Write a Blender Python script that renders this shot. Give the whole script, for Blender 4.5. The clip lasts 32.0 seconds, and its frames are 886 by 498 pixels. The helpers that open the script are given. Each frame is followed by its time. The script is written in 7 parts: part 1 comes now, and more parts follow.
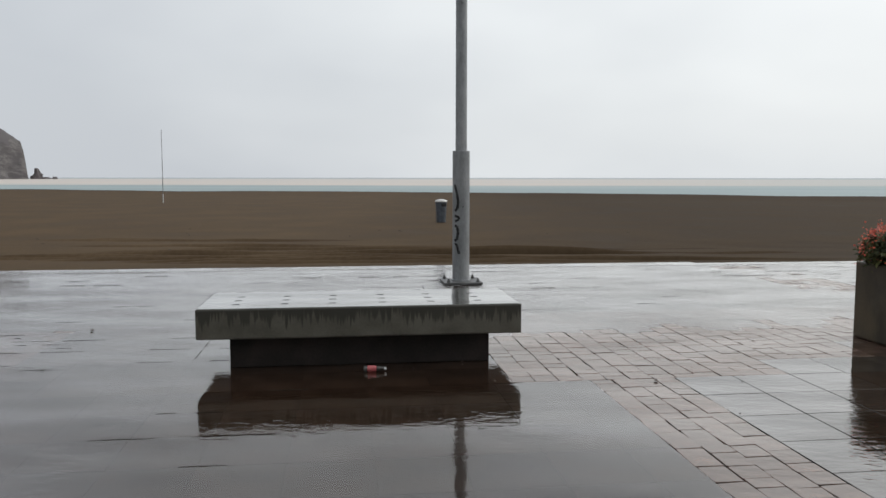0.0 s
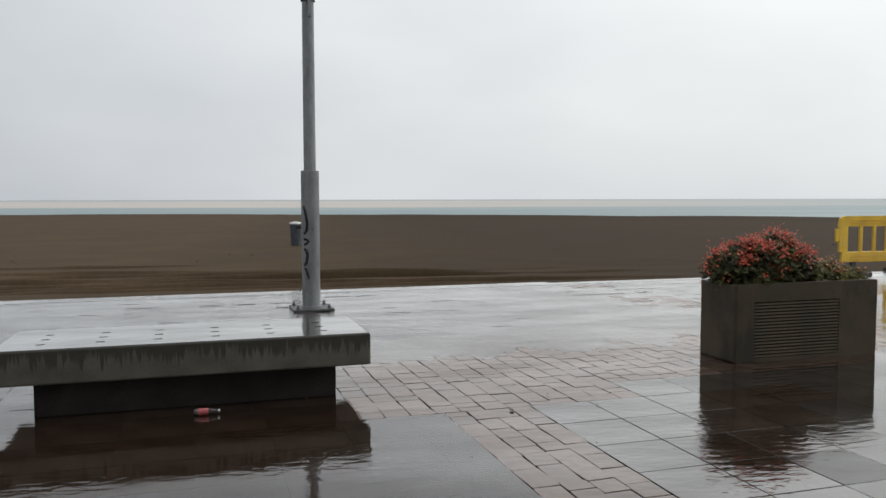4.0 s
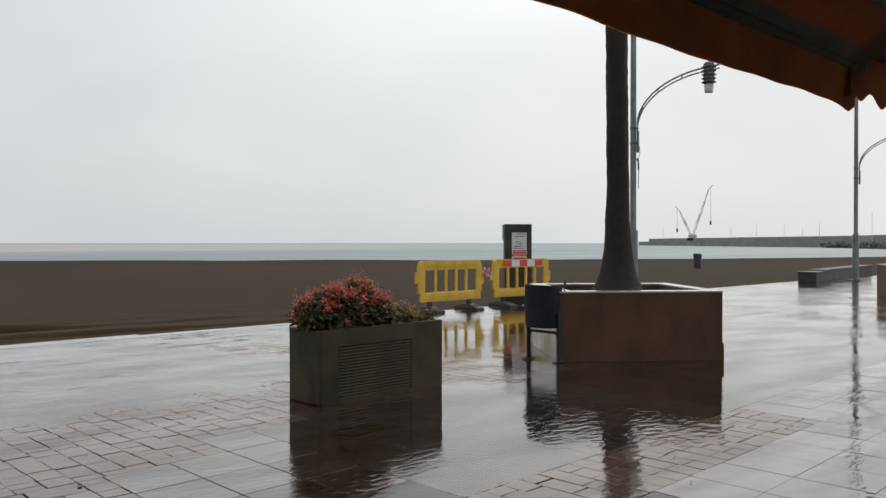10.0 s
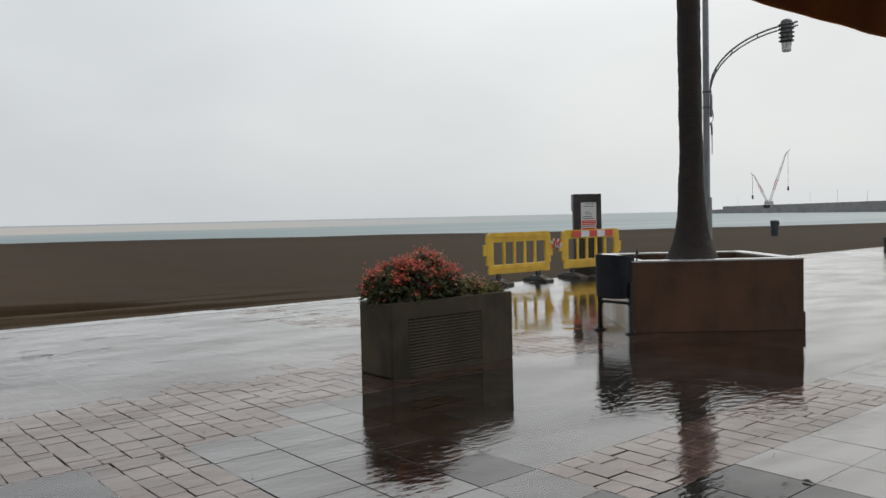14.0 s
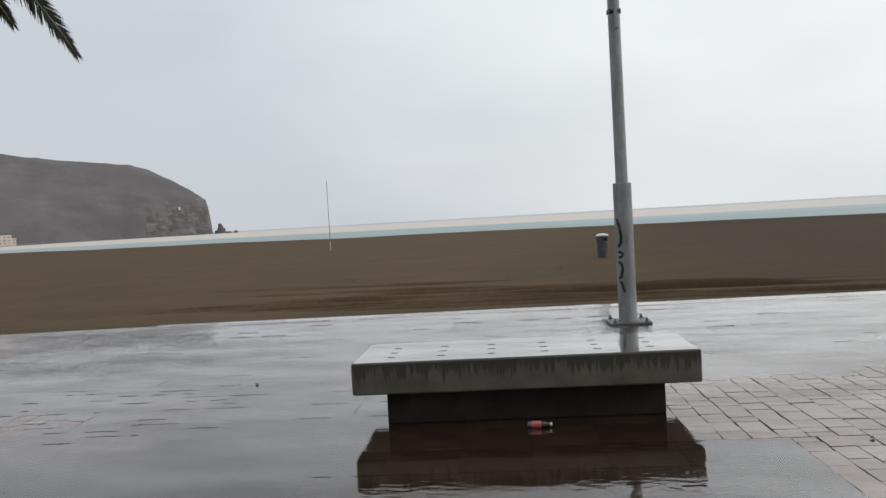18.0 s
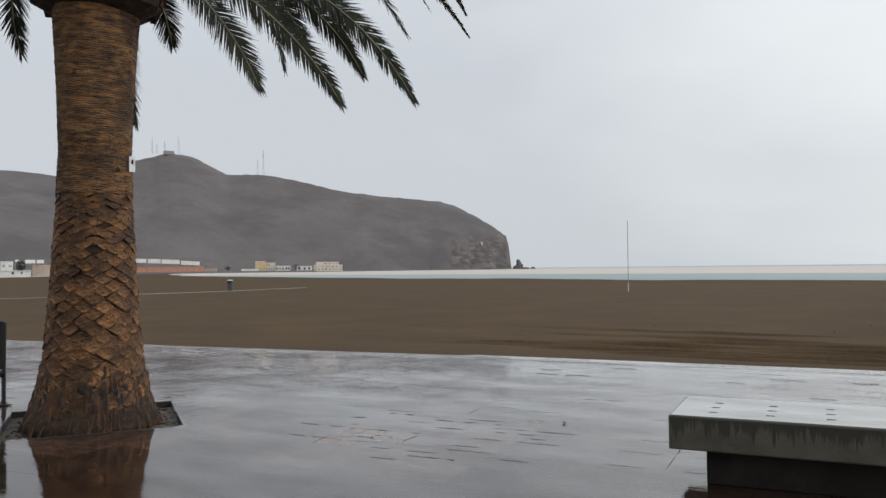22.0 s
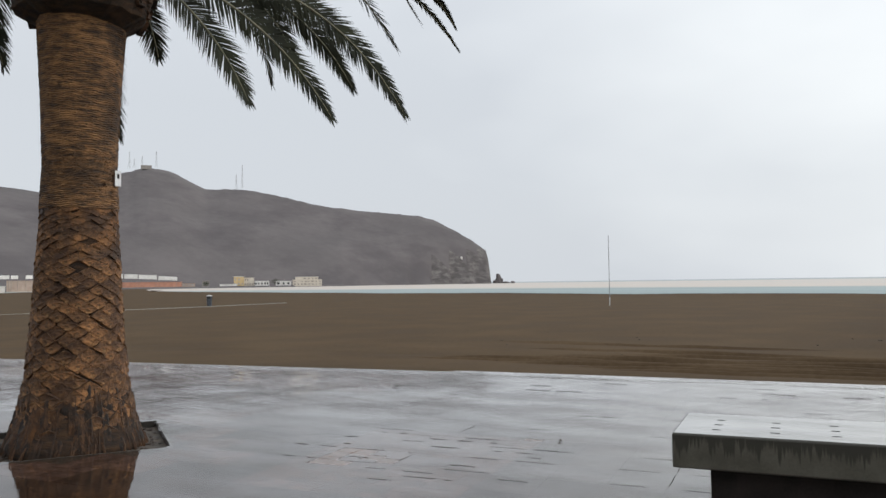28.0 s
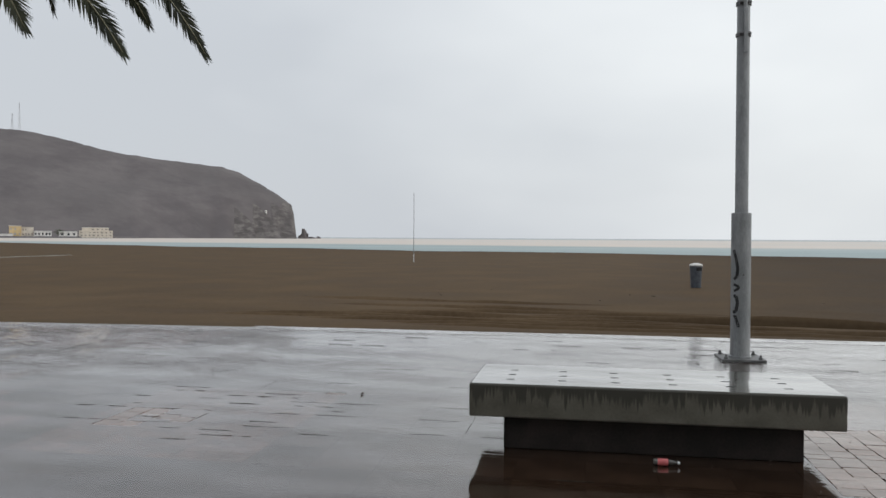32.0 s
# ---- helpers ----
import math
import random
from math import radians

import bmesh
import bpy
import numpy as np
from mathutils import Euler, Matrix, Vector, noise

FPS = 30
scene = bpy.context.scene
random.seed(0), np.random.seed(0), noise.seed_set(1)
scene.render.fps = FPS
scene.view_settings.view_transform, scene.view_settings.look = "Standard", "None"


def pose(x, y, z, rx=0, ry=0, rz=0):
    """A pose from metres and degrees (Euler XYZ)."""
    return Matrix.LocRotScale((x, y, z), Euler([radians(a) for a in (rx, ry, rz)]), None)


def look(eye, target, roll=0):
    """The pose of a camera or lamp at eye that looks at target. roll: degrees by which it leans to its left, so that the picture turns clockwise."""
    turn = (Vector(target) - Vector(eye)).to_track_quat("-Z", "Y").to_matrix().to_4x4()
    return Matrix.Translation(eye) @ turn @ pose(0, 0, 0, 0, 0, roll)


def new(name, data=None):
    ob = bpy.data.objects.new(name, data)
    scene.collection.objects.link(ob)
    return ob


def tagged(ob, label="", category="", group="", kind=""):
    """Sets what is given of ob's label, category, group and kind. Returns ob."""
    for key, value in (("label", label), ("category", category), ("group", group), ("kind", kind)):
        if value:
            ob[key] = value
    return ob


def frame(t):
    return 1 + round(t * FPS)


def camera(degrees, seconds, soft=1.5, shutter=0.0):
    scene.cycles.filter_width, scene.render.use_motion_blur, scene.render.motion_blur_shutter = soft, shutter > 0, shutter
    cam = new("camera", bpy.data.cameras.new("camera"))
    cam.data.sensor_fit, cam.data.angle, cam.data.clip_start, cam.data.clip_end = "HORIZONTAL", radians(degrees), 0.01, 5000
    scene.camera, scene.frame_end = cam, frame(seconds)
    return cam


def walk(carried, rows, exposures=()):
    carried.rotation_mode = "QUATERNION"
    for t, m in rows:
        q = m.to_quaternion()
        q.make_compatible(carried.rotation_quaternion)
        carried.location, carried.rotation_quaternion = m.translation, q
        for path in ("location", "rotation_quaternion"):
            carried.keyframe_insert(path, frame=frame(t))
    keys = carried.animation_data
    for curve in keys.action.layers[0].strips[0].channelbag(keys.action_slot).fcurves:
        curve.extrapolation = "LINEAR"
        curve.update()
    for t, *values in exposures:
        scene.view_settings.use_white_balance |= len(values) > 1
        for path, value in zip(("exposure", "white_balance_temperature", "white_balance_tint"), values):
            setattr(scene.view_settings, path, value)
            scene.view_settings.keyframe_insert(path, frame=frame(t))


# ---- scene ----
# the promenade's paving is level at z = 0; x runs along the beach, y out to sea
cam = camera(58.0, 32.0)
# seconds, place in metres, turn in degrees
PATH = [
    (0.0, 0.093, -0.037, 1.447, 84.88, -0.04, -0.09),
    (0.5, 0.094, -0.013, 1.437, 84.67, -0.60, -0.58),
    (1.0, 0.129, -0.017, 1.429, 85.21, -0.54, -0.35),
    (1.5, 0.146, 0.026, 1.429, 84.91, -0.73, -0.26),
    (2.0, 0.058, 0.168, 1.448, 85.78, 0.15, -2.79),
    (2.5, 0.066, 0.264, 1.415, 85.75, 1.28, -5.10),
    (4.5, 0.247, 0.425, 1.443, 86.62, -0.37, -12.27),
    (5.0, 0.246, 0.478, 1.445, 87.08, -0.70, -15.26),
    (5.5, 0.276, 0.444, 1.452, 89.17, -1.03, -19.21),
    (6.0, 0.301, 0.426, 1.471, 86.86, 0.74, -21.83),
    (6.5, 0.315, 0.412, 1.470, 89.14, 0.62, -24.36),
    (7.0, 0.333, 0.415, 1.451, 88.81, 0.87, -27.08),
    (7.5, 0.372, 0.407, 1.465, 88.80, -0.31, -28.74),
    (8.0, 0.369, 0.382, 1.470, 88.31, -0.13, -31.30),
    (8.5, 0.366, 0.369, 1.476, 88.98, -0.06, -33.28),
    (9.0, 0.373, 0.339, 1.479, 89.03, 0.37, -34.69),
    (9.5, 0.380, 0.349, 1.487, 89.39, 0.29, -36.94),
    (10.0, 0.388, 0.333, 1.489, 89.54, 0.01, -37.79),
    (10.5, 0.400, 0.332, 1.483, 89.78, -0.10, -39.03),
    (11.0, 0.405, 0.342, 1.487, 89.85, -0.30, -39.99),
    (11.5, 0.419, 0.332, 1.483, 89.56, -0.57, -40.75),
    (12.0, 0.425, 0.334, 1.480, 89.22, -0.78, -41.63),
    (12.5, 0.437, 0.316, 1.485, 89.08, -0.72, -42.18),
    (13.0, 0.433, 0.338, 1.487, 88.31, -0.05, -42.76),
    (13.5, 0.410, 0.357, 1.480, 87.09, 0.52, -39.17),
    (14.0, 0.420, 0.385, 1.473, 87.67, 1.24, -32.96),
    (14.5, 0.349, 0.395, 1.499, 88.54, 1.56, -27.18),
    (15.0, 0.362, 0.438, 1.480, 89.26, 2.70, -19.04),
    (15.5, 0.330, 0.432, 1.452, 88.85, 2.85, -12.31),
    (17.5, 0.116, 0.358, 1.470, 87.86, 3.11, 7.91),
    (18.0, 0.078, 0.365, 1.472, 87.86, 3.23, 11.18),
    (18.5, 0.038, 0.373, 1.465, 87.77, 2.89, 15.49),
    (19.0, -0.004, 0.385, 1.466, 87.89, 3.29, 20.09),
    (19.5, -0.038, 0.384, 1.474, 89.13, 1.65, 23.75),
    (20.0, -0.062, 0.367, 1.468, 90.00, 0.69, 26.36),
    (20.5, -0.087, 0.370, 1.461, 88.69, 0.37, 28.53),
    (21.0, -0.099, 0.361, 1.476, 89.50, 0.07, 30.03),
    (21.5, -0.108, 0.363, 1.484, 90.57, 0.05, 31.29),
    (22.0, -0.110, 0.357, 1.488, 91.37, 0.61, 32.14),
    (22.5, -0.122, 0.355, 1.499, 93.11, 0.74, 32.44),
    (23.0, -0.136, 0.343, 1.491, 93.62, 0.15, 32.79),
    (23.5, -0.164, 0.343, 1.493, 92.87, 0.36, 35.43),
    (24.0, -0.186, 0.336, 1.487, 92.39, 0.30, 36.86),
    (24.5, -0.197, 0.342, 1.496, 92.21, 0.19, 37.02),
    (26.5, -0.234, 0.345, 1.490, 92.48, 0.13, 38.49),
    (27.0, -0.248, 0.355, 1.486, 92.53, 0.23, 37.62),
    (27.5, -0.264, 0.361, 1.495, 92.43, 0.01, 34.06),
    (28.0, -0.279, 0.378, 1.501, 92.39, 0.79, 30.69),
    (28.5, -0.290, 0.384, 1.503, 91.92, 0.50, 28.85),
    (29.0, -0.293, 0.383, 1.495, 91.48, 0.14, 26.82),
    (29.5, -0.300, 0.389, 1.495, 91.11, -0.06, 25.57),
    (30.0, -0.296, 0.403, 1.491, 90.58, -0.07, 24.17),
    (30.5, -0.300, 0.420, 1.480, 89.99, -0.25, 22.20),
    (31.0, -0.300, 0.425, 1.481, 89.80, -0.25, 21.19),
    (31.5, -0.303, 0.432, 1.481, 89.14, -0.27, 19.22),
    (32.0, -0.303, 0.436, 1.483, 89.18, -0.32, 16.85),
]
EXPOSURES = [(0.0, -0.02), (4.5, -0.13), (6.0, -0.20), (7.0, -0.24), (8.0, -0.22), (10.0, -0.26), (12.0, -0.32), (13.5, -0.32), (15.5, -0.2), (17.0, -0.04), (19.0, 0.04), (21.0, 0.03), (24.5, 0.08), (27.0, 0.18), (28.0, 0.17), (29.0, 0.09), (30.0, 0.12), (32.0, 0.02)]
walk(cam, [(t, pose(*p)) for t, *p in PATH], EXPOSURES)

# ---------------------------------------------------------------- world and light
world = bpy.data.worlds.new("overcast_sky")
scene.world = world
world.use_nodes = True
wn, wl = world.node_tree.nodes, world.node_tree.links
wn.clear()
w_out = wn.new("ShaderNodeOutputWorld")
w_bg = wn.new("ShaderNodeBackground")
w_sky = wn.new("ShaderNodeTexSky")
w_sky.sky_type, w_sky.sun_disc = "NISHITA", False
w_sky.sun_elevation, w_sky.sun_rotation = radians(40), radians(65)
w_sky.air_density, w_sky.dust_density, w_sky.ozone_density = 1.0, 5.0, 1.0
w_dim = wn.new("ShaderNodeVectorMath")
w_dim.operation = "SCALE"
w_dim.inputs["Scale"].default_value = 0.08
w_co = wn.new("ShaderNodeTexCoord")
w_map = wn.new("ShaderNodeMapping")
w_map.inputs["Scale"].default_value = (1.0, 1.0, 2.2)
w_noise = wn.new("ShaderNodeTexNoise")
w_noise.inputs["Scale"].default_value = 1.6
w_noise.inputs["Detail"].default_value = 4.0
w_noise.inputs["Roughness"].default_value = 0.45
w_ramp = wn.new("ShaderNodeValToRGB")
w_ramp.color_ramp.elements[0].position, w_ramp.color_ramp.elements[1].position = 0.30, 0.95
w_ramp.color_ramp.elements[0].color = (0.632, 0.668, 0.712, 1)
w_ramp.color_ramp.elements[1].color = (1.03, 1.065, 1.072, 1)
w_mix = wn.new("ShaderNodeMix")
w_mix.data_type = "RGBA"
w_mix.inputs["Factor"].default_value = 0.9
wl.new(w_co.outputs["Generated"], w_map.inputs["Vector"])
wl.new(w_map.outputs["Vector"], w_noise.inputs["Vector"])
w_sep = wn.new("ShaderNodeSeparateXYZ")
wl.new(w_co.outputs["Generated"], w_sep.inputs[0])
w_side = wn.new("ShaderNodeMath")                 # the cloud is thinner, and brighter, over the harbour
w_side.operation = "MULTIPLY_ADD"
w_side.inputs[1].default_value = 0.47
wl.new(w_sep.outputs["X"], w_side.inputs[0])
wl.new(w_noise.outputs["Fac"], w_side.inputs[2])
wl.new(w_side.outputs[0], w_ramp.inputs["Fac"])
wl.new(w_sky.outputs["Color"], w_dim.inputs[0])
wl.new(w_dim.outputs["Vector"], w_mix.inputs["A"])
wl.new(w_ramp.outputs["Color"], w_mix.inputs["B"])
w_high = wn.new("ShaderNodeMapRange")             # thick cloud is brighter overhead than low down
w_high.inputs["From Min"].default_value, w_high.inputs["From Max"].default_value = 0.22, 1.0
w_high.inputs["To Min"].default_value, w_high.inputs["To Max"].default_value = 1.0, 1.35
wl.new(w_sep.outputs["Z"], w_high.inputs["Value"])
SUNWARD = Vector((0.70, 0.32, 0.64)).normalized()
w_dot, w_near, w_pow, w_gate, w_glow, w_sum = wn.new("ShaderNodeVectorMath"), wn.new("ShaderNodeMath"), wn.new("ShaderNodeMath"), wn.new("ShaderNodeMapRange"), wn.new("ShaderNodeMath"), wn.new("ShaderNodeMath")
w_dot.operation, w_near.operation, w_pow.operation, w_glow.operation, w_sum.operation = "DOT_PRODUCT", "MAXIMUM", "POWER", "MULTIPLY", "ADD"
w_dot.inputs[1].default_value = SUNWARD                # the cloud glows round the hidden sun, high on the harbour side
wl.new(w_co.outputs["Generated"], w_dot.inputs[0])
wl.new(w_dot.outputs["Value"], w_near.inputs[0])
w_near.inputs[1].default_value = 0.0
wl.new(w_near.outputs[0], w_pow.inputs[0])
w_pow.inputs[1].default_value = 5.0
w_gate.interpolation_type = "SMOOTHSTEP"
w_gate.inputs["From Min"].default_value, w_gate.inputs["From Max"].default_value = 0.14, 0.42
w_gate.inputs["To Max"].default_value = 0.55
wl.new(w_sep.outputs["Z"], w_gate.inputs["Value"])
wl.new(w_pow.outputs[0], w_glow.inputs[0])
wl.new(w_gate.outputs["Result"], w_glow.inputs[1])
wl.new(w_high.outputs["Result"], w_sum.inputs[0])
wl.new(w_glow.outputs[0], w_sum.inputs[1])
w_lift = wn.new("ShaderNodeVectorMath")
w_lift.operation = "SCALE"
wl.new(w_mix.outputs["Result"], w_lift.inputs[0])
wl.new(w_sum.outputs[0], w_lift.inputs["Scale"])
wl.new(w_lift.outputs["Vector"], w_bg.inputs["Color"])
wl.new(w_bg.outputs["Background"], w_out.inputs["Surface"])
w_bg.inputs["Strength"].default_value = 1.0

sun = new("sun", bpy.data.lights.new("sun", "SUN"))
sun.data.energy, sun.data.angle, sun.data.color = 0.5, radians(30), (1.0, 0.97, 0.92)
sun.matrix_world = look(tuple(80 * SUNWARD), (0, 0, 0))


# ---------------------------------------------------------------- materials
def material(name, dark, light, scale=6.0, rough=(0.5, 0.7), metal=0.0, bump=0.15, grain=60.0, coat=0.0,
             coat_rough=0.06, stretch=(1, 1, 1), vary=0.0, transmit=0.0, spec=0.5, span=(0.35, 0.68), dist=0.01, island=False, film=1.33):
    """A surface with patches at one scale and grain at a finer one; coat is a film of rain water."""
    m = bpy.data.materials.new(name)
    m.use_nodes = True
    n, l = m.node_tree.nodes, m.node_tree.links
    b = n["Principled BSDF"]
    co, mp = n.new("ShaderNodeTexCoord"), n.new("ShaderNodeMapping")
    mp.inputs["Scale"].default_value = stretch
    l.new(co.outputs["Object"], mp.inputs["Vector"])
    big, fine = n.new("ShaderNodeTexNoise"), n.new("ShaderNodeTexNoise")
    big.inputs["Scale"].default_value, big.inputs["Detail"].default_value = scale, 5
    fine.inputs["Scale"].default_value, fine.inputs["Detail"].default_value = grain, 3
    for t in (big, fine):
        l.new(mp.outputs["Vector"], t.inputs["Vector"])
    ramp = n.new("ShaderNodeValToRGB")
    ramp.color_ramp.elements[0].position, ramp.color_ramp.elements[1].position = span
    ramp.color_ramp.elements[0].color, ramp.color_ramp.elements[1].color = (*dark, 1), (*light, 1)
    mixf = n.new("ShaderNodeMath")
    mixf.operation = "MULTIPLY_ADD"
    mixf.inputs[1].default_value, mixf.inputs[2].default_value = 0.35, -0.175
    l.new(fine.outputs["Fac"], mixf.inputs[0])
    add = n.new("ShaderNodeMath")
    l.new(big.outputs["Fac"], add.inputs[0])
    l.new(mixf.outputs[0], add.inputs[1])
    l.new(add.outputs[0], ramp.inputs["Fac"])
    colour = ramp.outputs["Color"]
    if vary:
        hue = n.new("ShaderNodeHueSaturation")
        rnd = n.new("ShaderNodeNewGeometry" if island else "ShaderNodeObjectInfo")
        rng = n.new("ShaderNodeMapRange")
        rng.inputs["To Min"].default_value, rng.inputs["To Max"].default_value = 1 - vary, 1 + vary
        l.new(rnd.outputs["Random Per Island" if island else "Random"], rng.inputs["Value"])
        l.new(rng.outputs["Result"], hue.inputs["Value"])
        l.new(colour, hue.inputs["Color"])
        colour = hue.outputs["Color"]
    l.new(colour, b.inputs["Base Color"])
    rr = n.new("ShaderNodeMapRange")
    rr.inputs["From Min"].default_value, rr.inputs["From Max"].default_value = 0.3, 0.7
    rr.inputs["To Min"].default_value, rr.inputs["To Max"].default_value = rough
    l.new(big.outputs["Fac"], rr.inputs["Value"])
    l.new(rr.outputs["Result"], b.inputs["Roughness"])
    if bump:
        bp = n.new("ShaderNodeBump")
        bp.inputs["Strength"].default_value, bp.inputs["Distance"].default_value = bump, dist
        l.new(add.outputs[0], bp.inputs["Height"])
        l.new(bp.outputs["Normal"], b.inputs["Normal"])
    b.inputs["Metallic"].default_value = metal
    b.inputs["Specular IOR Level"].default_value = spec
    b.inputs["Coat Weight"].default_value, b.inputs["Coat Roughness"].default_value, b.inputs["Coat IOR"].default_value = coat, coat_rough, film
    b.inputs["Transmission Weight"].default_value = transmit
    return m


def stain(m, tone, scale, span=(0.5, 0.65), amount=0.8, stretch=(1, 1, 1), detail=6, world=False):
    """Blotches of another tone over a surface."""
    n, l = m.node_tree.nodes, m.node_tree.links
    b = n["Principled BSDF"]
    mp, ns, rg, mx = n.new("ShaderNodeMapping"), n.new("ShaderNodeTexNoise"), n.new("ShaderNodeMapRange"), n.new("ShaderNodeMix")
    mp.inputs["Scale"].default_value = stretch
    mp.inputs["Location"].default_value = (3.1 * scale, 1.7, 5.3)
    if world:
        l.new(n.new("ShaderNodeNewGeometry").outputs["Position"], mp.inputs["Vector"])
    else:
        l.new(n.new("ShaderNodeTexCoord").outputs["Object"], mp.inputs["Vector"])
    ns.inputs["Scale"].default_value, ns.inputs["Detail"].default_value, ns.inputs["Roughness"].default_value = scale, detail, 0.62
    l.new(mp.outputs["Vector"], ns.inputs["Vector"])
    rg.inputs["From Min"].default_value, rg.inputs["From Max"].default_value = span
    rg.inputs["To Max"].default_value = amount
    l.new(ns.outputs["Fac"], rg.inputs["Value"])
    mx.data_type = "RGBA"
    l.new(rg.outputs["Result"], mx.inputs["Factor"])
    l.new(b.inputs["Base Color"].links[0].from_socket, mx.inputs["A"])
    mx.inputs["B"].default_value = (*tone, 1)
    l.new(mx.outputs["Result"], b.inputs["Base Color"])
    return m


def wet_skin(n, l, ripple=0.30, scale=13.0, rough=0.02, fall=4.0):
    """The skin of rain water on the paving: small ripples with calmer spells, and duller patches. Gives normal, roughness and mirrored share."""
    at = n.new("ShaderNodeNewGeometry")
    a, calm, dull, bp = n.new("ShaderNodeTexNoise"), n.new("ShaderNodeTexNoise"), n.new("ShaderNodeTexNoise"), n.new("ShaderNodeBump")
    a.inputs["Scale"].default_value, a.inputs["Detail"].default_value = scale, 2.5
    calm.inputs["Scale"].default_value, calm.inputs["Detail"].default_value = 0.6, 3
    dull.inputs["Scale"].default_value, dull.inputs["Detail"].default_value = 0.9, 5
    combed = n.new("ShaderNodeMapping")
    combed.inputs["Rotation"].default_value, combed.inputs["Scale"].default_value = (0, 0, radians(-7)), (0.65, 1.35, 1)
    l.new(at.outputs["Position"], combed.inputs["Vector"])
    l.new(combed.outputs["Vector"], a.inputs["Vector"])
    for t in (calm, dull):
        l.new(at.outputs["Position"], t.inputs["Vector"])
    rng, dr, mul = n.new("ShaderNodeMapRange"), n.new("ShaderNodeMapRange"), n.new("ShaderNodeMath")
    mul.operation = "MULTIPLY"
    rng.inputs["From Min"].default_value, rng.inputs["From Max"].default_value = 0.40, 0.62
    rng.inputs["To Min"].default_value = 0.10
    dr.inputs["From Min"].default_value, dr.inputs["From Max"].default_value = 0.48, 0.70
    dr.inputs["To Min"].default_value, dr.inputs["To Max"].default_value = rough, 0.11
    l.new(calm.outputs["Fac"], rng.inputs["Value"])
    l.new(dull.outputs["Fac"], dr.inputs["Value"])
    # toward the open beach the wind ruffles the water more
    yy, open_, more = n.new("ShaderNodeSeparateXYZ"), n.new("ShaderNodeMapRange"), n.new("ShaderNodeMath")
    more.operation = "MULTIPLY"
    open_.inputs["From Min"].default_value, open_.inputs["From Max"].default_value = 6.8, 11.0
    open_.inputs["To Min"].default_value, open_.inputs["To Max"].default_value = 0.0, 5.5
    l.new(at.outputs["Position"], yy.inputs[0])
    l.new(yy.outputs["Y"], open_.inputs["Value"])
    lee, less_, bare = n.new("ShaderNodeMapRange"), n.new("ShaderNodeMath"), n.new("ShaderNodeMath")
    lee.inputs["From Min"].default_value, lee.inputs["From Max"].default_value = 7.0, 1.0
    less_.operation, bare.operation = "MULTIPLY", "ADD"
    bare.inputs[1].default_value = 1.0
    l.new(yy.outputs["X"], lee.inputs["Value"])
    l.new(open_.outputs["Result"], less_.inputs[0])
    l.new(lee.outputs["Result"], less_.inputs[1])
    l.new(less_.outputs[0], bare.inputs[0])
    l.new(rng.outputs["Result"], more.inputs[0])
    l.new(bare.outputs[0], more.inputs[1])
    base = n.new("ShaderNodeMath")
    base.operation = "MULTIPLY_ADD"
    base.inputs[1].default_value = 0.22
    l.new(less_.outputs[0], base.inputs[0])
    l.new(more.outputs[0], base.inputs[2])
    away, gusts = n.new("ShaderNodeMapRange"), n.new("ShaderNodeMath")
    gusts.operation = "MULTIPLY"
    away.inputs["From Min"].default_value, away.inputs["From Max"].default_value = 9.0, 19.0
    away.inputs["To Min"].default_value, away.inputs["To Max"].default_value = 1.0, 4.5
    l.new(yy.outputs["X"], away.inputs["Value"])
    l.new(base.outputs[0], gusts.inputs[0])
    l.new(away.outputs["Result"], gusts.inputs[1])
    # drops that fall from the planter and the tree box stir the water in front of them
    stirred = gusts.outputs[0]
    for spot, reach, more_ in (((5.6, 4.75, 0.0), 1.3, 0.9), ((3.3, 4.8, 0.0), 0.9, 0.5)):
        far_, near_, up_ = n.new("ShaderNodeVectorMath"), n.new("ShaderNodeMapRange"), n.new("ShaderNodeMath")
        far_.operation, up_.operation, near_.interpolation_type = "DISTANCE", "ADD", "SMOOTHSTEP"
        far_.inputs[1].default_value = spot
        near_.inputs["From Min"].default_value, near_.inputs["From Max"].default_value = reach, reach * 0.35
        near_.inputs["To Max"].default_value = more_
        l.new(at.outputs["Position"], far_.inputs[0])
        l.new(far_.outputs["Value"], near_.inputs["Value"])
        l.new(stirred, up_.inputs[0])
        l.new(near_.outputs["Result"], up_.inputs[1])
        stirred = up_.outputs[0]
    l.new(a.outputs["Fac"], mul.inputs[0])
    l.new(stirred, mul.inputs[1])
    l.new(mul.outputs[0], bp.inputs["Height"])
    bp.inputs["Strength"].default_value, bp.inputs["Distance"].default_value = ripple, 0.01
    # the paving is not quite level: long shallow swells
    swell, lie = n.new("ShaderNodeTexNoise"), n.new("ShaderNodeBump")
    swell.inputs["Scale"].default_value, swell.inputs["Detail"].default_value = 1.5, 2
    l.new(at.outputs["Position"], swell.inputs["Vector"])
    l.new(swell.outputs["Fac"], lie.inputs["Height"])
    lie.inputs["Strength"].default_value, lie.inputs["Distance"].default_value = 1.0, 0.004
    l.new(lie.outputs["Normal"], bp.inputs["Normal"])
    # share mirrored: little from above, most of it at a low angle
    face, pw, fac = n.new("ShaderNodeLayerWeight"), n.new("ShaderNodeMath"), n.new("ShaderNodeMath")
    face.inputs["Blend"].default_value = 0.5
    pw.operation, fac.operation, fac.use_clamp = "POWER", "MULTIPLY_ADD", True
    pw.inputs[1].default_value = fall
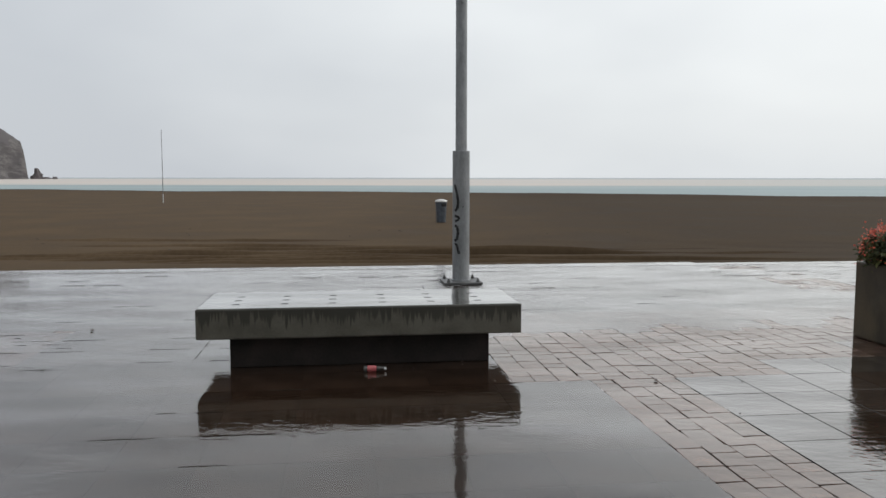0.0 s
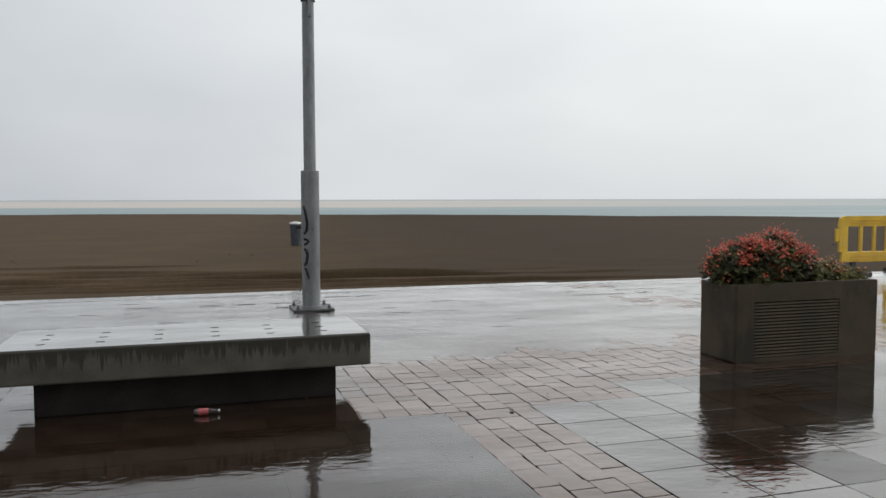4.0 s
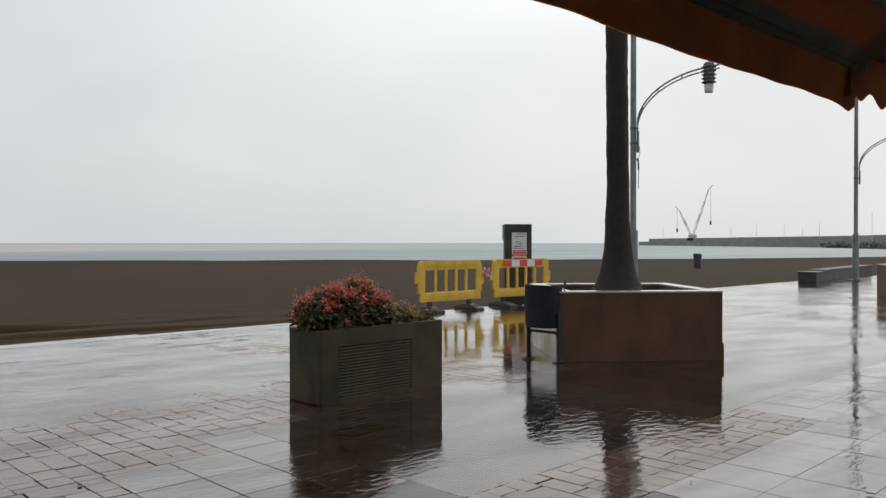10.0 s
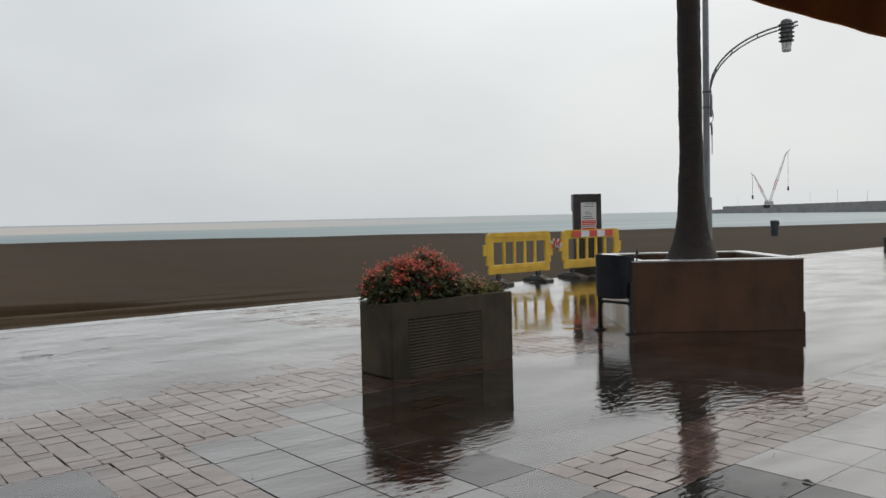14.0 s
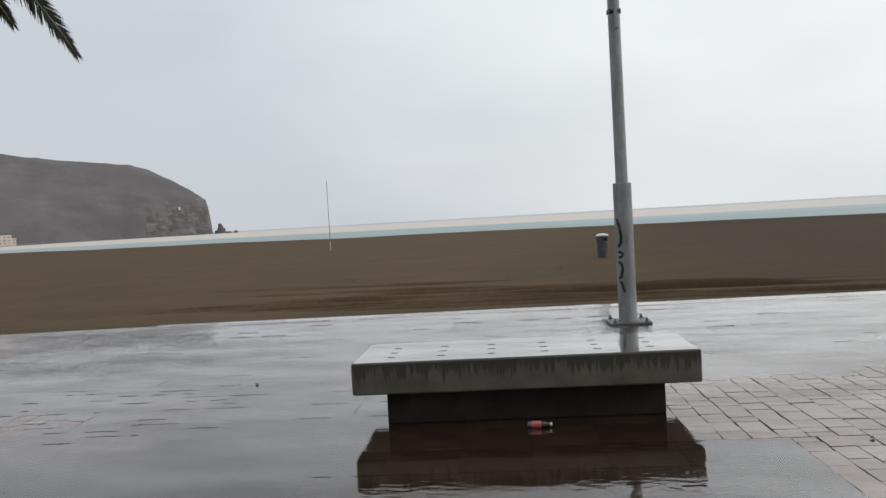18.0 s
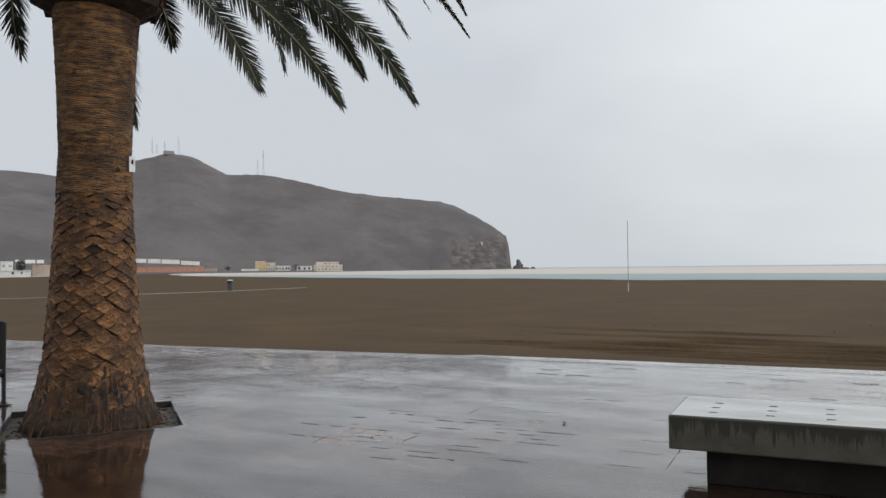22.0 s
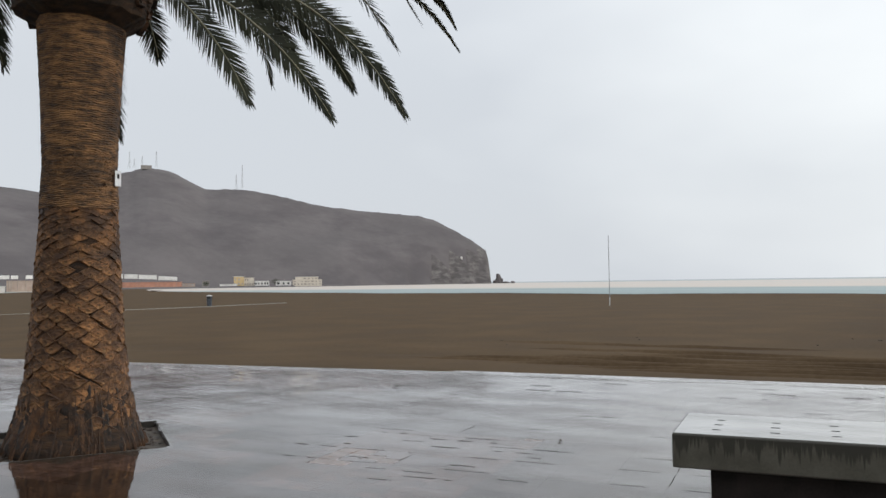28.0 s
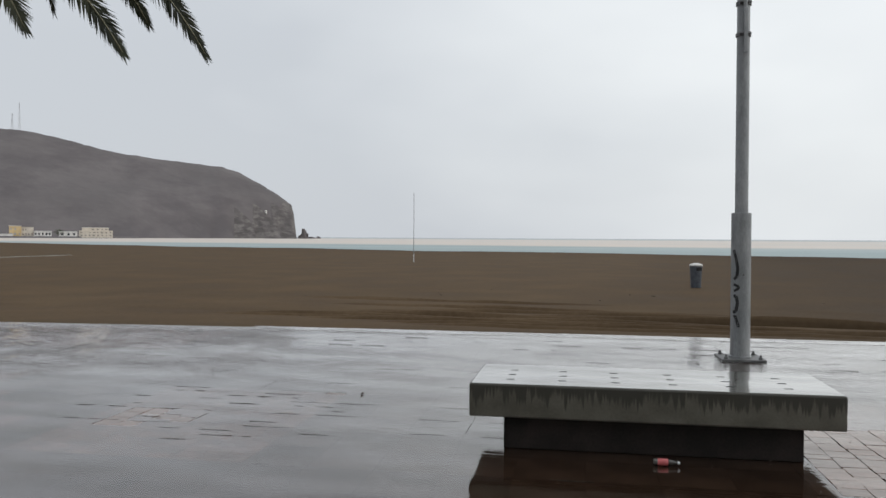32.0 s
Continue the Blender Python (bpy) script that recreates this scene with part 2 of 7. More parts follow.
    fac.inputs[1].default_value, fac.inputs[2].default_value = 1.03, 0.058
    l.new(bp.outputs["Normal"], face.inputs["Normal"])
    l.new(face.outputs["Facing"], pw.inputs[0])
    l.new(pw.outputs[0], fac.inputs[0])
    # the water lies thicker here, thinner there
    patch, pr, share = n.new("ShaderNodeTexNoise"), n.new("ShaderNodeMapRange"), n.new("ShaderNodeMath")
    patch.inputs["Scale"].default_value, patch.inputs["Detail"].default_value, patch.inputs["Roughness"].default_value = 1.3, 3.5, 0.55
    pr.inputs["From Min"].default_value, pr.inputs["From Max"].default_value = 0.36, 0.60
    pr.inputs["To Min"].default_value, pr.inputs["To Max"].default_value = 0.82, 1.05
    share.operation, share.use_clamp = "MULTIPLY", True
    along = n.new("ShaderNodeMapping")
    along.inputs["Rotation"].default_value, along.inputs["Scale"].default_value = (0, 0, radians(-7)), (0.5, 1.5, 1)
    l.new(at.outputs["Position"], along.inputs["Vector"])
    l.new(along.outputs["Vector"], patch.inputs["Vector"])
    l.new(patch.outputs["Fac"], pr.inputs["Value"])
    l.new(fac.outputs[0], share.inputs[0])
    l.new(pr.outputs["Result"], share.inputs[1])
    # it drains away round the palm's pit and before the bench, and stands deeper beside it
    depth = share.outputs[0]
    for spot, r0, r1, amount in (((-7.6, 3.6, 0.0), 1.6, 4.6, 0.74), ((-0.6, 4.1, 0.0), 0.4, 1.7, 0.76), ((1.15, 4.7, 0.0), 0.4, 1.3, 1.2)):
        off, drain, thin = n.new("ShaderNodeVectorMath"), n.new("ShaderNodeMapRange"), n.new("ShaderNodeMath")
        off.operation, thin.operation, thin.use_clamp, drain.interpolation_type = "DISTANCE", "MULTIPLY", True, "SMOOTHSTEP"
        off.inputs[1].default_value = spot
        drain.inputs["From Min"].default_value, drain.inputs["From Max"].default_value = r0, r1
        drain.inputs["To Min"].default_value = amount
        l.new(at.outputs["Position"], off.inputs[0])
        l.new(off.outputs["Value"], drain.inputs["Value"])
        l.new(depth, thin.inputs[0])
        l.new(drain.outputs["Result"], thin.inputs[1])
        depth = thin.outputs[0]
    return bp.outputs["Normal"], dr.outputs["Result"], depth


def water_film(name, tint=0.92):
    """A thin sheet of rain water: a mirror at a low angle, clear from above."""
    m = bpy.data.materials.new(name)
    m.use_nodes = True
    n, l = m.node_tree.nodes, m.node_tree.links
    n.clear()
    out, mix = n.new("ShaderNodeOutputMaterial"), n.new("ShaderNodeMixShader")
    clear, gloss = n.new("ShaderNodeBsdfTransparent"), n.new("ShaderNodeBsdfGlossy")
    clear.inputs["Color"].default_value = (tint, tint * 0.97, tint * 0.93, 1)
    normal, rough, share = wet_skin(n, l, fall=4.15)
    l.new(normal, gloss.inputs["Normal"])
    l.new(rough, gloss.inputs["Roughness"])
    gloss.inputs["Color"].default_value = (1.0, 0.990, 0.982, 1)
    l.new(share, mix.inputs["Fac"])
    l.new(clear.outputs[0], mix.inputs[1])
    l.new(gloss.outputs[0], mix.inputs[2])
    l.new(mix.outputs[0], out.inputs["Surface"])
    return m


def wet_stone(name, dark, light, scale, vary, island=False, shine=1.0, tint=(1.0, 0.990, 0.982)):
    """Paving stone under the same skin of rain."""
    m = material(name, dark, light, scale, (0.8, 0.95), bump=0.25, vary=vary, spec=0.0, island=island)
    n, l = m.node_tree.nodes, m.node_tree.links
    mix, gloss = n.new("ShaderNodeMixShader"), n.new("ShaderNodeBsdfGlossy")
    normal, rough, share = wet_skin(n, l, rough=0.05, fall=3.6)
    l.new(normal, gloss.inputs["Normal"])
    l.new(rough, gloss.inputs["Roughness"])
    gloss.inputs["Color"].default_value = (*tint, 1)
    less = n.new("ShaderNodeMath")
    less.operation = "MULTIPLY"
    less.inputs[1].default_value = shine
    l.new(share, less.inputs[0])
    l.new(less.outputs[0], mix.inputs["Fac"])
    l.new(n["Principled BSDF"].outputs[0], mix.inputs[1])
    l.new(gloss.outputs[0], mix.inputs[2])
    l.new(mix.outputs[0], n["Material Output"].inputs["Surface"])
    return m


def sunk_stone(name, dark, light, scale, vary, island=False):
    """The same stone lying under the water: no gloss of its own."""
    return material(name, dark, light, scale, (0.8, 0.95), bump=0.25, vary=vary, spec=0.0, island=island)


SETT_TONE = ((0.068, 0.041, 0.033), (0.142, 0.090, 0.072), 9, 0.26)
SLAB_TONE = ((0.019, 0.0115, 0.008), (0.037, 0.0235, 0.017), 2.5, 0.18)
BLUE_TONE = ((0.024, 0.0205, 0.0185), (0.042, 0.037, 0.0335), 2.5, 0.12)
SETT, SETT_J = wet_stone("wet_sett_stone", *SETT_TONE, shine=0.84, tint=(1.0, 0.962, 0.930)), wet_stone("wet_sett_stone_far", *SETT_TONE, True, 0.84, (1.0, 0.962, 0.930))
SLAB, SLAB_J = wet_stone("wet_brown_slab", *SLAB_TONE), wet_stone("wet_brown_slab_far", *SLAB_TONE, True)
BLUESLAB = wet_stone("wet_blue_grey_slab", *BLUE_TONE, shine=0.62)
PALE_TONE = ((0.074, 0.062, 0.052), (0.134, 0.116, 0.100), 2.5, 0.12)
PALESLAB = wet_stone("wet_pale_slab", *PALE_TONE)
SOAKED = ((0.044, 0.026, 0.020), (0.092, 0.056, 0.044), 9, 0.26)
SETT_U, SETT_UJ = sunk_stone("sunk_sett_stone", *SOAKED), sunk_stone("sunk_sett_stone_far", *SOAKED, True)
SLAB_U, SLAB_UJ = sunk_stone("sunk_brown_slab", *SLAB_TONE), sunk_stone("sunk_brown_slab_far", *SLAB_TONE, True)
BLUESLAB_U = sunk_stone("sunk_blue_grey_slab", *BLUE_TONE)
PALESLAB_U = sunk_stone("sunk_pale_slab", *PALE_TONE)
KERB = wet_stone("wet_kerb_stone", (0.09, 0.083, 0.075), (0.16, 0.15, 0.138), 5, 0.1)
# end face of the near tree box: reflected sky put into a pale colour
SHEENSIDE = material("pale_sheen_side", (0.20, 0.19, 0.175), (0.33, 0.31, 0.29), 5, (0.4, 0.6), coat=1.0, vary=0.08)
JOINT = material("wet_joint_sand", (0.022, 0.018, 0.015), (0.05, 0.042, 0.035), 12, (0.8, 0.95), bump=0.3, spec=0.0)
FILM = water_film("rain_film")
SAND = material("wet_dark_sand", (0.054, 0.0358, 0.0200), (0.082, 0.0570, 0.0340), 0.35, (0.75, 0.95), bump=0.4, grain=9, spec=0.05, dist=0.03)
for m in (SAND,):                          # the sand is paler toward the headland, darker toward the harbour
    n, l = m.node_tree.nodes, m.node_tree.links
    old = n["Principled BSDF"].inputs["Base Color"].links[0].from_socket
    at, sep, rg, hv = n.new("ShaderNodeNewGeometry"), n.new("ShaderNodeSeparateXYZ"), n.new("ShaderNodeMapRange"), n.new("ShaderNodeHueSaturation")
    rg.inputs["From Min"].default_value, rg.inputs["From Max"].default_value = -5.0, 8.0
    rg.inputs["To Min"].default_value, rg.inputs["To Max"].default_value = 1.14, 0.68
    l.new(at.outputs["Position"], sep.inputs[0])
    l.new(sep.outputs["X"], rg.inputs["Value"])
    l.new(rg.outputs["Result"], hv.inputs["Value"])
    l.new(old, hv.inputs["Color"])
    l.new(hv.outputs["Color"], n["Principled BSDF"].inputs["Base Color"])
CONCRETE = material("wet_concrete", (0.10, 0.095, 0.082), (0.20, 0.19, 0.165), 4, (0.35, 0.6), bump=0.2, coat=0.35, coat_rough=0.2)
WETSAND = material("packed_wet_sand", (0.024, 0.016, 0.009), (0.046, 0.032, 0.018), 0.8, (0.6, 0.85), bump=0.4, grain=9, spec=0.05, dist=0.03)
BENCH_TOP = wet_stone("rain_covered_concrete", (0.10, 0.10, 0.09), (0.16, 0.16, 0.145), 3, 0.05, shine=1.08)
# near black: the shade under the bench seat is put into this colour
PLINTH = material("shaded_plinth_concrete", (0.011, 0.009, 0.008), (0.028, 0.022, 0.020), 4, (0.6, 0.8), bump=0.1, spec=0.2)
WALLSTONE = material("dark_wet_wall_stone", (0.028, 0.025, 0.021), (0.055, 0.050, 0.042), 3, (0.5, 0.7), bump=0.15, coat=0.1, coat_rough=0.25)
PLANTER = material("dark_grey_green_concrete", (0.049, 0.037, 0.022), (0.080, 0.061, 0.037), 3, (0.6, 0.8), bump=0.15, coat=0.04, coat_rough=0.25, spec=0.3)
stain(PLANTER, (0.020, 0.018, 0.012), 2.6, (0.48, 0.66), 0.7, (1, 1, 0.45))
stain(PLANTER, (0.090, 0.073, 0.050), 3.4, (0.56, 0.72), 0.35)
GALV = material("galvanised_steel", (0.165, 0.173, 0.178), (0.275, 0.283, 0.288), 7, (0.38, 0.55), 0.25, 0.06, coat=0.3, coat_rough=0.1, stretch=(1, 1, 0.35))
PLATE = material("dull_steel_plate", (0.09, 0.09, 0.09), (0.17, 0.17, 0.17), 8, (0.4, 0.6), 0.6, 0.1)
BLACK = material("black_painted_steel", (0.010, 0.010, 0.011), (0.022, 0.022, 0.024), 8, (0.35, 0.5), 0.2, 0.05)
NAVY = material("dark_blue_plastic", (0.007, 0.008, 0.013), (0.016, 0.018, 0.027), 8, (0.6, 0.75), 0.0, 0.1, spec=0.3)
BINBLACK = stain(material("matt_black_plastic", (0.009, 0.008, 0.008), (0.017, 0.015, 0.014), 8, (0.65, 0.8), 0.0, 0.1, spec=0.25), (0.03, 0.024, 0.018), 7, (0.55, 0.7), 0.4)
CORTEN = material("rust_brown_steel", (0.064, 0.029, 0.0135), (0.120, 0.056, 0.027), 2.6, (0.5, 0.7), 0.1, 0.15, coat=0.15, coat_rough=0.25, stretch=(1, 1, 0.5))
DRYRUST = stain(material("bright_rust_steel", (0.125, 0.055, 0.022), (0.215, 0.102, 0.044), 2.2, (0.6, 0.8), 0.05, 0.15, stretch=(1, 1, 0.5)), (0.07, 0.034, 0.018), 3, (0.5, 0.65), 0.6, (1, 1, 0.4))
RIM = material("pale_wet_rim", (0.34, 0.33, 0.315), (0.52, 0.505, 0.48), 4, (0.25, 0.4), 0.0, 0.1, coat=1.0)
SOIL = material("wet_soil", (0.016, 0.011, 0.008), (0.05, 0.036, 0.026), 14, (0.7, 0.9), bump=0.6, grain=70, dist=0.03)
EARTH = stain(material("wet_gritty_earth", (0.040, 0.030, 0.022), (0.095, 0.075, 0.056), 9, (0.6, 0.85), bump=0.6, grain=60, dist=0.03), (0.02, 0.016, 0.012), 5, amount=0.7)
YELLOW = material("yellow_barrier_plastic", (0.62, 0.36, 0.012), (0.80, 0.50, 0.02), 3, (0.35, 0.5), 0.0, 0.04, coat=0.4, coat_rough=0.15)
RED = material("red_reflective_strip", (0.62, 0.055, 0.03), (0.72, 0.08, 0.045), 8, (0.3, 0.45), bump=0.02)
WHITE = material("white_sheet", (0.66, 0.67, 0.68), (0.80, 0.80, 0.80), 6, (0.35, 0.5), bump=0.02)
RUBBER = material("black_rubber", (0.012, 0.011, 0.010), (0.028, 0.025, 0.022), 10, (0.5, 0.7), bump=0.15, coat=0.5)
SIGNBOX = material("dark_brown_metal", (0.035, 0.030, 0.027), (0.062, 0.055, 0.05), 4, (0.4, 0.6), 0.2, 0.05)
INK = material("dark_print", (0.02, 0.02, 0.02), (0.04, 0.04, 0.04), 8, (0.6, 0.8), bump=0.0, spec=0.1)
# flat black that stands in for the shade inside slots and gaps
SLOTSHADE = material("slot_shade_black", (0.006, 0.006, 0.006), (0.012, 0.012, 0.012), 8, (0.95, 1.0), bump=0.0, spec=0.0)
BARK = material("date_palm_bark", (0.026, 0.0115, 0.005), (0.255, 0.118, 0.042), 4, (0.7, 0.9), bump=0.9, grain=42, stretch=(1, 1, 1.3), vary=0.45, dist=0.04, span=(0.3, 0.68))
BARK_J = material("date_palm_bark_joined", (0.026, 0.0115, 0.005), (0.255, 0.118, 0.042), 4, (0.7, 0.9), bump=0.7, grain=55, stretch=(1, 1, 1.3), vary=0.40, dist=0.02, island=True, span=(0.3, 0.68))
for m in (BARK, BARK_J):
    stain(m, (0.026, 0.012, 0.005), 26, (0.53, 0.64), 0.75)
    stain(m, (0.36, 0.205, 0.090), 11, (0.56, 0.68), 0.5)
    stain(m, (0.034, 0.0145, 0.006), 4.5, (0.47, 0.60), 0.72, world=True)
CORE = material("dark_palm_fibre", (0.010, 0.005, 0.0025), (0.06, 0.031, 0.014), 9, (0.85, 1.0), bump=0.8, grain=60, stretch=(1, 1, 3.0), dist=0.02)
RINGBARK = material("ringed_palm_bark", (0.040, 0.020, 0.009), (0.30, 0.155, 0.062), 5, (0.7, 0.9), bump=0.8, grain=36, stretch=(1, 1, 4.5), dist=0.02, span=(0.30, 0.68))
# dark level bands paint in the shade of the grooves between rings
stain(RINGBARK, (0.020, 0.011, 0.006), 9, (0.52, 0.62), 0.75, (1, 1, 5))
stain(RINGBARK, (0.024, 0.013, 0.007), 2.6, (0.48, 0.62), 0.65, world=True)
FOOTBARK = material("dark_fibrous_palm_foot", (0.009, 0.0046, 0.0025), (0.105, 0.047, 0.018), 10, (0.75, 0.95), bump=0.9, grain=60, stretch=(1, 1, 0.5), dist=0.03, span=(0.40, 0.74))
stain(FOOTBARK, (0.19, 0.105, 0.045), 9, (0.60, 0.68), 0.6)
STUB = material("dark_cut_stalk", (0.016, 0.008, 0.004), (0.075, 0.036, 0.017), 8, (0.8, 0.95), bump=0.5, vary=0.4, island=True)
FANBARK = material("grey_brown_palm_bark", (0.011, 0.0075, 0.0055), (0.032, 0.021, 0.015), 5, (0.7, 0.9), bump=0.9, grain=36, stretch=(1, 1, 1.3), dist=0.025)
FROND = material("dark_green_frond", (0.019, 0.022, 0.013), (0.046, 0.050, 0.028), 3, (0.55, 0.75), bump=0.0, spec=0.3)
RACHIS = material("pale_frond_stem", (0.12, 0.115, 0.07), (0.24, 0.22, 0.14), 6, (0.5, 0.6), bump=0.05)
LEAF = material("shrub_leaf", (0.022, 0.027, 0.009), (0.105, 0.105, 0.034), 7, (0.5, 0.7), bump=0.0, spec=0.3, coat=0.05, vary=0.35, island=True)
LEAF_O = material("olive_leaf", (0.05, 0.048, 0.014), (0.19, 0.17, 0.05), 7, (0.5, 0.7), bump=0.0, spec=0.3, vary=0.35, island=True)
PETAL = material("red_flower", (0.40, 0.045, 0.020), (0.60, 0.105, 0.045), 20, (0.5, 0.65), bump=0.0, vary=0.35, island=True)
PETAL_O = material("faded_orange_flower", (0.30, 0.10, 0.04), (0.50, 0.20, 0.08), 20, (0.5, 0.65), bump=0.0, vary=0.3, island=True)
BOARD = material("grey_ceiling_board", (0.46, 0.46, 0.465), (0.60, 0.60, 0.605), 3, (0.5, 0.7), bump=0.1, vary=0.08)
PLASTER = material("cream_render", (0.30, 0.27, 0.22), (0.40, 0.36, 0.30), 2, (0.8, 0.95), bump=0.2)
ROCK = material("volcanic_hillside", (0.112, 0.102, 0.103), (0.138, 0.125, 0.126), 0.012, (0.9, 1.0), bump=0.35, grain=0.09, spec=0.1, dist=6)
CLIFF = material("pale_cliff_rock", (0.088, 0.080, 0.080), (0.165, 0.152, 0.146), 0.05, (0.9, 1.0), bump=0.5, grain=0.25, spec=0.1, stretch=(1, 1, 1.6), dist=5)
stain(ROCK, (0.092, 0.083, 0.086), 0.010, (0.46, 0.62), 0.8, (1, 1, 2.2), world=True)
stain(CLIFF, (0.07, 0.063, 0.063), 0.06, (0.48, 0.58), 0.7, (1, 1, 3.0), world=True)
PIERSTONE = material("harbour_wall_concrete", (0.25, 0.24, 0.235), (0.34, 0.33, 0.325), 0.08, (0.8, 0.95), bump=0.2, grain=1.0, spec=0.2)
RIPRAP = material("breakwater_boulder", (0.10, 0.095, 0.092), (0.17, 0.162, 0.158), 0.3, (0.8, 0.95), bump=0.3, vary=0.35, island=True)
HOUSE_W = material("white_house_wall", (0.62, 0.60, 0.57), (0.76, 0.74, 0.71), 0.3, (0.8, 0.9), bump=0.05, grain=2)
HOUSE_Y = material("ochre_house_wall", (0.52, 0.38, 0.19), (0.62, 0.47, 0.26), 0.3, (0.8, 0.9), bump=0.05, grain=2)
HOUSE_C = material("cream_house_wall", (0.52, 0.47, 0.40), (0.64, 0.58, 0.50), 0.3, (0.8, 0.9), bump=0.05, grain=2)
HOUSE_B = material("pinkish_beige_house_wall", (0.36, 0.28, 0.23), (0.46, 0.37, 0.31), 0.3, (0.8, 0.9), bump=0.05, grain=2)
HILLGREY = material("weathered_grey_wall", (0.22, 0.20, 0.18), (0.32, 0.29, 0.26), 0.4, (0.8, 0.9), bump=0.05, grain=2)
DRYLEAF = material("dry_brown_foliage", (0.09, 0.06, 0.04), (0.17, 0.12, 0.08), 0.8, (0.8, 0.9), bump=0.0, vary=0.3, island=True)
BRICKRED = material("terracotta_wall", (0.46, 0.22, 0.15), (0.56, 0.29, 0.20), 0.3, (0.8, 0.9), bump=0.05, grain=2)
FARGLASS = material("far_window_pane", (0.30, 0.29, 0.28), (0.40, 0.39, 0.37), 0.5, (0.3, 0.5), bump=0.0)
DARKGLASS = material("dark_window_pane", (0.015, 0.017, 0.02), (0.04, 0.045, 0.05), 0.5, (0.15, 0.3), bump=0.0)
FARLEAF = material("far_tree_foliage", (0.030, 0.040, 0.022), (0.07, 0.08, 0.045), 0.8, (0.8, 0.9), bump=0.0, vary=0.3, island=True)
MASTGREY = material("pale_mast_metal", (0.45, 0.46, 0.47), (0.62, 0.63, 0.64), 2, (0.5, 0.6), 0.2, 0.0)
CRANE = stain(material("white_crane_paint", (0.62, 0.60, 0.60), (0.78, 0.76, 0.76), 2, (0.5, 0.6), 0.0, 0.0), (0.50, 0.16, 0.13), 0.11, (0.48, 0.52), 1.0, detail=0)
GREENROOF = material("pale_green_roof", (0.20, 0.30, 0.26), (0.28, 0.38, 0.34), 0.3, (0.7, 0.8), bump=0.0)
BINGREY = material("blue_grey_bin_plastic", (0.035, 0.042, 0.055), (0.075, 0.085, 0.10), 6, (0.35, 0.5), bump=0.04, coat=0.3)
PET = material("clear_bottle_plastic", (0.05, 0.046, 0.042), (0.10, 0.095, 0.088), 9, (0.1, 0.2), bump=0.02, coat=0.6)
LABEL_RED = material("red_bottle_label", (0.40, 0.08, 0.085), (0.52, 0.14, 0.14), 9, (0.35, 0.5), bump=0.02)
GLASS_W = material("frosted_lamp_glass", (0.62, 0.63, 0.60), (0.75, 0.76, 0.73), 9, (0.15, 0.3), bump=0.0)
DEADLEAF = material("sodden_leaf", (0.02, 0.012, 0.008), (0.05, 0.032, 0.02), 30, (0.4, 0.6), bump=0.1)


def streaked_concrete():
    """Board-marked concrete with a dark wet band along its top edge that runs down in drips."""
    m = material("rain_streaked_concrete", (0.070, 0.065, 0.050), (0.115, 0.107, 0.084), 5, (0.5, 0.7), bump=0.15, coat=0.12, coat_rough=0.25)
    n, l = m.node_tree.nodes, m.node_tree.links
    b = n["Principled BSDF"]
    co, sep, mp, ns = n.new("ShaderNodeTexCoord"), n.new("ShaderNodeSeparateXYZ"), n.new("ShaderNodeMapping"), n.new("ShaderNodeTexNoise")
    mp.inputs["Scale"].default_value = (34, 3, 1.0)
    ns.inputs["Scale"].default_value, ns.inputs["Detail"].default_value, ns.inputs["Roughness"].default_value = 1.0, 4, 0.65
    l.new(co.outputs["Object"], sep.inputs[0])
    l.new(co.outputs["Object"], mp.inputs["Vector"])
    l.new(mp.outputs["Vector"], ns.inputs["Vector"])
    reach, edge = n.new("ShaderNodeMapRange"), n.new("ShaderNodeMapRange")
    reach.inputs["From Min"].default_value, reach.inputs["From Max"].default_value = 0.36, 0.66
    reach.inputs["To Min"].default_value, reach.inputs["To Max"].default_value = 0.448, 0.300
    l.new(ns.outputs["Fac"], reach.inputs["Value"])
    sub = n.new("ShaderNodeMath")
    sub.operation = "SUBTRACT"
    l.new(sep.outputs["Z"], sub.inputs[0])
    l.new(reach.outputs["Result"], sub.inputs[1])
    edge.inputs["From Min"].default_value, edge.inputs["From Max"].default_value = -0.012, 0.022
    l.new(sub.outputs[0], edge.inputs["Value"])
    mx = n.new("ShaderNodeMix")
    mx.data_type = "RGBA"
    l.new(edge.outputs["Result"], mx.inputs["Factor"])
    l.new(b.inputs["Base Color"].links[0].from_socket, mx.inputs["A"])
    mx.inputs["B"].default_value = (0.038, 0.035, 0.027, 1)
    l.new(mx.outputs["Result"], b.inputs["Base Color"])
    return m


STREAK = streaked_concrete()


def cloth(name, dark, light):
    """Awning cloth that lets some daylight through."""
    m = material(name, dark, light, 2.2, (0.75, 0.9), bump=0.12, grain=90)
    n, l = m.node_tree.nodes, m.node_tree.links
    b, out = n["Principled BSDF"], n["Material Output"]
    tr, mx = n.new("ShaderNodeBsdfTranslucent"), n.new("ShaderNodeMixShader")
    mx.inputs["Fac"].default_value = 0.5
    l.new(b.inputs["Base Color"].links[0].from_socket, tr.inputs["Color"])
    l.new(b.outputs[0], mx.inputs[1])
    l.new(tr.outputs[0], mx.inputs[2])
    l.new(mx.outputs[0], out.inputs["Surface"])
    return m


AWN_O = cloth("orange_awning_cloth", (0.26, 0.110, 0.040), (0.38, 0.170, 0.064))
AWN_G = cloth("dark_grey_awning_cloth", (0.10, 0.09, 0.072), (0.20, 0.18, 0.145))
AWN_D = cloth("brown_awning_cloth", (0.20, 0.088, 0.040), (0.34, 0.150, 0.070))


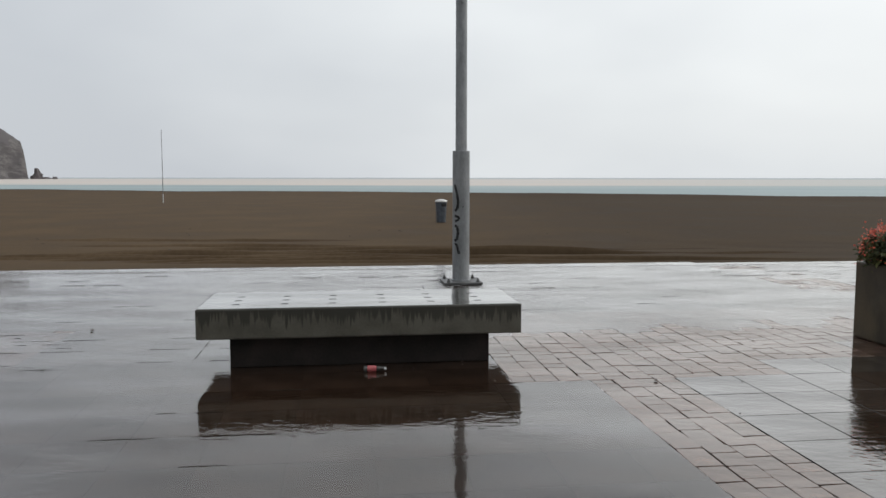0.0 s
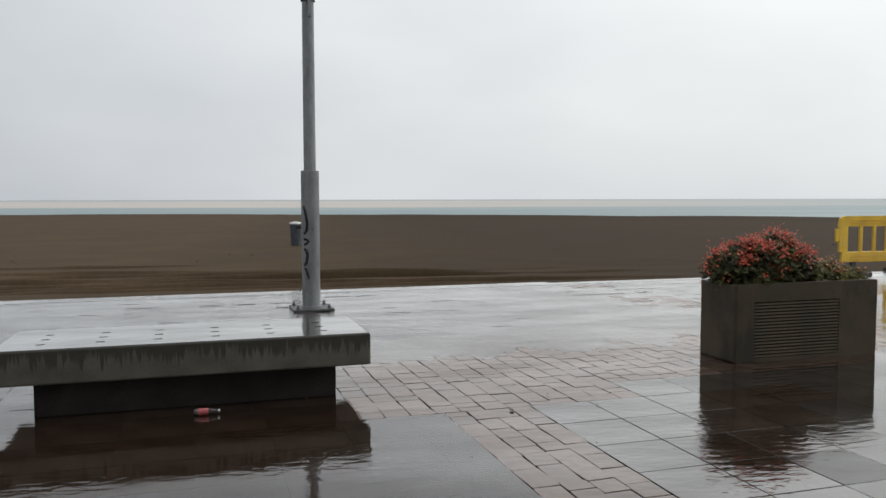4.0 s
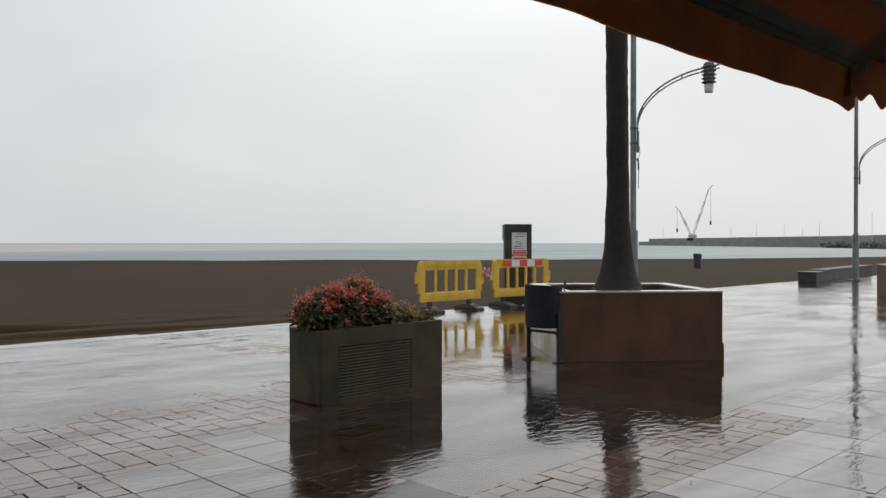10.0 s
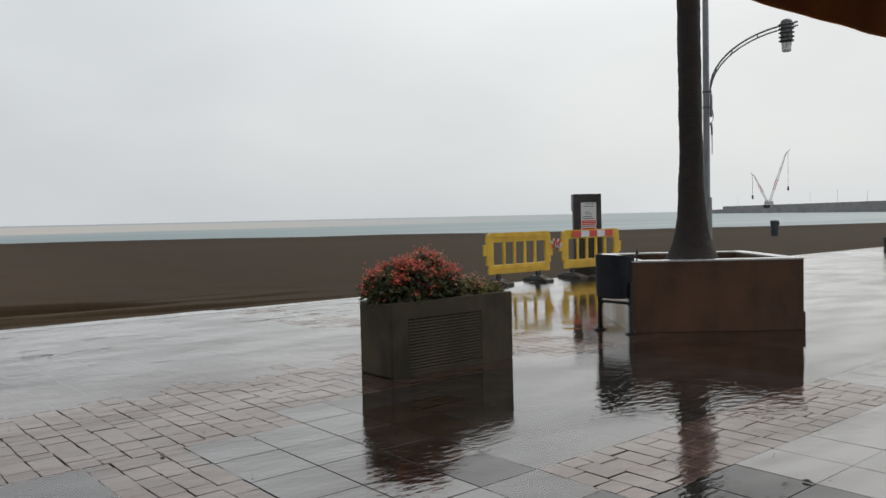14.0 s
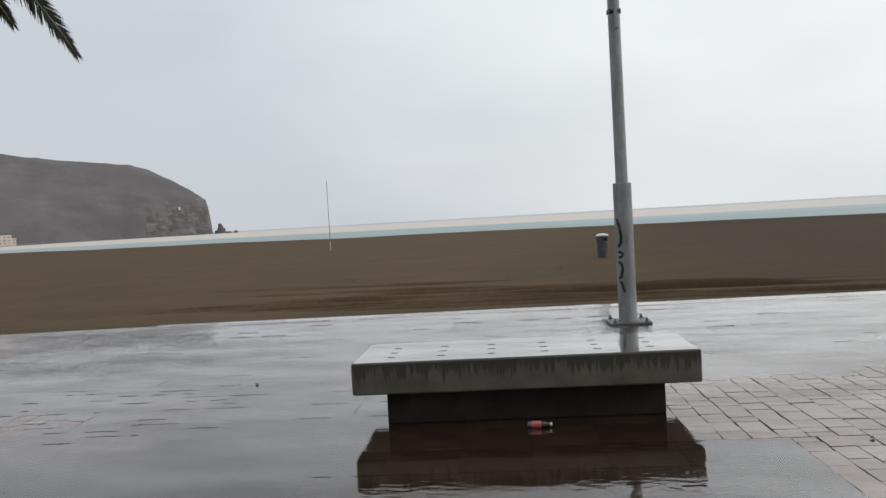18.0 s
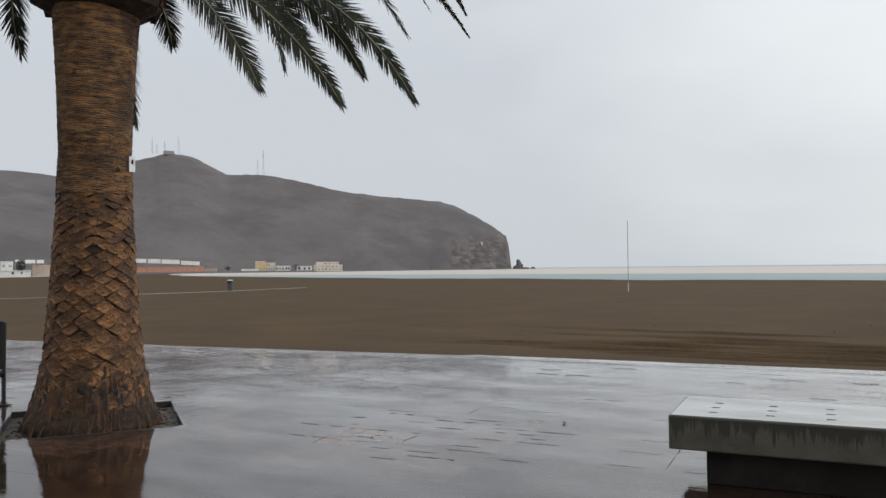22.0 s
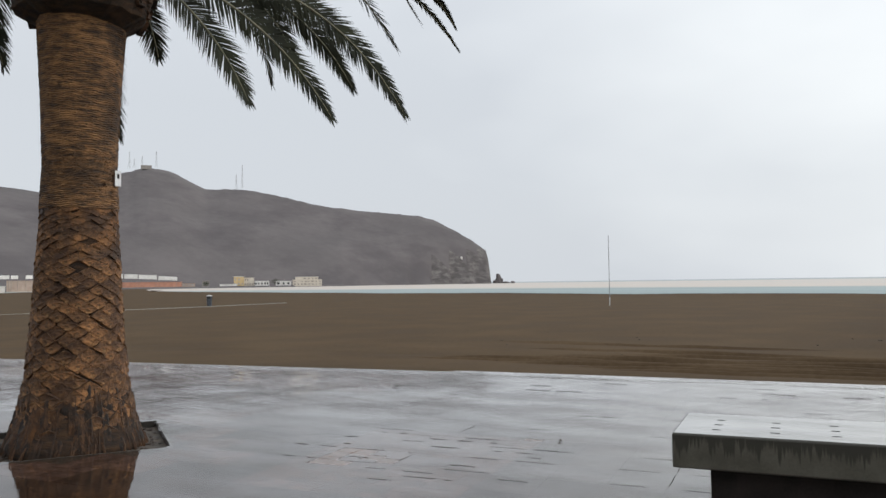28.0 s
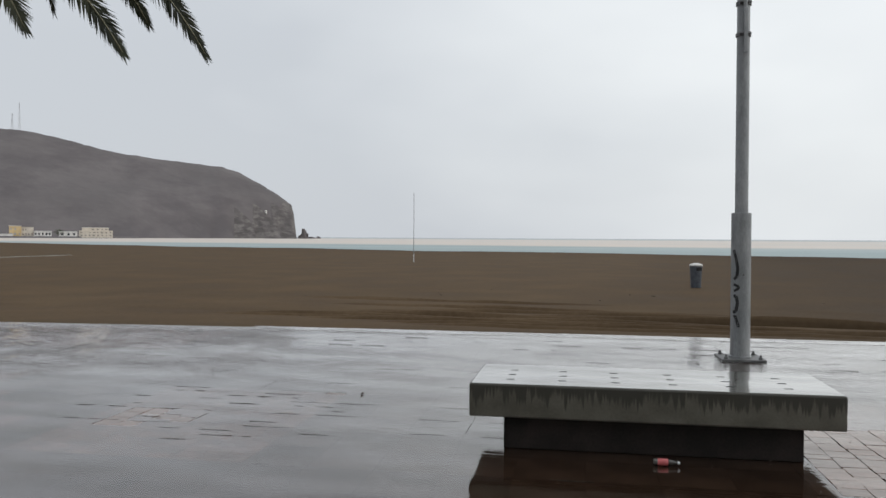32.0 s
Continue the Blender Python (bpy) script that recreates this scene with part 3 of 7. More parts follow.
def sea_material():
    """Sea under cloud: teal near the shore, a band of muddy water further out that fades to the harbour side."""
    m = bpy.data.materials.new("grey_green_sea")
    m.use_nodes = True
    n, l = m.node_tree.nodes, m.node_tree.links
    b = n["Principled BSDF"]
    geo, sep = n.new("ShaderNodeNewGeometry"), n.new("ShaderNodeSeparateXYZ")
    l.new(geo.outputs["Position"], sep.inputs[0])

    def calc(op, a, c):
        q = n.new("ShaderNodeMath")
        q.operation = op
        for i, v in enumerate((a, c)):
            if isinstance(v, (int, float)):
                q.inputs[i].default_value = v
            else:
                l.new(v, q.inputs[i])
        return q.outputs[0]

    def span(v, a, c):
        r = n.new("ShaderNodeMapRange")
        r.interpolation_type = "SMOOTHSTEP"
        r.inputs["From Min"].default_value, r.inputs["From Max"].default_value = a, c
        l.new(v, r.inputs["Value"])
        return r.outputs["Result"]
    wob = n.new("ShaderNodeTexNoise")
    wob.inputs["Scale"].default_value = 0.006
    l.new(geo.outputs["Position"], wob.inputs["Vector"])
    out_y = calc("ADD", sep.outputs["Y"], calc("MULTIPLY", sep.outputs["X"], 0.12))
    out_y = calc("ADD", out_y, calc("MULTIPLY", wob.outputs["Fac"], 60.0))
    mud = calc("MULTIPLY", span(out_y, 270, 330), calc("SUBTRACT", 1.0, span(out_y, 950, 1700)))
    mud = calc("MULTIPLY", mud, calc("SUBTRACT", 1.0, span(calc("DIVIDE", sep.outputs["X"], out_y), 0.0, 1.1)))
    mix = n.new("ShaderNodeMix")
    mix.data_type = "RGBA"
    l.new(mud, mix.inputs["Factor"])
    mix.inputs["A"].default_value = (0.21, 0.27, 0.275, 1)
    mix.inputs["B"].default_value = (0.50, 0.435, 0.38, 1)
    # long pale streaks along the shore, and distance haze painted as a greyer far sea
    run, streak, haze_mix, pale_mix = n.new("ShaderNodeMapping"), n.new("ShaderNodeTexNoise"), n.new("ShaderNodeMix"), n.new("ShaderNodeMix")
    run.inputs["Scale"].default_value, run.inputs["Rotation"].default_value = (0.004, 0.055, 1.0), (0, 0, radians(-7))
    streak.inputs["Scale"].default_value, streak.inputs["Detail"].default_value = 1.0, 4
    l.new(geo.outputs["Position"], run.inputs["Vector"])
    l.new(run.outputs["Vector"], streak.inputs["Vector"])
    for q in (haze_mix, pale_mix):
        q.data_type = "RGBA"
    l.new(calc("MULTIPLY", span(streak.outputs["Fac"], 0.46, 0.66), 0.55), pale_mix.inputs["Factor"])
    l.new(mix.outputs["Result"], pale_mix.inputs["A"])
    pale_mix.inputs["B"].default_value = (0.36, 0.40, 0.40, 1)
    l.new(calc("MULTIPLY", span(out_y, 1100, 2300), 0.8), haze_mix.inputs["Factor"])
    l.new(pale_mix.outputs["Result"], haze_mix.inputs["A"])
    haze_mix.inputs["B"].default_value = (0.33, 0.34, 0.37, 1)
    l.new(haze_mix.outputs["Result"], b.inputs["Base Color"])
    b.inputs["Roughness"].default_value = 0.5
    b.inputs["IOR"].default_value = 1.33
    wave, bp, mp = n.new("ShaderNodeTexNoise"), n.new("ShaderNodeBump"), n.new("ShaderNodeMapping")
    mp.inputs["Scale"].default_value = (0.35, 1.0, 1.0)
    wave.inputs["Scale"].default_value, wave.inputs["Detail"].default_value = 0.5, 4
    l.new(geo.outputs["Position"], mp.inputs["Vector"])
    l.new(mp.outputs["Vector"], wave.inputs["Vector"])
    l.new(wave.outputs["Fac"], bp.inputs["Height"])
    bp.inputs["Strength"].default_value, bp.inputs["Distance"].default_value = 0.5, 0.4
    l.new(bp.outputs["Normal"], b.inputs["Normal"])
    return m


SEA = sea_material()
FOAM = material("sea_foam", (0.70, 0.70, 0.69), (0.85, 0.85, 0.84), 0.4, (0.8, 0.9), bump=0.1, grain=3)

# ---------------------------------------------------------------- mesh helpers


def mesh_of(name, verts, faces, mat, smooth=False):
    me = bpy.data.meshes.new(name)
    me.from_pydata([tuple(v) for v in verts], [], faces)
    me.materials.append(mat)
    if smooth:
        me.polygons.foreach_set("use_smooth", [True] * len(me.polygons))
    me.update()
    return me


class Shape:
    """Gathers vertices and faces of one part."""

    def __init__(self):
        self.v, self.f = [], []

    def add(self, verts, faces, m=None):
        k = len(self.v)
        self.v += [tuple(m @ Vector(p)) if m else tuple(p) for p in verts]
        self.f += [tuple(i + k for i in q) for q in faces]
        return self

    def box(self, x0, x1, y0, y1, z0, z1, m=None, b=0.0):
        if b <= 0:
            vs = [(x, y, z) for z in (z0, z1) for y in (y0, y1) for x in (x0, x1)]
            return self.add(vs, [(0, 2, 3, 1), (4, 5, 7, 6), (0, 1, 5, 4), (2, 6, 7, 3), (0, 4, 6, 2), (1, 3, 7, 5)], m)
        bm = bmesh.new()
        bmesh.ops.create_cube(bm, size=1.0, matrix=Matrix.Translation(((x0 + x1) / 2, (y0 + y1) / 2, (z0 + z1) / 2)) @ Matrix.Diagonal((x1 - x0, y1 - y0, z1 - z0, 1)))
        bmesh.ops.bevel(bm, geom=bm.edges[:], offset=b, segments=2, affect="EDGES", profile=0.5)
        return self.bm(bm, m)

    def bm(self, bm, m=None):
        bm.verts.ensure_lookup_table()
        bm.verts.index_update()
        self.add([v.co.copy() for v in bm.verts], [tuple(v.index for v in f.verts) for f in bm.faces], m)
        bm.free()
        return self

    def lathe(self, rings, n=20, m=None, caps=True):
        """rings: (radius, z) pairs from below to above."""
        vs = [(r * math.cos(2 * math.pi * i / n), r * math.sin(2 * math.pi * i / n), z) for r, z in rings for i in range(n)]
        fs = [(k * n + i, k * n + (i + 1) % n, (k + 1) * n + (i + 1) % n, (k + 1) * n + i) for k in range(len(rings) - 1) for i in range(n)]
        if caps:
            fs += [tuple(reversed(range(n))), tuple(range((len(rings) - 1) * n, len(rings) * n))]
        return self.add(vs, fs, m)

    def tube(self, pts, radii, n=8, m=None):
        """A round bar along points."""
        if isinstance(radii, (int, float)):
            radii = [radii] * len(pts)
        pts = [Vector(p) for p in pts]
        vs, prev = [], None
        for i, p in enumerate(pts):
            d = (pts[min(i + 1, len(pts) - 1)] - pts[max(i - 1, 0)]).normalized()
            side = d.cross(Vector((0, 0, 1)) if abs(d.z) < 0.95 else Vector((0, 1, 0))).normalized() if prev is None else (prev - d * prev.dot(d)).normalized()
            prev, up = side, d.cross(side)
            vs += [p + radii[i] * (math.cos(2 * math.pi * k / n) * side + math.sin(2 * math.pi * k / n) * up) for k in range(n)]
        fs = [(a * n + k, a * n + (k + 1) % n, (a + 1) * n + (k + 1) % n, (a + 1) * n + k) for a in range(len(pts) - 1) for k in range(n)]
        fs += [tuple(reversed(range(n))), tuple(range((len(pts) - 1) * n, len(pts) * n))]
        return self.add(vs, fs, m)

    def obj(self, name, mat, parent=None, label="", smooth=False, m=None):
        ob = new(name, mesh_of(name, self.v, self.f, mat, smooth))
        if parent is not None:
            ob.parent = parent
        if m is not None:
            ob.matrix_basis = m
        if label:
            tagged(ob, label)
        return ob


def thing(name, m, label, category, group="", kind=""):
    e = new(name)
    e.empty_display_size = 0.2
    e.matrix_basis = m
    return tagged(e, label, category, group, kind)


def lerp(pairs, x):
    """Straight lines between (x, y) pairs, level beyond the ends."""
    xs, ys = zip(*pairs)
    return float(np.interp(x, xs, ys))


# ---------------------------------------------------------------- ground, beach, sea, hills
EDGE = [(-150, -12.0), (-70, 1.0), (-22, 9.4), (-9.0, 11.692), (-6.8, 12.08), (-6.0, 12.185), (0, 12.97), (7.3, 13.75), (24, 15.6), (80, 21.5)]
YAW = 7.0                                   # the run of the promenade


def edge_y(x):
    return lerp(EDGE, x)


pavement = tagged(new("pavement"), "wet stone paving of a seaside promenade, with films of rain water", "pavement", kind="structure")
bed = Shape()
top = [(x, y, -0.007) for x, y in EDGE]
back = [(x, -30.0, -0.007) for x, _ in EDGE]
n_e = len(EDGE)
PX, PY = -7.465, 5.36                        # the date palm, in a square pit that is open through the paving
hole = [i for i in range(n_e - 1) if -9.1 < EDGE[i][0] < -6.1]
bed.add(back + top + [(x, y, -0.6) for x, y in EDGE], [(i, i + 1, n_e + i + 1, n_e + i) for i in range(n_e - 1) if i not in hole] + [(n_e + i, n_e + i + 1, 2 * n_e + i + 1, 2 * n_e + i) for i in range(n_e - 1)])
x0, x1, y0, y1 = -9.0, -6.0, 3.8, 6.9
bed.add([(x0, -30, -0.007), (x1, -30, -0.007), (x1, y0, -0.007), (x0, y0, -0.007), (x0, y1, -0.007), (x1, y1, -0.007), (x1, edge_y(x1), -0.007), (-6.8, 12.08, -0.007), (x0, edge_y(x0), -0.007)],
        [(0, 1, 2, 3), (4, 5, 6, 7, 8)])
pit_at = Matrix.Translation((PX, PY, -0.007)) @ Matrix.Rotation(radians(55), 4, "Z")
ring = [(x0, y0, -0.007), (x1, y0, -0.007), (x1, y1, -0.007), (x0, y1, -0.007)] + [pit_at @ Vector((a * 0.83, b * 0.83, 0)) for a, b in ((-1, 1), (-1, -1), (1, -1), (1, 1))]
bed.add(ring, [(0, 1, 5, 4), (1, 2, 6, 5), (2, 3, 7, 6), (3, 0, 4, 7)])
bed.obj("paving_bed", JOINT, pavement)

land = Shape().add([(-400, -400, -0.02), (400, -400, -0.02), (400, -29.9, -0.02), (-400, -29.9, -0.02)], [(0, 1, 2, 3)])
tagged(land.obj("ground", PLASTER), "plain paved ground behind the promenade", "ground", kind="structure")

# pale kerb stones along the sand
kerb = tagged(new("kerb"), "pale wet kerb stones at the edge of the sand", "kerb", kind="structure")
kerb_mesh = mesh_of("kerb_stone", *(lambda s: (s.v, s.f))(Shape().box(-0.487, 0.487, -0.30, 0.0, -0.25, 0.002, b=0.006)), KERB)
for k in range(64):
    x = -26 + k * 0.98
    a = math.atan2(edge_y(x + 0.5) - edge_y(x - 0.5), 1.0)
    s = new("kerb_stone", kerb_mesh)
    s.parent = kerb
    s.matrix_basis = Matrix.Translation((x, edge_y(x) + 0.03, 0)) @ Matrix.Rotation(a, 4, "Z")

SHORE = [(-150, -420, 330), (-70, -245, 188), (-40, -103, 116), (-22, -54, 97), (-8, -15, 86), (0, 1, 80), (8, 25, 68.5), (16, 42, 57), (30, 67, 46), (50, 96, 36), (80, 150, 26)]


RUTS = [(14.3, 0.12, 0.03, -5.5, 6), (14.75, 0.13, 0.045, -6.0, 9), (15.25, 0.12, 0.05, -8.0, 6), (15.7, 0.11, 0.025, -11, 6), (16.3, 0.14, 0.035, -10.2, 3), (16.85, 0.17, 0.075, -9.4, 9),
        (17.6, 0.14, 0.03, -7.5, 6), (18.3, 0.15, 0.04, -6.0, 8), (19.1, 0.16, 0.05, -9.0, 2), (20.9, 0.2, 0.045, -11.0, -1)]


def beach():
    cols = [-150, -130, -110, -90, -75, -62, -52, -44, -38, -33, -29] + [-26 + 0.30 * i for i in range(174)] + [27, 29, 32, 36, 41, 47, 55, 66, 80]
    rows = [0.0, 0.08, 0.25] + [0.4 + 0.06 * i for i in range(160)] + [10.1, 10.6, 11.5, 13, 15, 17, 20, 23, 27, 31]
    far = [0.4, 0.5, 0.6, 0.7, 0.8, 0.88, 0.93, 0.96, 0.98, 1.0, 1.03, 1.08, 1.2]
    vs, fs, wet, n = [], [], [], len(rows) + len(far)
    sx, sy = [(a, b) for a, b, _ in SHORE], [(a, c) for a, _, c in SHORE]
    for x in cols:
        e, c = Vector((x, edge_y(x), 0)), Vector((lerp(sx, x), lerp(sy, x), 0))
        full = (c - e).length
        d = (c - e) / full
        near = min(31.0, 0.38 * full)
        dist = [r * near / 31.0 if near < 31 else r for r in rows] + [f * full for f in far]
        for r in dist:
            p = e + d * r
            f = r / full
            soak = 0.0
            z = -0.035 - 0.17 * min(1, r / 5.0)
            z += 0.05 * noise.noise(Vector((p.x * 0.12, p.y * 0.12, 0))) * min(1, r / 3) + 0.018 * noise.noise(Vector((p.x * 0.9, p.y * 0.9, 3))) * min(1, r)
            if r < 9.9 and -26 < x < 27:       # wheel ruts that run along the promenade
                side = p.y + 0.22 * noise.noise(Vector((p.x * 0.15, 0, 8))) - 0.012 * p.x
                for at, wide, deep, x0, x1 in RUTS:
                    lane = min(1.0, max(0.0, (p.x - x0) / 1.6)) * min(1.0, max(0.0, (x1 - 1.0 - p.x) / 5.0))
                    q = (side - at) / (0.72 * wide)
                    if lane > 0 and abs(q) < 5:
                        worn = max(0.0, 0.62 + 0.9 * noise.noise(Vector((p.x * 0.33, at * 3, 1))))
                        soak = max(soak, math.exp(-(q + 0.3) ** 2) * worn * lane)
                        z += 2.7 * lane * deep * (0.8 * math.exp(-(q - 1.4) ** 2) - math.exp(-q * q)) * worn
            if f > 0.86:
                z += 0.16 * math.sin(min(1, (f - 0.86) / 0.11) * math.pi * 0.5) + 0.10 * noise.noise(Vector((p.x * 0.05, 0, 5)))
            if f > 1.0 and x > -72:
                z -= (f - 1.0) * 9.0
            vs.append((p.x, p.y, z))
            wet.append(1.0 if 0.955 + 0.02 * noise.noise(Vector((p.x * 0.07, 0, 2))) < f < 1.1 and x > -24 else soak)
    for i in range(len(cols) - 1):
        for j in range(n - 1):
            fs.append((i * n + j, (i + 1) * n + j, (i + 1) * n + j + 1, i * n + j + 1))
    me = mesh_of("ground_beach", vs, fs, SAND, True)
    me.materials.append(WETSAND)                # packed wet floors of the ruts
    for p in me.polygons:
        if min(wet[i] for i in p.vertices) > 0.30:
            p.material_index = 1
    ob = new("ground_beach", me)
    return tagged(ob, "dark brown wet sand beach with wheel ruts", "beach", kind="structure")


beach()

sea = Shape()
rings = [30, 60, 90, 130, 180, 240, 320, 420, 560, 750, 1000, 1400, 2000, 3000, 4800]
seg = 96
sea.add([(r * math.cos(2 * math.pi * i / seg), r * math.sin(2 * math.pi * i / seg), -1.3) for r in rings for i in range(seg)],
        [(k * seg + i, k * seg + (i + 1) % seg, (k + 1) * seg + (i + 1) % seg, (k + 1) * seg + i) for k in range(len(rings) - 1) for i in range(seg)])
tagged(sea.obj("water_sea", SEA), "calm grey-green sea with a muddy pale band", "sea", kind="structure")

# surf along the far bend of the bay
surf = Shape()
for off, wide in ((1.12, 0.03), (1.5, 0.02)):
    pts = []
    for k in range(60):
        a = radians(34 + 22 * k / 59)
        r = lerp([(34, 120), (42, 160), (48, 215), (52, 310), (56, 420)], math.degrees(a)) * (off + 0.05 * noise.noise(Vector((k * 0.35, off * 9, 0))))
        w = r * wide * max(0.15, 0.5 + 0.8 * noise.noise(Vector((k * 0.28, off * 5, 4))))
        pts.append((a, r, w))
    vs = [(-math.sin(a) * q, math.cos(a) * q, -1.24) for a, r, w in pts for q in (r, r + w)]
    surf.add(vs, [(2 * i, 2 * i + 1, 2 * i + 3, 2 * i + 2) for i in range(59)])
tagged(surf.obj("surf", FOAM), "thin white lines of surf on the bay", "surf", kind="stuff")

RIDGE = [(24, 0), (27.25, 0.0), (27.42, 1.6), (27.6, 2.3), (28.6, 3.0), (29.75, 3.7), (31.0, 4.35), (32.2, 4.75), (36.5, 5.25), (39.8, 5.76), (42.4, 6.5), (44.6, 6.92), (47.3, 6.86), (49.5, 8.0),
         (51, 8.18), (53.5, 7.5), (57.4, 6.3), (59.9, 6.6), (61.4, 6.62), (62.6, 7.25), (63.8, 7.05), (65.7, 7.8), (70, 8.2), (75, 7.6), (90, 6.5), (110, 5.0)]


def headland():
    az = [24, 26, 27.0] + [27.2 + 0.06 * i for i in range(12)] + [28 + 0.25 * i for i in range(120)] + [58 + 0.8 * i for i in range(64)]
    rr = [300, 600, 820, 870, 895, 920, 950, 985, 1010, 1035, 1060, 1090, 1120, 1150, 1180, 1210, 1240, 1270, 1300, 1350, 1450, 1700, 2200]
    vs, fs, n = [], [], len(rr)
    for a in az:
        s, c = -math.sin(radians(a)), math.cos(radians(a))
        # nearer foot where the bay's far side comes round
        foot = lerp([(27, 1235), (29, 1200), (33, 1120), (38, 1030), (47, 985), (50, 960), (70, 900)], a)
        topr = lerp([(27, 1290), (33, 1300), (50, 1330), (70, 1330)], a)
        el = lerp(RIDGE, a) + 0.045 * noise.noise(Vector((a * 1.1, 0, 0))) + 0.045 * noise.noise(Vector((a * 3.3, 0, 2))) + 0.035 * noise.noise(Vector((a * 9.0, 0, 5)))
        peak = 1.5 + topr * math.tan(radians(max(0, el)))
        for r in rr:
            f = max(0.0, min(1.0, (r - foot) / (topr - foot)))
            steep = lerp([(27, 0.35), (30, 0.5), (36, 0.8), (50, 0.95)], a)
            z = peak * f ** steep
            q = Vector((s * r, c * r, z))
            gully = noise.noise(q * 0.006) + 0.6 * noise.noise(q * 0.017 + Vector((3, 0, 0)))
            z += 9 * gully * math.sin(math.pi * f) * min(1, max(0, el) / 4)
            if r > topr:
                z = peak * max(0.0, 1 - ((r - topr) / 900) ** 1.3) - (r - topr) * 0.05
            low = 0.6 if (a > 37.5 and r > foot - 95) or (a > 53 and r > 800) else -3.0
            if el <= 0.02 and a < 27.4:
                low, z = -3.0, -3.0
            vs.append((s * r, c * r, max(z if f > 0 else low, low)))
    for i in range(len(az) - 1):
        for j in range(n - 1):
            fs.append((i * n + j, i * n + j + 1, (i + 1) * n + j + 1, (i + 1) * n + j))
    me = mesh_of("backdrop_headland", vs, fs, ROCK, True)
    me.materials.append(CLIFF)
    for p in me.polygons:
        a = math.degrees(math.atan2(-p.center.x, p.center.y))
        if a < 31.5 + 1.5 * noise.noise(p.center * 0.02) and 2 < p.center.z < 60 - (a - 27) * 8:
            p.material_index = 1
    return tagged(new("backdrop_headland", me), "dark volcanic headland with a steep pale cliff at its tip", "headland", kind="structure")


headland()


def polar(az, r, z=0.0):
    return Vector((-math.sin(radians(az)) * r, math.cos(radians(az)) * r, z))


rocks = Shape()
for az, r, w, h in ((26.75, 1290, 9, 15), (26.55, 1290, 7, 8), (26.95, 1285, 8, 5), (26.2, 1290, 12, 3), (25.75, 1295, 6, 3.5)):
    p = polar(az, r, -1.5)
    k = 9
    rocks.lathe([(w * 0.62, 0), (w * 0.55, h * 0.35), (w * 0.4, h * 0.6), (w * 0.42, h * 0.8), (w * 0.2, h * 1.05)], k, Matrix.Translation(p))
for i, v in enumerate(rocks.v):
    q = Vector(v)
    rocks.v[i] = tuple(q + 2.2 * Vector((noise.noise(q * 0.2), noise.noise(q * 0.2 + Vector((9, 0, 0))), 0)))
tagged(rocks.obj("sea_stack", ROCK), "dark rock stacks in the sea off the headland", "rocks", kind="structure")


def mast(name, az, r, base, high, wide):
    p = polar(az, r, base)
    t = thing(name, Matrix.Translation(p), "pale lattice radio mast on the hilltop", "mast", "hilltop masts")
    for k in range(3):
        a = 2 * math.pi * k / 3
        Shape().tube([(wide * math.cos(a), wide * math.sin(a), -2), (wide * 0.2 * math.cos(a), wide * 0.2 * math.sin(a), high)], 0.17, 5).obj("leg", MASTGREY, t)
    brace = Shape()
    for k in range(9):
        z0, z1 = high * k / 9, high * (k + 1) / 9
        w0, w1 = wide * (1 - 0.8 * k / 9), wide * (1 - 0.8 * (k + 1) / 9)
        brace.tube([(w0, 0, z0), (-0.5 * w1, 0.86 * w1, z1)], 0.14, 4).tube([(-0.5 * w0, 0.86 * w0, z0), (-0.5 * w1, -0.86 * w1, z1)], 0.14, 4)
    brace.obj("bracing", MASTGREY, t)
    return t


for az, r, el, high in ((44.75, 1335, 6.80, 38), (45.15, 1340, 6.8, 22), (50.4, 1335, 8.15, 24), (51.3, 1340, 8.15, 16), (52.1, 1335, 8.05, 24), (51.8, 1335, 8.1, 12)):
    mast("radio_mast", az, r, 1.5 + r * math.tan(radians(el)) - 2, high, 2.0)


def house(az0, az1, top, base, r, deep, wall, label, rows=1, cols=0, cap=None, pane=None, seed=0):
    """A far house that fills the bearings az0 to az1 and the elevations base to top at the distance r: wall, roof slab, windows."""
    mid = (az0 + az1) / 2
    z0 = 1.5 + r * math.tan(radians(base))
    high, wide = r * (math.tan(radians(top)) - math.tan(radians(base))), r * radians(az0 - az1)
    t = thing("house", Matrix.Translation(polar(mid, r, z0)) @ Matrix.Rotation(radians(mid), 4, "Z"), label, "house", "houses across the bay")
    Shape().box(-wide / 2, wide / 2, 0, deep, -2.5, high * 0.93, b=0.05).obj("wall", wall, t)
    Shape().box(-wide / 2 - 0.25, wide / 2 + 0.25, -0.25, deep, high * 0.93, high).obj("roof", cap or wall, t)
    r_ = random.Random(seed)
    for j in range(rows):
        for i in range(cols):
            if r_.random() < 0.22:
                continue
            cw, ch = wide / cols, high * 0.9 / rows
            w, h = cw * r_.uniform(0.32, 0.6), ch * r_.uniform(0.35, 0.5)
            x, z = -wide / 2 + cw * (i + 0.5 + r_.uniform(-0.1, 0.1)), ch * (j + 0.52)
            Shape().box(x - w / 2, x + w / 2, -0.07, 0.1, z - h / 2, z + h / 2).obj("window", pane or FARGLASS, t)
    return t


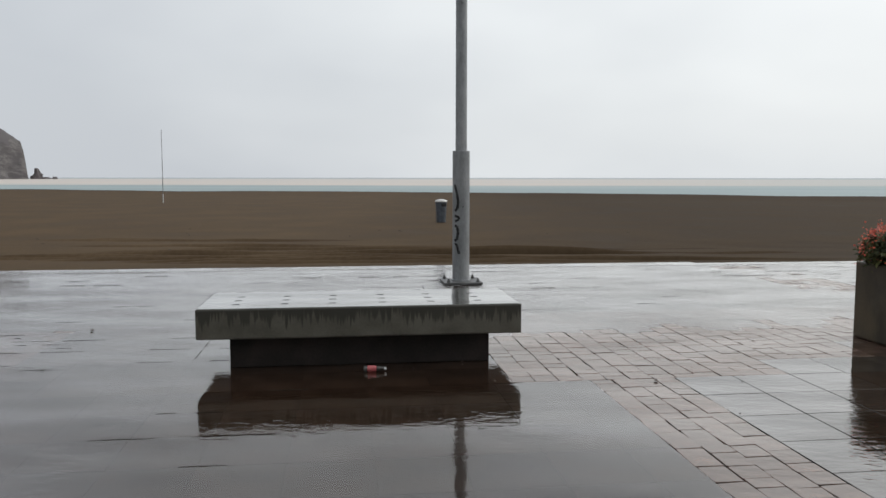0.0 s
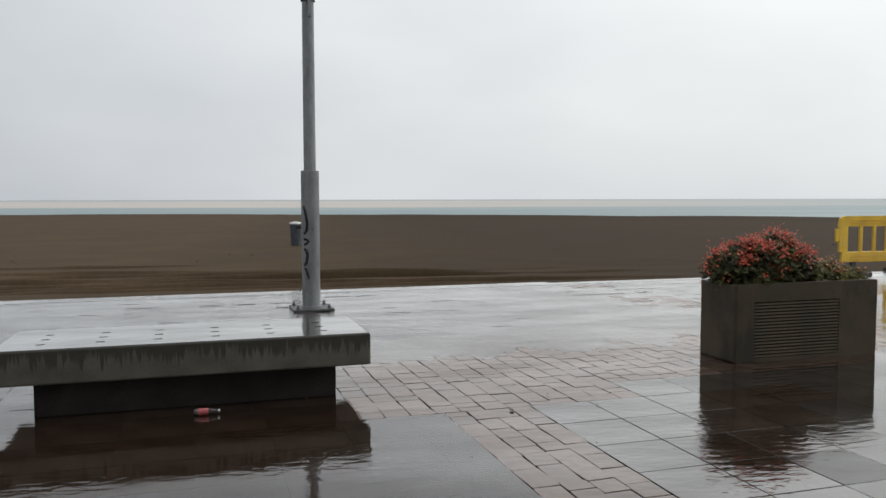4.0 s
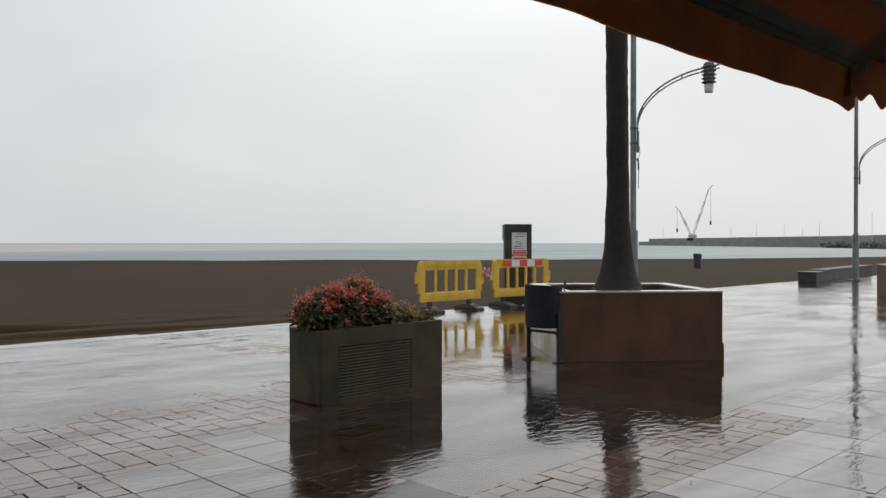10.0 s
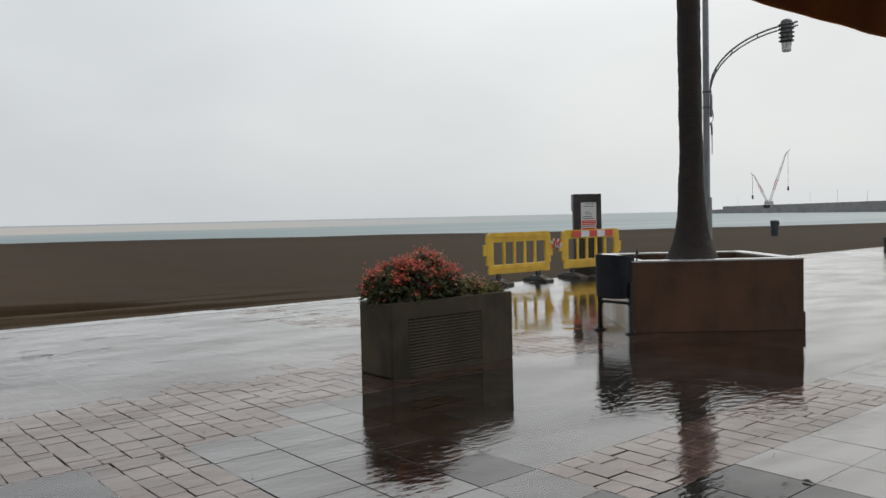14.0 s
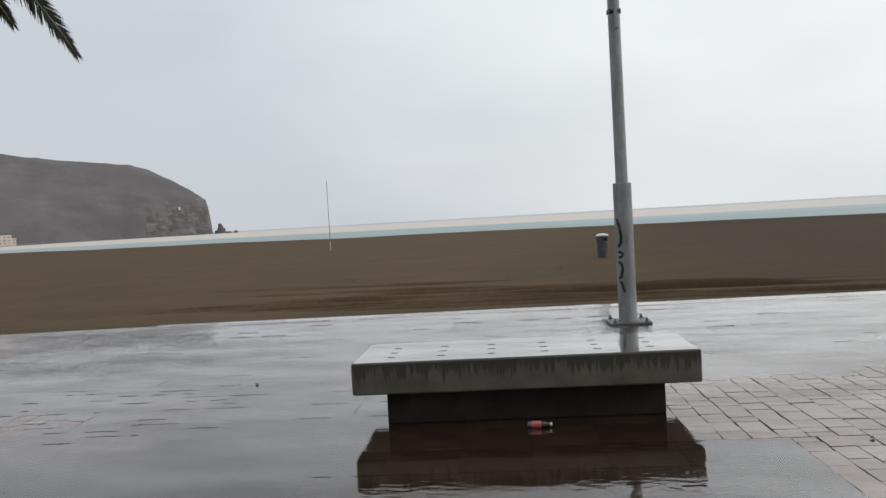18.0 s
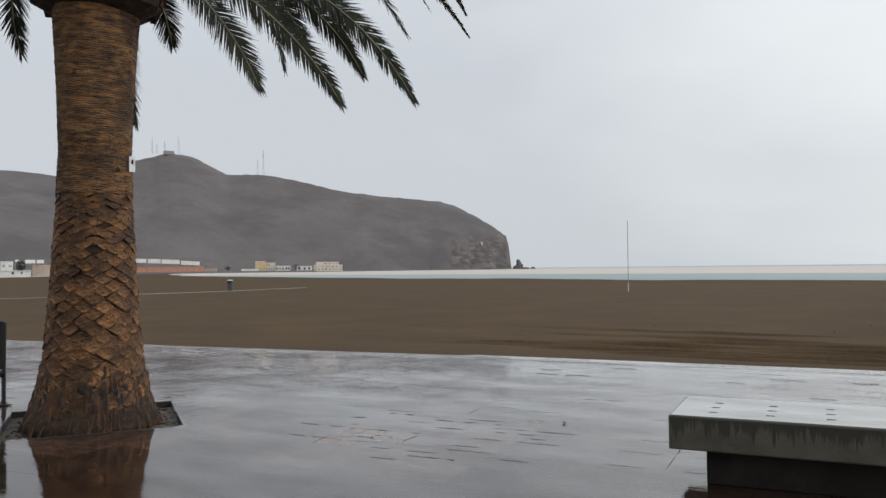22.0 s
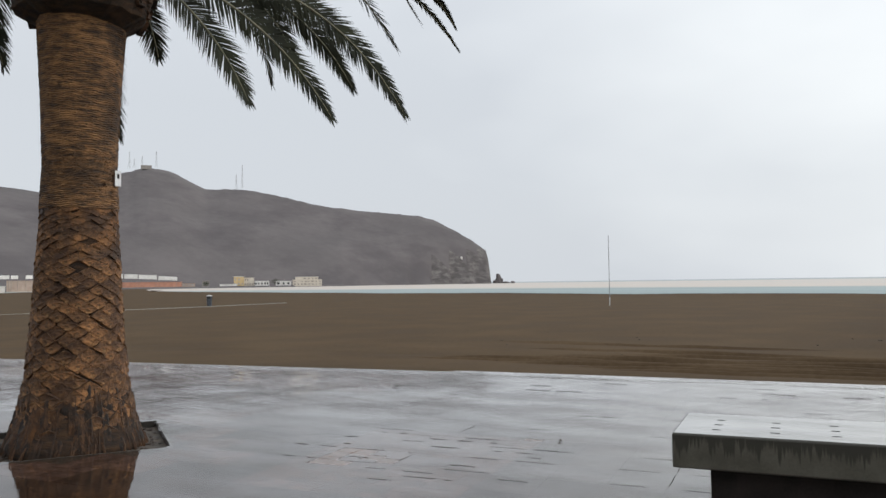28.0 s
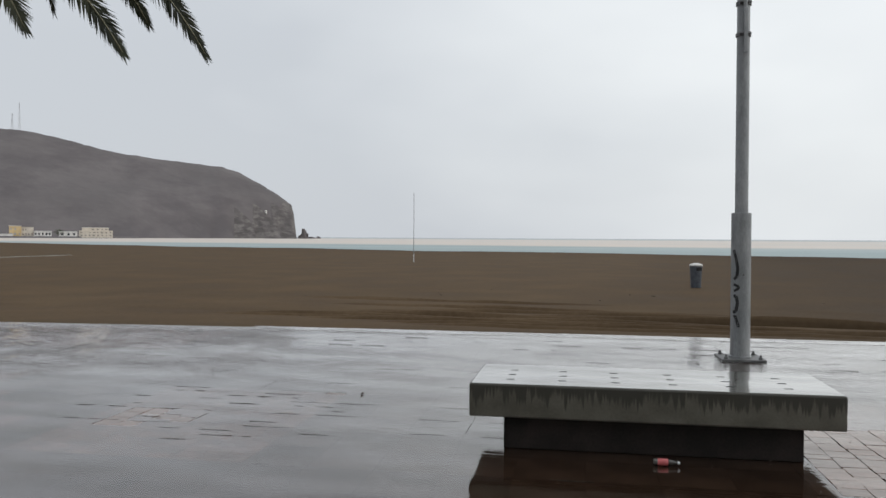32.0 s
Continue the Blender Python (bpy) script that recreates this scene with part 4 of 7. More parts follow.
def panel_hall(az0, az1, top, base, r, wall, panels, label):
    """A long hall whose pale roof panels stand on posts over its wall."""
    t = house(az0, az1, top, base, r, 12, wall, label)
    inv = t.matrix_basis.inverted()
    for p0, p1, hi0, hi1, lo0, lo1 in panels:
        q = [inv @ polar(b, r - 1.0, 1.5 + r * math.tan(radians(e))) for b, e in ((p0, lo0), (p1, lo1), (p1, hi1), (p0, hi0))]
        Shape().add(q + [v + Vector((0, 9, 0)) for v in q], [(0, 1, 2, 3), (7, 6, 5, 4), (3, 2, 6, 7), (1, 0, 4, 5), (2, 1, 5, 6), (0, 3, 7, 4)]).obj("roof_panel", HOUSE_W, t, "white sloping roof panel")
        for v in (q[0].lerp(q[1], 0.04), q[0].lerp(q[1], 0.96)):
            Shape().tube([(v.x, v.y + 0.6, 0), (v.x, v.y + 0.6, v.z)], 0.14, 6).obj("post", HILLGREY, t)
    return t


panel_hall(53.3, 48.78, 0.29, -0.12, 900, BRICKRED, ((53.3, 52.5, 0.85, 0.83, 0.60, 0.56), (52.4, 51.58, 0.83, 0.81, 0.54, 0.52), (51.52, 50.36, 0.79, 0.74, 0.50, 0.46), (50.26, 49.06, 0.68, 0.62, 0.42, 0.37)), "long terracotta hall with raised white roof panels")
panel_hall(59.3, 56.0, 0.48, -0.2, 700, HOUSE_B, ((60.26, 60.04, 0.81, 0.81, 0.67, 0.67), (59.7, 59.15, 0.81, 0.81, 0.58, 0.58), (59.06, 58.66, 0.80, 0.80, 0.58, 0.58), (58.23, 57.84, 0.81, 0.81, 0.58, 0.58), (57.5, 56.9, 0.81, 0.82, 0.58, 0.58), (56.7, 56.1, 0.82, 0.82, 0.58, 0.58)), "beige hall with raised white roof panels")
for hh in ((48.75, 47.9, 0.18, -0.03, 930, 8, HOUSE_B, "low pinkish house with flat roof", 1, 3), (47.45, 46.95, 0.34, -0.03, 945, 8, HILLGREY, "small grey house against the hill", 2, 2),
           (46.28, 45.11, 0.09, -0.10, 930, 6, HOUSE_W, "long low white wall-like house", 1, 0), (45.34, 44.66, 0.61, -0.08, 938, 10, HOUSE_Y, "ochre two-storey house with flat roof", 2, 3, HOUSE_C),
           (44.66, 43.97, 0.55, -0.08, 941, 10, HOUSE_C, "cream two-storey house beside the ochre one", 2, 4, HILLGREY, HILLGREY), (43.94, 42.94, 0.28, -0.08, 934, 8, HOUSE_W, "low white house with dark openings", 1, 5, HOUSE_W, DARKGLASS),
           (42.50, 41.43, 0.26, -0.08, 934, 8, HOUSE_W, "low white house with a wide window", 1, 3, HOUSE_W, DARKGLASS), (41.33, 39.30, 0.33, -0.08, 938, 9, HOUSE_C, "long cream house with many windows", 2, 8, HOUSE_C, HILLGREY),
           (41.15, 39.55, 0.53, 0.30, 944, 7, HOUSE_C, "cream upper block set back on the long house", 1, 6, HOUSE_W, HILLGREY), (61.09, 60.40, 0.71, -0.2, 650, 9, HOUSE_W, "tall plain white house", 2, 2),
           (62.18, 59.36, 0.14, -0.28, 330, 8, HOUSE_W, "low white beach pavilion with a dark window band", 1, 0), (62.05, 60.85, 0.19, 0.12, 333, 6, HOUSE_W, "low roof structure on the beach pavilion", 1, 0),
           (64.77, 63.93, -0.07, -0.42, 315, 5, HOUSE_W, "low white boundary wall on the sand", 1, 0), (64.9, 63.3, 0.63, 0.0, 640, 8, HILLGREY, "long grey house with a white roof edge behind the trees", 2, 6, HOUSE_W, DARKGLASS),
           (62.9, 62.1, 0.60, 0.0, 640, 8, HILLGREY, "long grey house with a white roof edge behind the trees", 2, 4, HOUSE_W, DARKGLASS)):
    house(*hh[:8], *hh[8:], seed=int(hh[0] * 100))
band = [o for o in bpy.data.objects if o.name.startswith("house") and abs(o.location.length - 330) < 1][0]
for k, (f0, f1) in enumerate(((0.07, 0.13), (0.145, 0.21), (0.225, 0.28), (0.295, 0.37), (0.62, 0.66), (0.80, 0.83))):
    wide = 330 * radians(2.82)
    Shape().box(wide * (f0 - 0.5), wide * (f1 - 0.5), -0.08, 0.1, 1.0, 1.85).obj("window", DARKGLASS, band)
dome = thing("domed_kiosk", Matrix.Translation(polar(63.8, 322, -0.4)), "small white domed kiosk by the beach", "kiosk")
Shape().lathe([(1.3, 0), (1.3, 2.2)], 16).obj("wall", HOUSE_W, dome)
Shape().lathe([(1.45, 2.2), (1.4, 2.5), (1.1, 2.95), (0.6, 3.25), (0.05, 3.4)], 16).obj("roof", HOUSE_W, dome)

hut = thing("hilltop_hut", Matrix.Translation(polar(51.0, 1325, 1.5 + 1325 * math.tan(radians(8.12)))) @ Matrix.Rotation(radians(51), 4, "Z"), "low pale service hut on the hilltop", "hut")
Shape().box(-9, 7, 0, 6, -6, 0.1, b=0.05).obj("wall", HILLGREY, hut)
tower = thing("cliff_tower", Matrix.Translation(polar(29.35, 1212, 34)), "small white tower on the cliff", "tower")
Shape().lathe([(1.7, -4), (1.6, 1), (1.4, 5.0), (1.7, 5.1), (1.7, 5.7), (0.3, 6.4)], 14).obj("shaft", HOUSE_W, tower)
def far_tree(az, r, top, wide, seed, brown=False):
    """A bushy tree among the houses: trunk, and a crown of leaf clumps."""
    high = 1.5 + r * math.tan(radians(top)) + 0.5
    t = thing("tree", Matrix.Translation(polar(az, r, -0.5)), "dry brown tree among the white houses" if brown else "dark green bushy tree among the white houses", "tree", "trees across the bay")
    Shape().tube([(0, 0, 0), (0.1, 0, high * 0.3), (0, 0, high * 0.6)], [0.28, 0.2, 0.1], 6).obj("trunk", FANBARK, t)
    r_, crown = random.Random(seed), Shape()
    for k in range(420):
        d = Vector((r_.gauss(0, 1), r_.gauss(0, 1), r_.gauss(0, 1))).normalized() * r_.random() ** 0.45
        d *= 1 + 0.3 * noise.noise(d * 2.5 + Vector((seed, 0, 0)))
        c = Vector((d.x * wide / 2, d.y * wide / 2, high * 0.62 + d.z * high * 0.38))
        ax = Vector((r_.uniform(-1, 1), r_.uniform(-1, 1), r_.uniform(-1, 1))).normalized()
        bx, q = ax.orthogonal().normalized(), r_.uniform(0.22, 0.42)
        crown.add([c - q * ax, c + q * bx * 0.7, c + q * ax, c - q * bx * 0.7], [(0, 1, 2, 3)])
    tagged(crown.obj("crown", DRYLEAF if brown else FARLEAF, t), kind="stuff")


for k, (az, r, top, wide) in enumerate(((63.22, 330, 0.73, 4.6), (62.48, 345, 0.51, 3.8), (59.95, 420, 0.80, 4.4), (61.5, 640, 0.55, 6.0), (54.6, 600, 0.45, 7.0), (42.5, 936, 0.42, 11.0), (47.2, 930, 0.30, 7.0))):
    far_tree(az, r, top, wide, k)
far_tree(64.07, 340, 1.12, 4.4, 21, True)


def far_palm(az, r, top, seed):
    high = 1.5 + r * math.tan(radians(top)) + 0.5
    t = thing("palm", Matrix.Translation(polar(az, r, -0.5)), "far palm in a row along the shore road", "palm tree", "palms along the shore road")
    Shape().tube([(0, 0, 0), (0.08, 0, high * 0.45), (0, 0, high * 0.86)], [0.34, 0.24, 0.2], 7).obj("trunk", DRYLEAF, t)
    r_, crown = random.Random(seed), Shape()
    for k in range(22):
        a, up = k * 2.4 + r_.random(), r_.uniform(-0.6, 1.0)
        d, side = Vector((math.cos(a), math.sin(a), 0)), Vector((-math.sin(a), math.cos(a), 0))
        ln = r_.uniform(1.9, 2.8)
        p = [Vector((0, 0, high * 0.86)) + d * ln * s + Vector((0, 0, ln * (up * s - (0.55 + 0.4 * up) * s * s * 1.3))) for s in (0, 0.35, 0.7, 1.0)]
        for i in range(3):
            w0, w1 = (0.05, 0.34, 0.26, 0.02)[i], (0.05, 0.34, 0.26, 0.02)[i + 1]
            crown.add([p[i] - side * w0, p[i + 1] - side * w1, p[i + 1] + side * w1, p[i] + side * w0], [(0, 1, 2, 3)])
    tagged(crown.obj("crown", FARLEAF, t), kind="stuff")


for k in range(9):
    far_palm(67.65 - 0.235 * k, 300 + 6 * k, (1.30, 1.22, 1.0, 0.92, 0.86, 0.82, 0.85, 0.80, 0.76)[k], 60 + k)

# harbour wall with boulders and two cranes
pier = tagged(new("backdrop_harbour_wall"), "long grey harbour wall with a parapet and boulders", "harbour wall", kind="structure")
P0, P1, P2 = polar(-51.55, 800), polar(-63.8, 486), polar(-72.5, 300)
for a, b in ((P0, P1), (P1, P2)):
    d = (b - a)
    L = d.length
    m = Matrix.Translation(a) @ Matrix.Rotation(math.atan2(d.y, d.x), 4, "Z")
    sh = Shape().box(0, L, 0, 14, -3, 2.4, m).box(0, L, 10, 12, 2.4, 5.2, m)
    for k in range(int(L / 12)):
        sh.box(k * 12, k * 12 + 0.4, -0.15, 0, -3, 2.4, m)
    sh.obj("wall", PIERSTONE, pier)
stones = Shape()
rng = random.Random(11)
for k in range(700):
    f = rng.random()
    p = P1.lerp(P2, f)
    d = (P2 - P1).normalized()
    nrm = Vector((d.y, -d.x, 0))
    if nrm.dot(-p) < 0:
        nrm = -nrm
    c = p + nrm * rng.uniform(0, 6) + Vector((0, 0, rng.uniform(-1.5, 0.9)))
    s = rng.uniform(0.6, 1.5)
    bm = bmesh.new()
    bmesh.ops.create_icosphere(bm, subdivisions=1, radius=s, matrix=Matrix.Translation(c) @ Euler((rng.random() * 6, rng.random() * 6, 0)).to_matrix().to_4x4() @ Matrix.Diagonal((1.2, 0.9, 0.7, 1)))
    stones.bm(bm)
tagged(stones.obj("boulders", RIPRAP, pier), kind="stuff")


def crane(az, r, side, high, lean):
    p = polar(az, r, 5.0)
    t = thing("harbour_crane", Matrix.Translation(p) @ Matrix.Rotation(radians(az), 4, "Z"), "pale crawler crane with lattice boom on the harbour wall", "crane", "harbour cranes")
    Shape().box(-3.5, 3.5, -4, 4, -1.5, 0.4, b=0.2).obj("tracks", BLACK, t)
    Shape().box(-2.5, 3.0, -2.5, 3.5, 0.6, 3.2, b=0.2).obj("cab", MASTGREY, t)
    tip = Vector((side * lean, 0, high))
    boom = Shape()
    for ox, oy in ((-0.7, -0.7), (0.7, -0.7), (0.7, 0.7), (-0.7, 0.7)):
        boom.tube([(ox, oy, 2), tip * 0.5 + Vector((ox * 1.2, oy * 1.2, 1)), tip], 0.2, 5)
    for k in range(16):
        a, b = tip * (k / 16) + Vector((0, 0, 2 * (1 - k / 16))), tip * ((k + 1) / 16) + Vector((0, 0, 2 * (1 - (k + 1) / 16)))
        boom.tube([a + Vector((0.7, 0, 0)), b - Vector((0.7, 0, 0))], 0.13, 4).tube([a - Vector((0.7, 0, 0)), b + Vector((0.7, 0, 0))], 0.13, 4)
    boom.obj("boom", CRANE, t, "red and white lattice boom")
    Shape().tube([tip, tip + Vector((side * 3, 0, 3))], 0.3, 5).obj("jib", MASTGREY, t)
    Shape().tube([tip + Vector((side * 1.5, 0, 1)), (tip.x + side * 1.5, 0, high * 0.35)], 0.12, 4).obj("cable", BLACK, t)
    Shape().box(tip.x + side * 1.5 - 0.7, tip.x + side * 1.5 + 0.7, -0.6, 0.6, high * 0.35 - 3, high * 0.35, b=0.1).obj("hook_block", BLACK, t)
    return t


crane(-55.15, 700, 1, 41, 12.5)
crane(-55.05, 706, -1, 24, 10.0)
for az, r, h in ((-53.2, 760, 9), (-57.6, 650, 8), (-59.2, 610, 9), (-60.9, 560, 7), (-63.0, 500, 7), (-66.0, 400, 9), (-62.0, 540, 5)):
    p = polar(az, r, 2.0)
    t = thing("harbour_lamp", Matrix.Translation(p), "thin pale lamp mast on the harbour wall", "lamp", "harbour lamps")
    Shape().tube([(0, 0, 0), (0, 0, h + 3)], [0.12, 0.06], 6).obj("pole", MASTGREY, t)
    Shape().box(-0.5, 0.5, -0.2, 0.2, h + 2.9, h + 3.1).obj("lamp_head", MASTGREY, t)
t = thing("harbour_building", Matrix.Translation(polar(-72.6, 350, 0.5)) @ Matrix.Rotation(radians(-72.6), 4, "Z"), "long low harbour shed with pale green roof", "shed")
Shape().box(-16, 22, 0, 14, -1, 4.6).obj("wall", HOUSE_W, t)
Shape().box(-16.6, 22.6, -0.6, 14.6, 4.6, 5.6, b=0.2).obj("roof", GREENROOF, t)
t = thing("harbour_building", Matrix.Translation(polar(-68.4, 395, 3.0)) @ Matrix.Rotation(radians(-68.4), 4, "Z"), "low white harbour hut on the quay", "shed")
Shape().box(-6, 6, 0, 6, -2, 1.6, b=0.1).obj("wall", HOUSE_W, t)
Shape().box(-6.3, 6.3, -0.3, 6.3, 1.6, 1.9).obj("roof", PIERSTONE, t)

# ---------------------------------------------------------------- building behind the viewer and its awning
wall_cafe = Shape().box(-9.0, 8.6, -3.6, -3.2, 0, 6.5).obj("wall_cafe", PLASTER)
tagged(wall_cafe, "plain cream rendered wall behind the terrace", "wall", kind="structure")


def front_y(x):
    return 2.33 + 0.115 * (x - 2.9)


def strip(s, x0, x1, near, far, z0, z1):
    """A flat board whose edges keep the given distances behind the awning's front."""
    v = [(x, front_y(x) - d, z) for z in (z0, z1) for x, d in ((x0, far), (x1, far), (x1, near), (x0, near))]
    s.add(v, [(3, 2, 1, 0), (4, 5, 6, 7), (0, 1, 5, 4), (1, 2, 6, 5), (2, 3, 7, 6), (3, 0, 4, 7)])


roof = Shape()
strip(roof, -1.3, 4.95, 0.34, 5.3, 2.745, 2.95)
strip(roof, 4.95, 8.6, 0.20, 5.3, 2.76, 2.95)
ceil = tagged(roof.obj("ceiling_terrace", WALLSTONE), "dark boarded roof over the terrace", "ceiling", kind="structure")
boards = Shape()
for k in range(12):
    strip(boards, -1.3, 4.95, 0.35 + 0.39 * k, 0.35 + 0.39 * k + 0.365, 2.705, 2.744)
    strip(boards, 4.98, 8.6, 0.24 + 0.39 * k, 0.24 + 0.39 * k + 0.365, 2.725, 2.759)
tagged(boards.obj("ceiling_boards", BOARD), "grey boards under the terrace roof", "ceiling", kind="structure")


def awning(x0, x1, low, scallop, label):
    """A strip of cloth that hangs from a front bar: striped, with folds, and a plain or a scalloped hem."""
    t = thing("awning", Matrix.Identity(4), label, "awning")
    n = int((x1 - x0) / 0.04)
    prof = [(0.0, 0.0), (-0.012, 0.07), (-0.02, 0.14), (-0.03, 0.20), (-0.06, 0.235), (-0.14, 0.275), (-0.26, 0.335), (-0.38, 0.40)]
    stripe = [AWN_O, AWN_O, AWN_O, AWN_G, AWN_G, AWN_D, AWN_D]
    if scallop:
        prof = prof[:7]
        stripe = [AWN_O, AWN_O, AWN_D, AWN_D, AWN_G, AWN_G]
    for b, mat in enumerate(stripe):
        if b and stripe[b - 1] is mat:
            continue
        e = b
        while e < len(stripe) and stripe[e] is mat:
            e += 1
        s = Shape()
        for thick in (0, 1):
            vs = []
            for i in range(n + 1):
                x = x0 + (x1 - x0) * i / n
                for k in range(b, e + 1):
                    dy, dz = prof[k]
                    sag = 0.012 * math.sin(x * 2.3) + 0.01 * noise.noise(Vector((x * 1.7, k * 0.6, x0)))
                    hem = 0.0
                    if k == 0:
                        hem = 0.034 * math.sin(2 * math.pi * (x - x0) / 0.42) - 0.03 if scallop else 0.02 * noise.noise(Vector((x * 2.2, 0, 3))) - 0.05 * max(0, (x - x1 + 0.55) / 0.55) ** 2 + 0.06 * max(0, (x - x1 + 0.10) / 0.10)
                    vs.append((x, front_y(x) + dy + sag - 0.003 * thick, low + dz + hem + 0.004 * thick))
            w = e - b + 1
            s.add(vs, [(i * w + k, (i + 1) * w + k, (i + 1) * w + k + 1, i * w + k + 1) for i in range(n) for k in range(w - 1)])
        s.obj("cloth_stripe", mat, t, smooth=True)
    Shape().tube([(x0, front_y(x0) - 0.05, low + 0.225), (x1, front_y(x1) - 0.05, low + 0.225)], 0.025, 10).obj("front_bar", AWN_G, t, smooth=True)
    Shape().tube([(x0, front_y(x0) + prof[-1][0] - 0.06, low + prof[-1][1] - 0.02), (x1, front_y(x1) + prof[-1][0] - 0.06, low + prof[-1][1] - 0.02)], 0.05, 12).obj("roller", AWN_G, t, smooth=True)
    return t


awning(-1.1, 5.22, 2.29, False, "orange and dark grey striped awning with a plain hanging hem")
awning2 = awning(5.02, 8.5, 2.405, True, "orange and dark grey striped awning with a scalloped hem")
Shape().box(5.03, 5.045, front_y(5.05) - 0.06, front_y(5.05) - 0.01, 2.33, 2.60).obj("side_flap", AWN_O, awning2, "orange cloth side flap")


# ---------------------------------------------------------------- concrete bench
bench = thing("bench", pose(-1.738, 5.824, 0, 0, 0, 7.1), "low wet concrete slab bench on a dark plinth, streaked by rain", "bench")
Shape().box(0, 2.475, 0, 0.88, 0.236, 0.466, b=0.012).obj("seat_slab", STREAK, bench)
Shape().box(0.012, 2.463, 0.012, 0.868, 0.4655, 0.4695, b=0.0015).obj("seat_top", BENCH_TOP, bench, "wet smooth top of the bench")
Shape().box(0.235, 2.235, 0.10, 0.78, 0, 0.238, b=0.006).obj("plinth", PLINTH, bench, "concrete plinth with the seat's shade in its dark colour")
# the slots are thin black plates, their inner shade given as colour
slot = mesh_of("slot", *(lambda s: (s.v, s.f))(Shape().box(-0.028, 0.028, -0.009, 0.009, 0.4690, 0.4708, b=0.0008)), SLOTSHADE)
for x in (0.27, 0.64, 1.01, 1.40, 1.78, 2.16):
    for k, y in enumerate((0.20, 0.40, 0.60)):
        s = new("slot", slot)
        s.parent = bench
        s.location = (x, y, 0)

bottle = thing("plastic_bottle", pose(-0.475, 5.83, 0.024, 0, 90, 4) @ Matrix.Scale(0.7, 4), "crumpled clear plastic bottle with a red label, lying by the bench", "bottle")
Shape().lathe([(0.026, -0.02), (0.032, 0.0), (0.032, 0.02)], 14).obj("bottle_base", PET, bottle, smooth=True)
Shape().lathe([(0.0325, 0.02), (0.034, 0.03), (0.0325, 0.11), (0.031, 0.115)], 14).obj("label", LABEL_RED, bottle, "red paper label", smooth=True)
Shape().lathe([(0.030, 0.115), (0.026, 0.15), (0.014, 0.185), (0.012, 0.20)], 14).obj("neck", PET, bottle, smooth=True)
Shape().lathe([(0.015, 0.2), (0.015, 0.222)], 12).obj("cap", WHITE, bottle, "white screw cap")


# ---------------------------------------------------------------- lamp posts
def lamp_post(x, y, turn, graffiti=False, loose=False):
    t = thing("lamp_post", pose(x, y, 0, 0, 0, turn), "tall galvanised steel lamp post with bowed arm, bolted to paving", "lamp post", "promenade lamp posts")
    Shape().box(-0.26, 0.26, -0.26, 0.26, 0.004, 0.034, b=0.004).obj("base_plate", PLATE, t, "dark steel base plate")
    for sx in (-0.2, 0.2):
        for sy in (-0.2, 0.2):
            Shape().lathe([(0.024, 0.034), (0.024, 0.058), (0.013, 0.060), (0.013, 0.085), (0.010, 0.088)], 6, Matrix.Translation((sx, sy, 0))).obj("bolt", PLATE, t)
    Shape().lathe([(0.135, 0.034), (0.135, 0.05), (0.117, 0.055), (0.117, 1.80), (0.112, 1.806), (0.075, 1.808)], 28).obj("collar", GALV, t, smooth=False)
    Shape().lathe([(0.078, 1.80), (0.078, 1.815), (0.076, 4.5), (0.066, 8.57), (0.066, 8.6), (0.02, 8.63)], 24).obj("pole", GALV, t, smooth=True)
    arm = Shape()
    pts = [(0, -0.115, 3.75), (0, -0.115, 4.45)]
    for k in range(1, 13):
        a = math.pi / 2 * k / 12
        pts.append((0, -0.115 - 1.95 * (1 - math.cos(a)), 4.45 + 1.15 * math.sin(a)))
    pts.append((0, -2.25, 5.62))
    arm.tube(pts, 0.022, 8)
    arm.tube([(p[0], p[1] - 0.01, p[2] - (0.0 if i < 2 else 0.085)) for i, p in enumerate(pts) if i > 0], 0.018, 8)
    for k in (4, 7, 10, 13):
        p = pts[k]
        arm.tube([(p[0], p[1], p[2]), (p[0], p[1], p[2] - 0.085)], 0.014, 6)
    arm.obj("arm", GALV, t, smooth=True)
    for z in (3.98, 4.36):
        Shape().lathe([(0.088, z - 0.02), (0.092, z - 0.02), (0.092, z + 0.02), (0.088, z + 0.02)], 18).tube([(-0.07, -0.10, z), (0.07, -0.10, z)], 0.02, 6).obj("clamp", PLATE, t)
    Shape().box(-0.022, 0.022, -0.16, -0.125, 3.74, 4.28, b=0.006).obj("cable_box", GALV, t)
    if loose:
        loop = [(0.09 + 0.10 * math.sin(a), -0.08, 3.86 + 0.12 * math.cos(a) - 0.04 * a) for a in (0.2, 0.9, 1.6, 2.3, 3.0, 3.6)]
        Shape().tube([(0.06, -0.07, 4.0)] + loop + [(0.05, -0.07, 3.55)], 0.008, 5).obj("loose_wire", BLACK, t, "loose black wire loop")
        Shape().tube([(0.07, -0.09, 3.60), (0.085, -0.095, 3.45), (0.08, -0.10, 3.32)], 0.022, 6).obj("cable_joint", BLACK, t)
        Shape().box(0.055, 0.095, -0.11, -0.10, 2.85, 3.32, b=0.004).obj("cable_sleeve", MASTGREY, t, "pale cable sleeve")
    head = thing("lamp_head", Matrix.Translation((0, -2.0, 5.0)), "", "")
    for key in ("label", "category"):
        if key in head:
            del head[key]
    head.parent = t
    Shape().lathe([(0.11, 0.20), (0.125, 0.22), (0.125, 0.66), (0.10, 0.70), (0.05, 0.72)], 18).obj("housing", PLATE, head)
    for k in range(5):
        z = 0.24 + k * 0.09
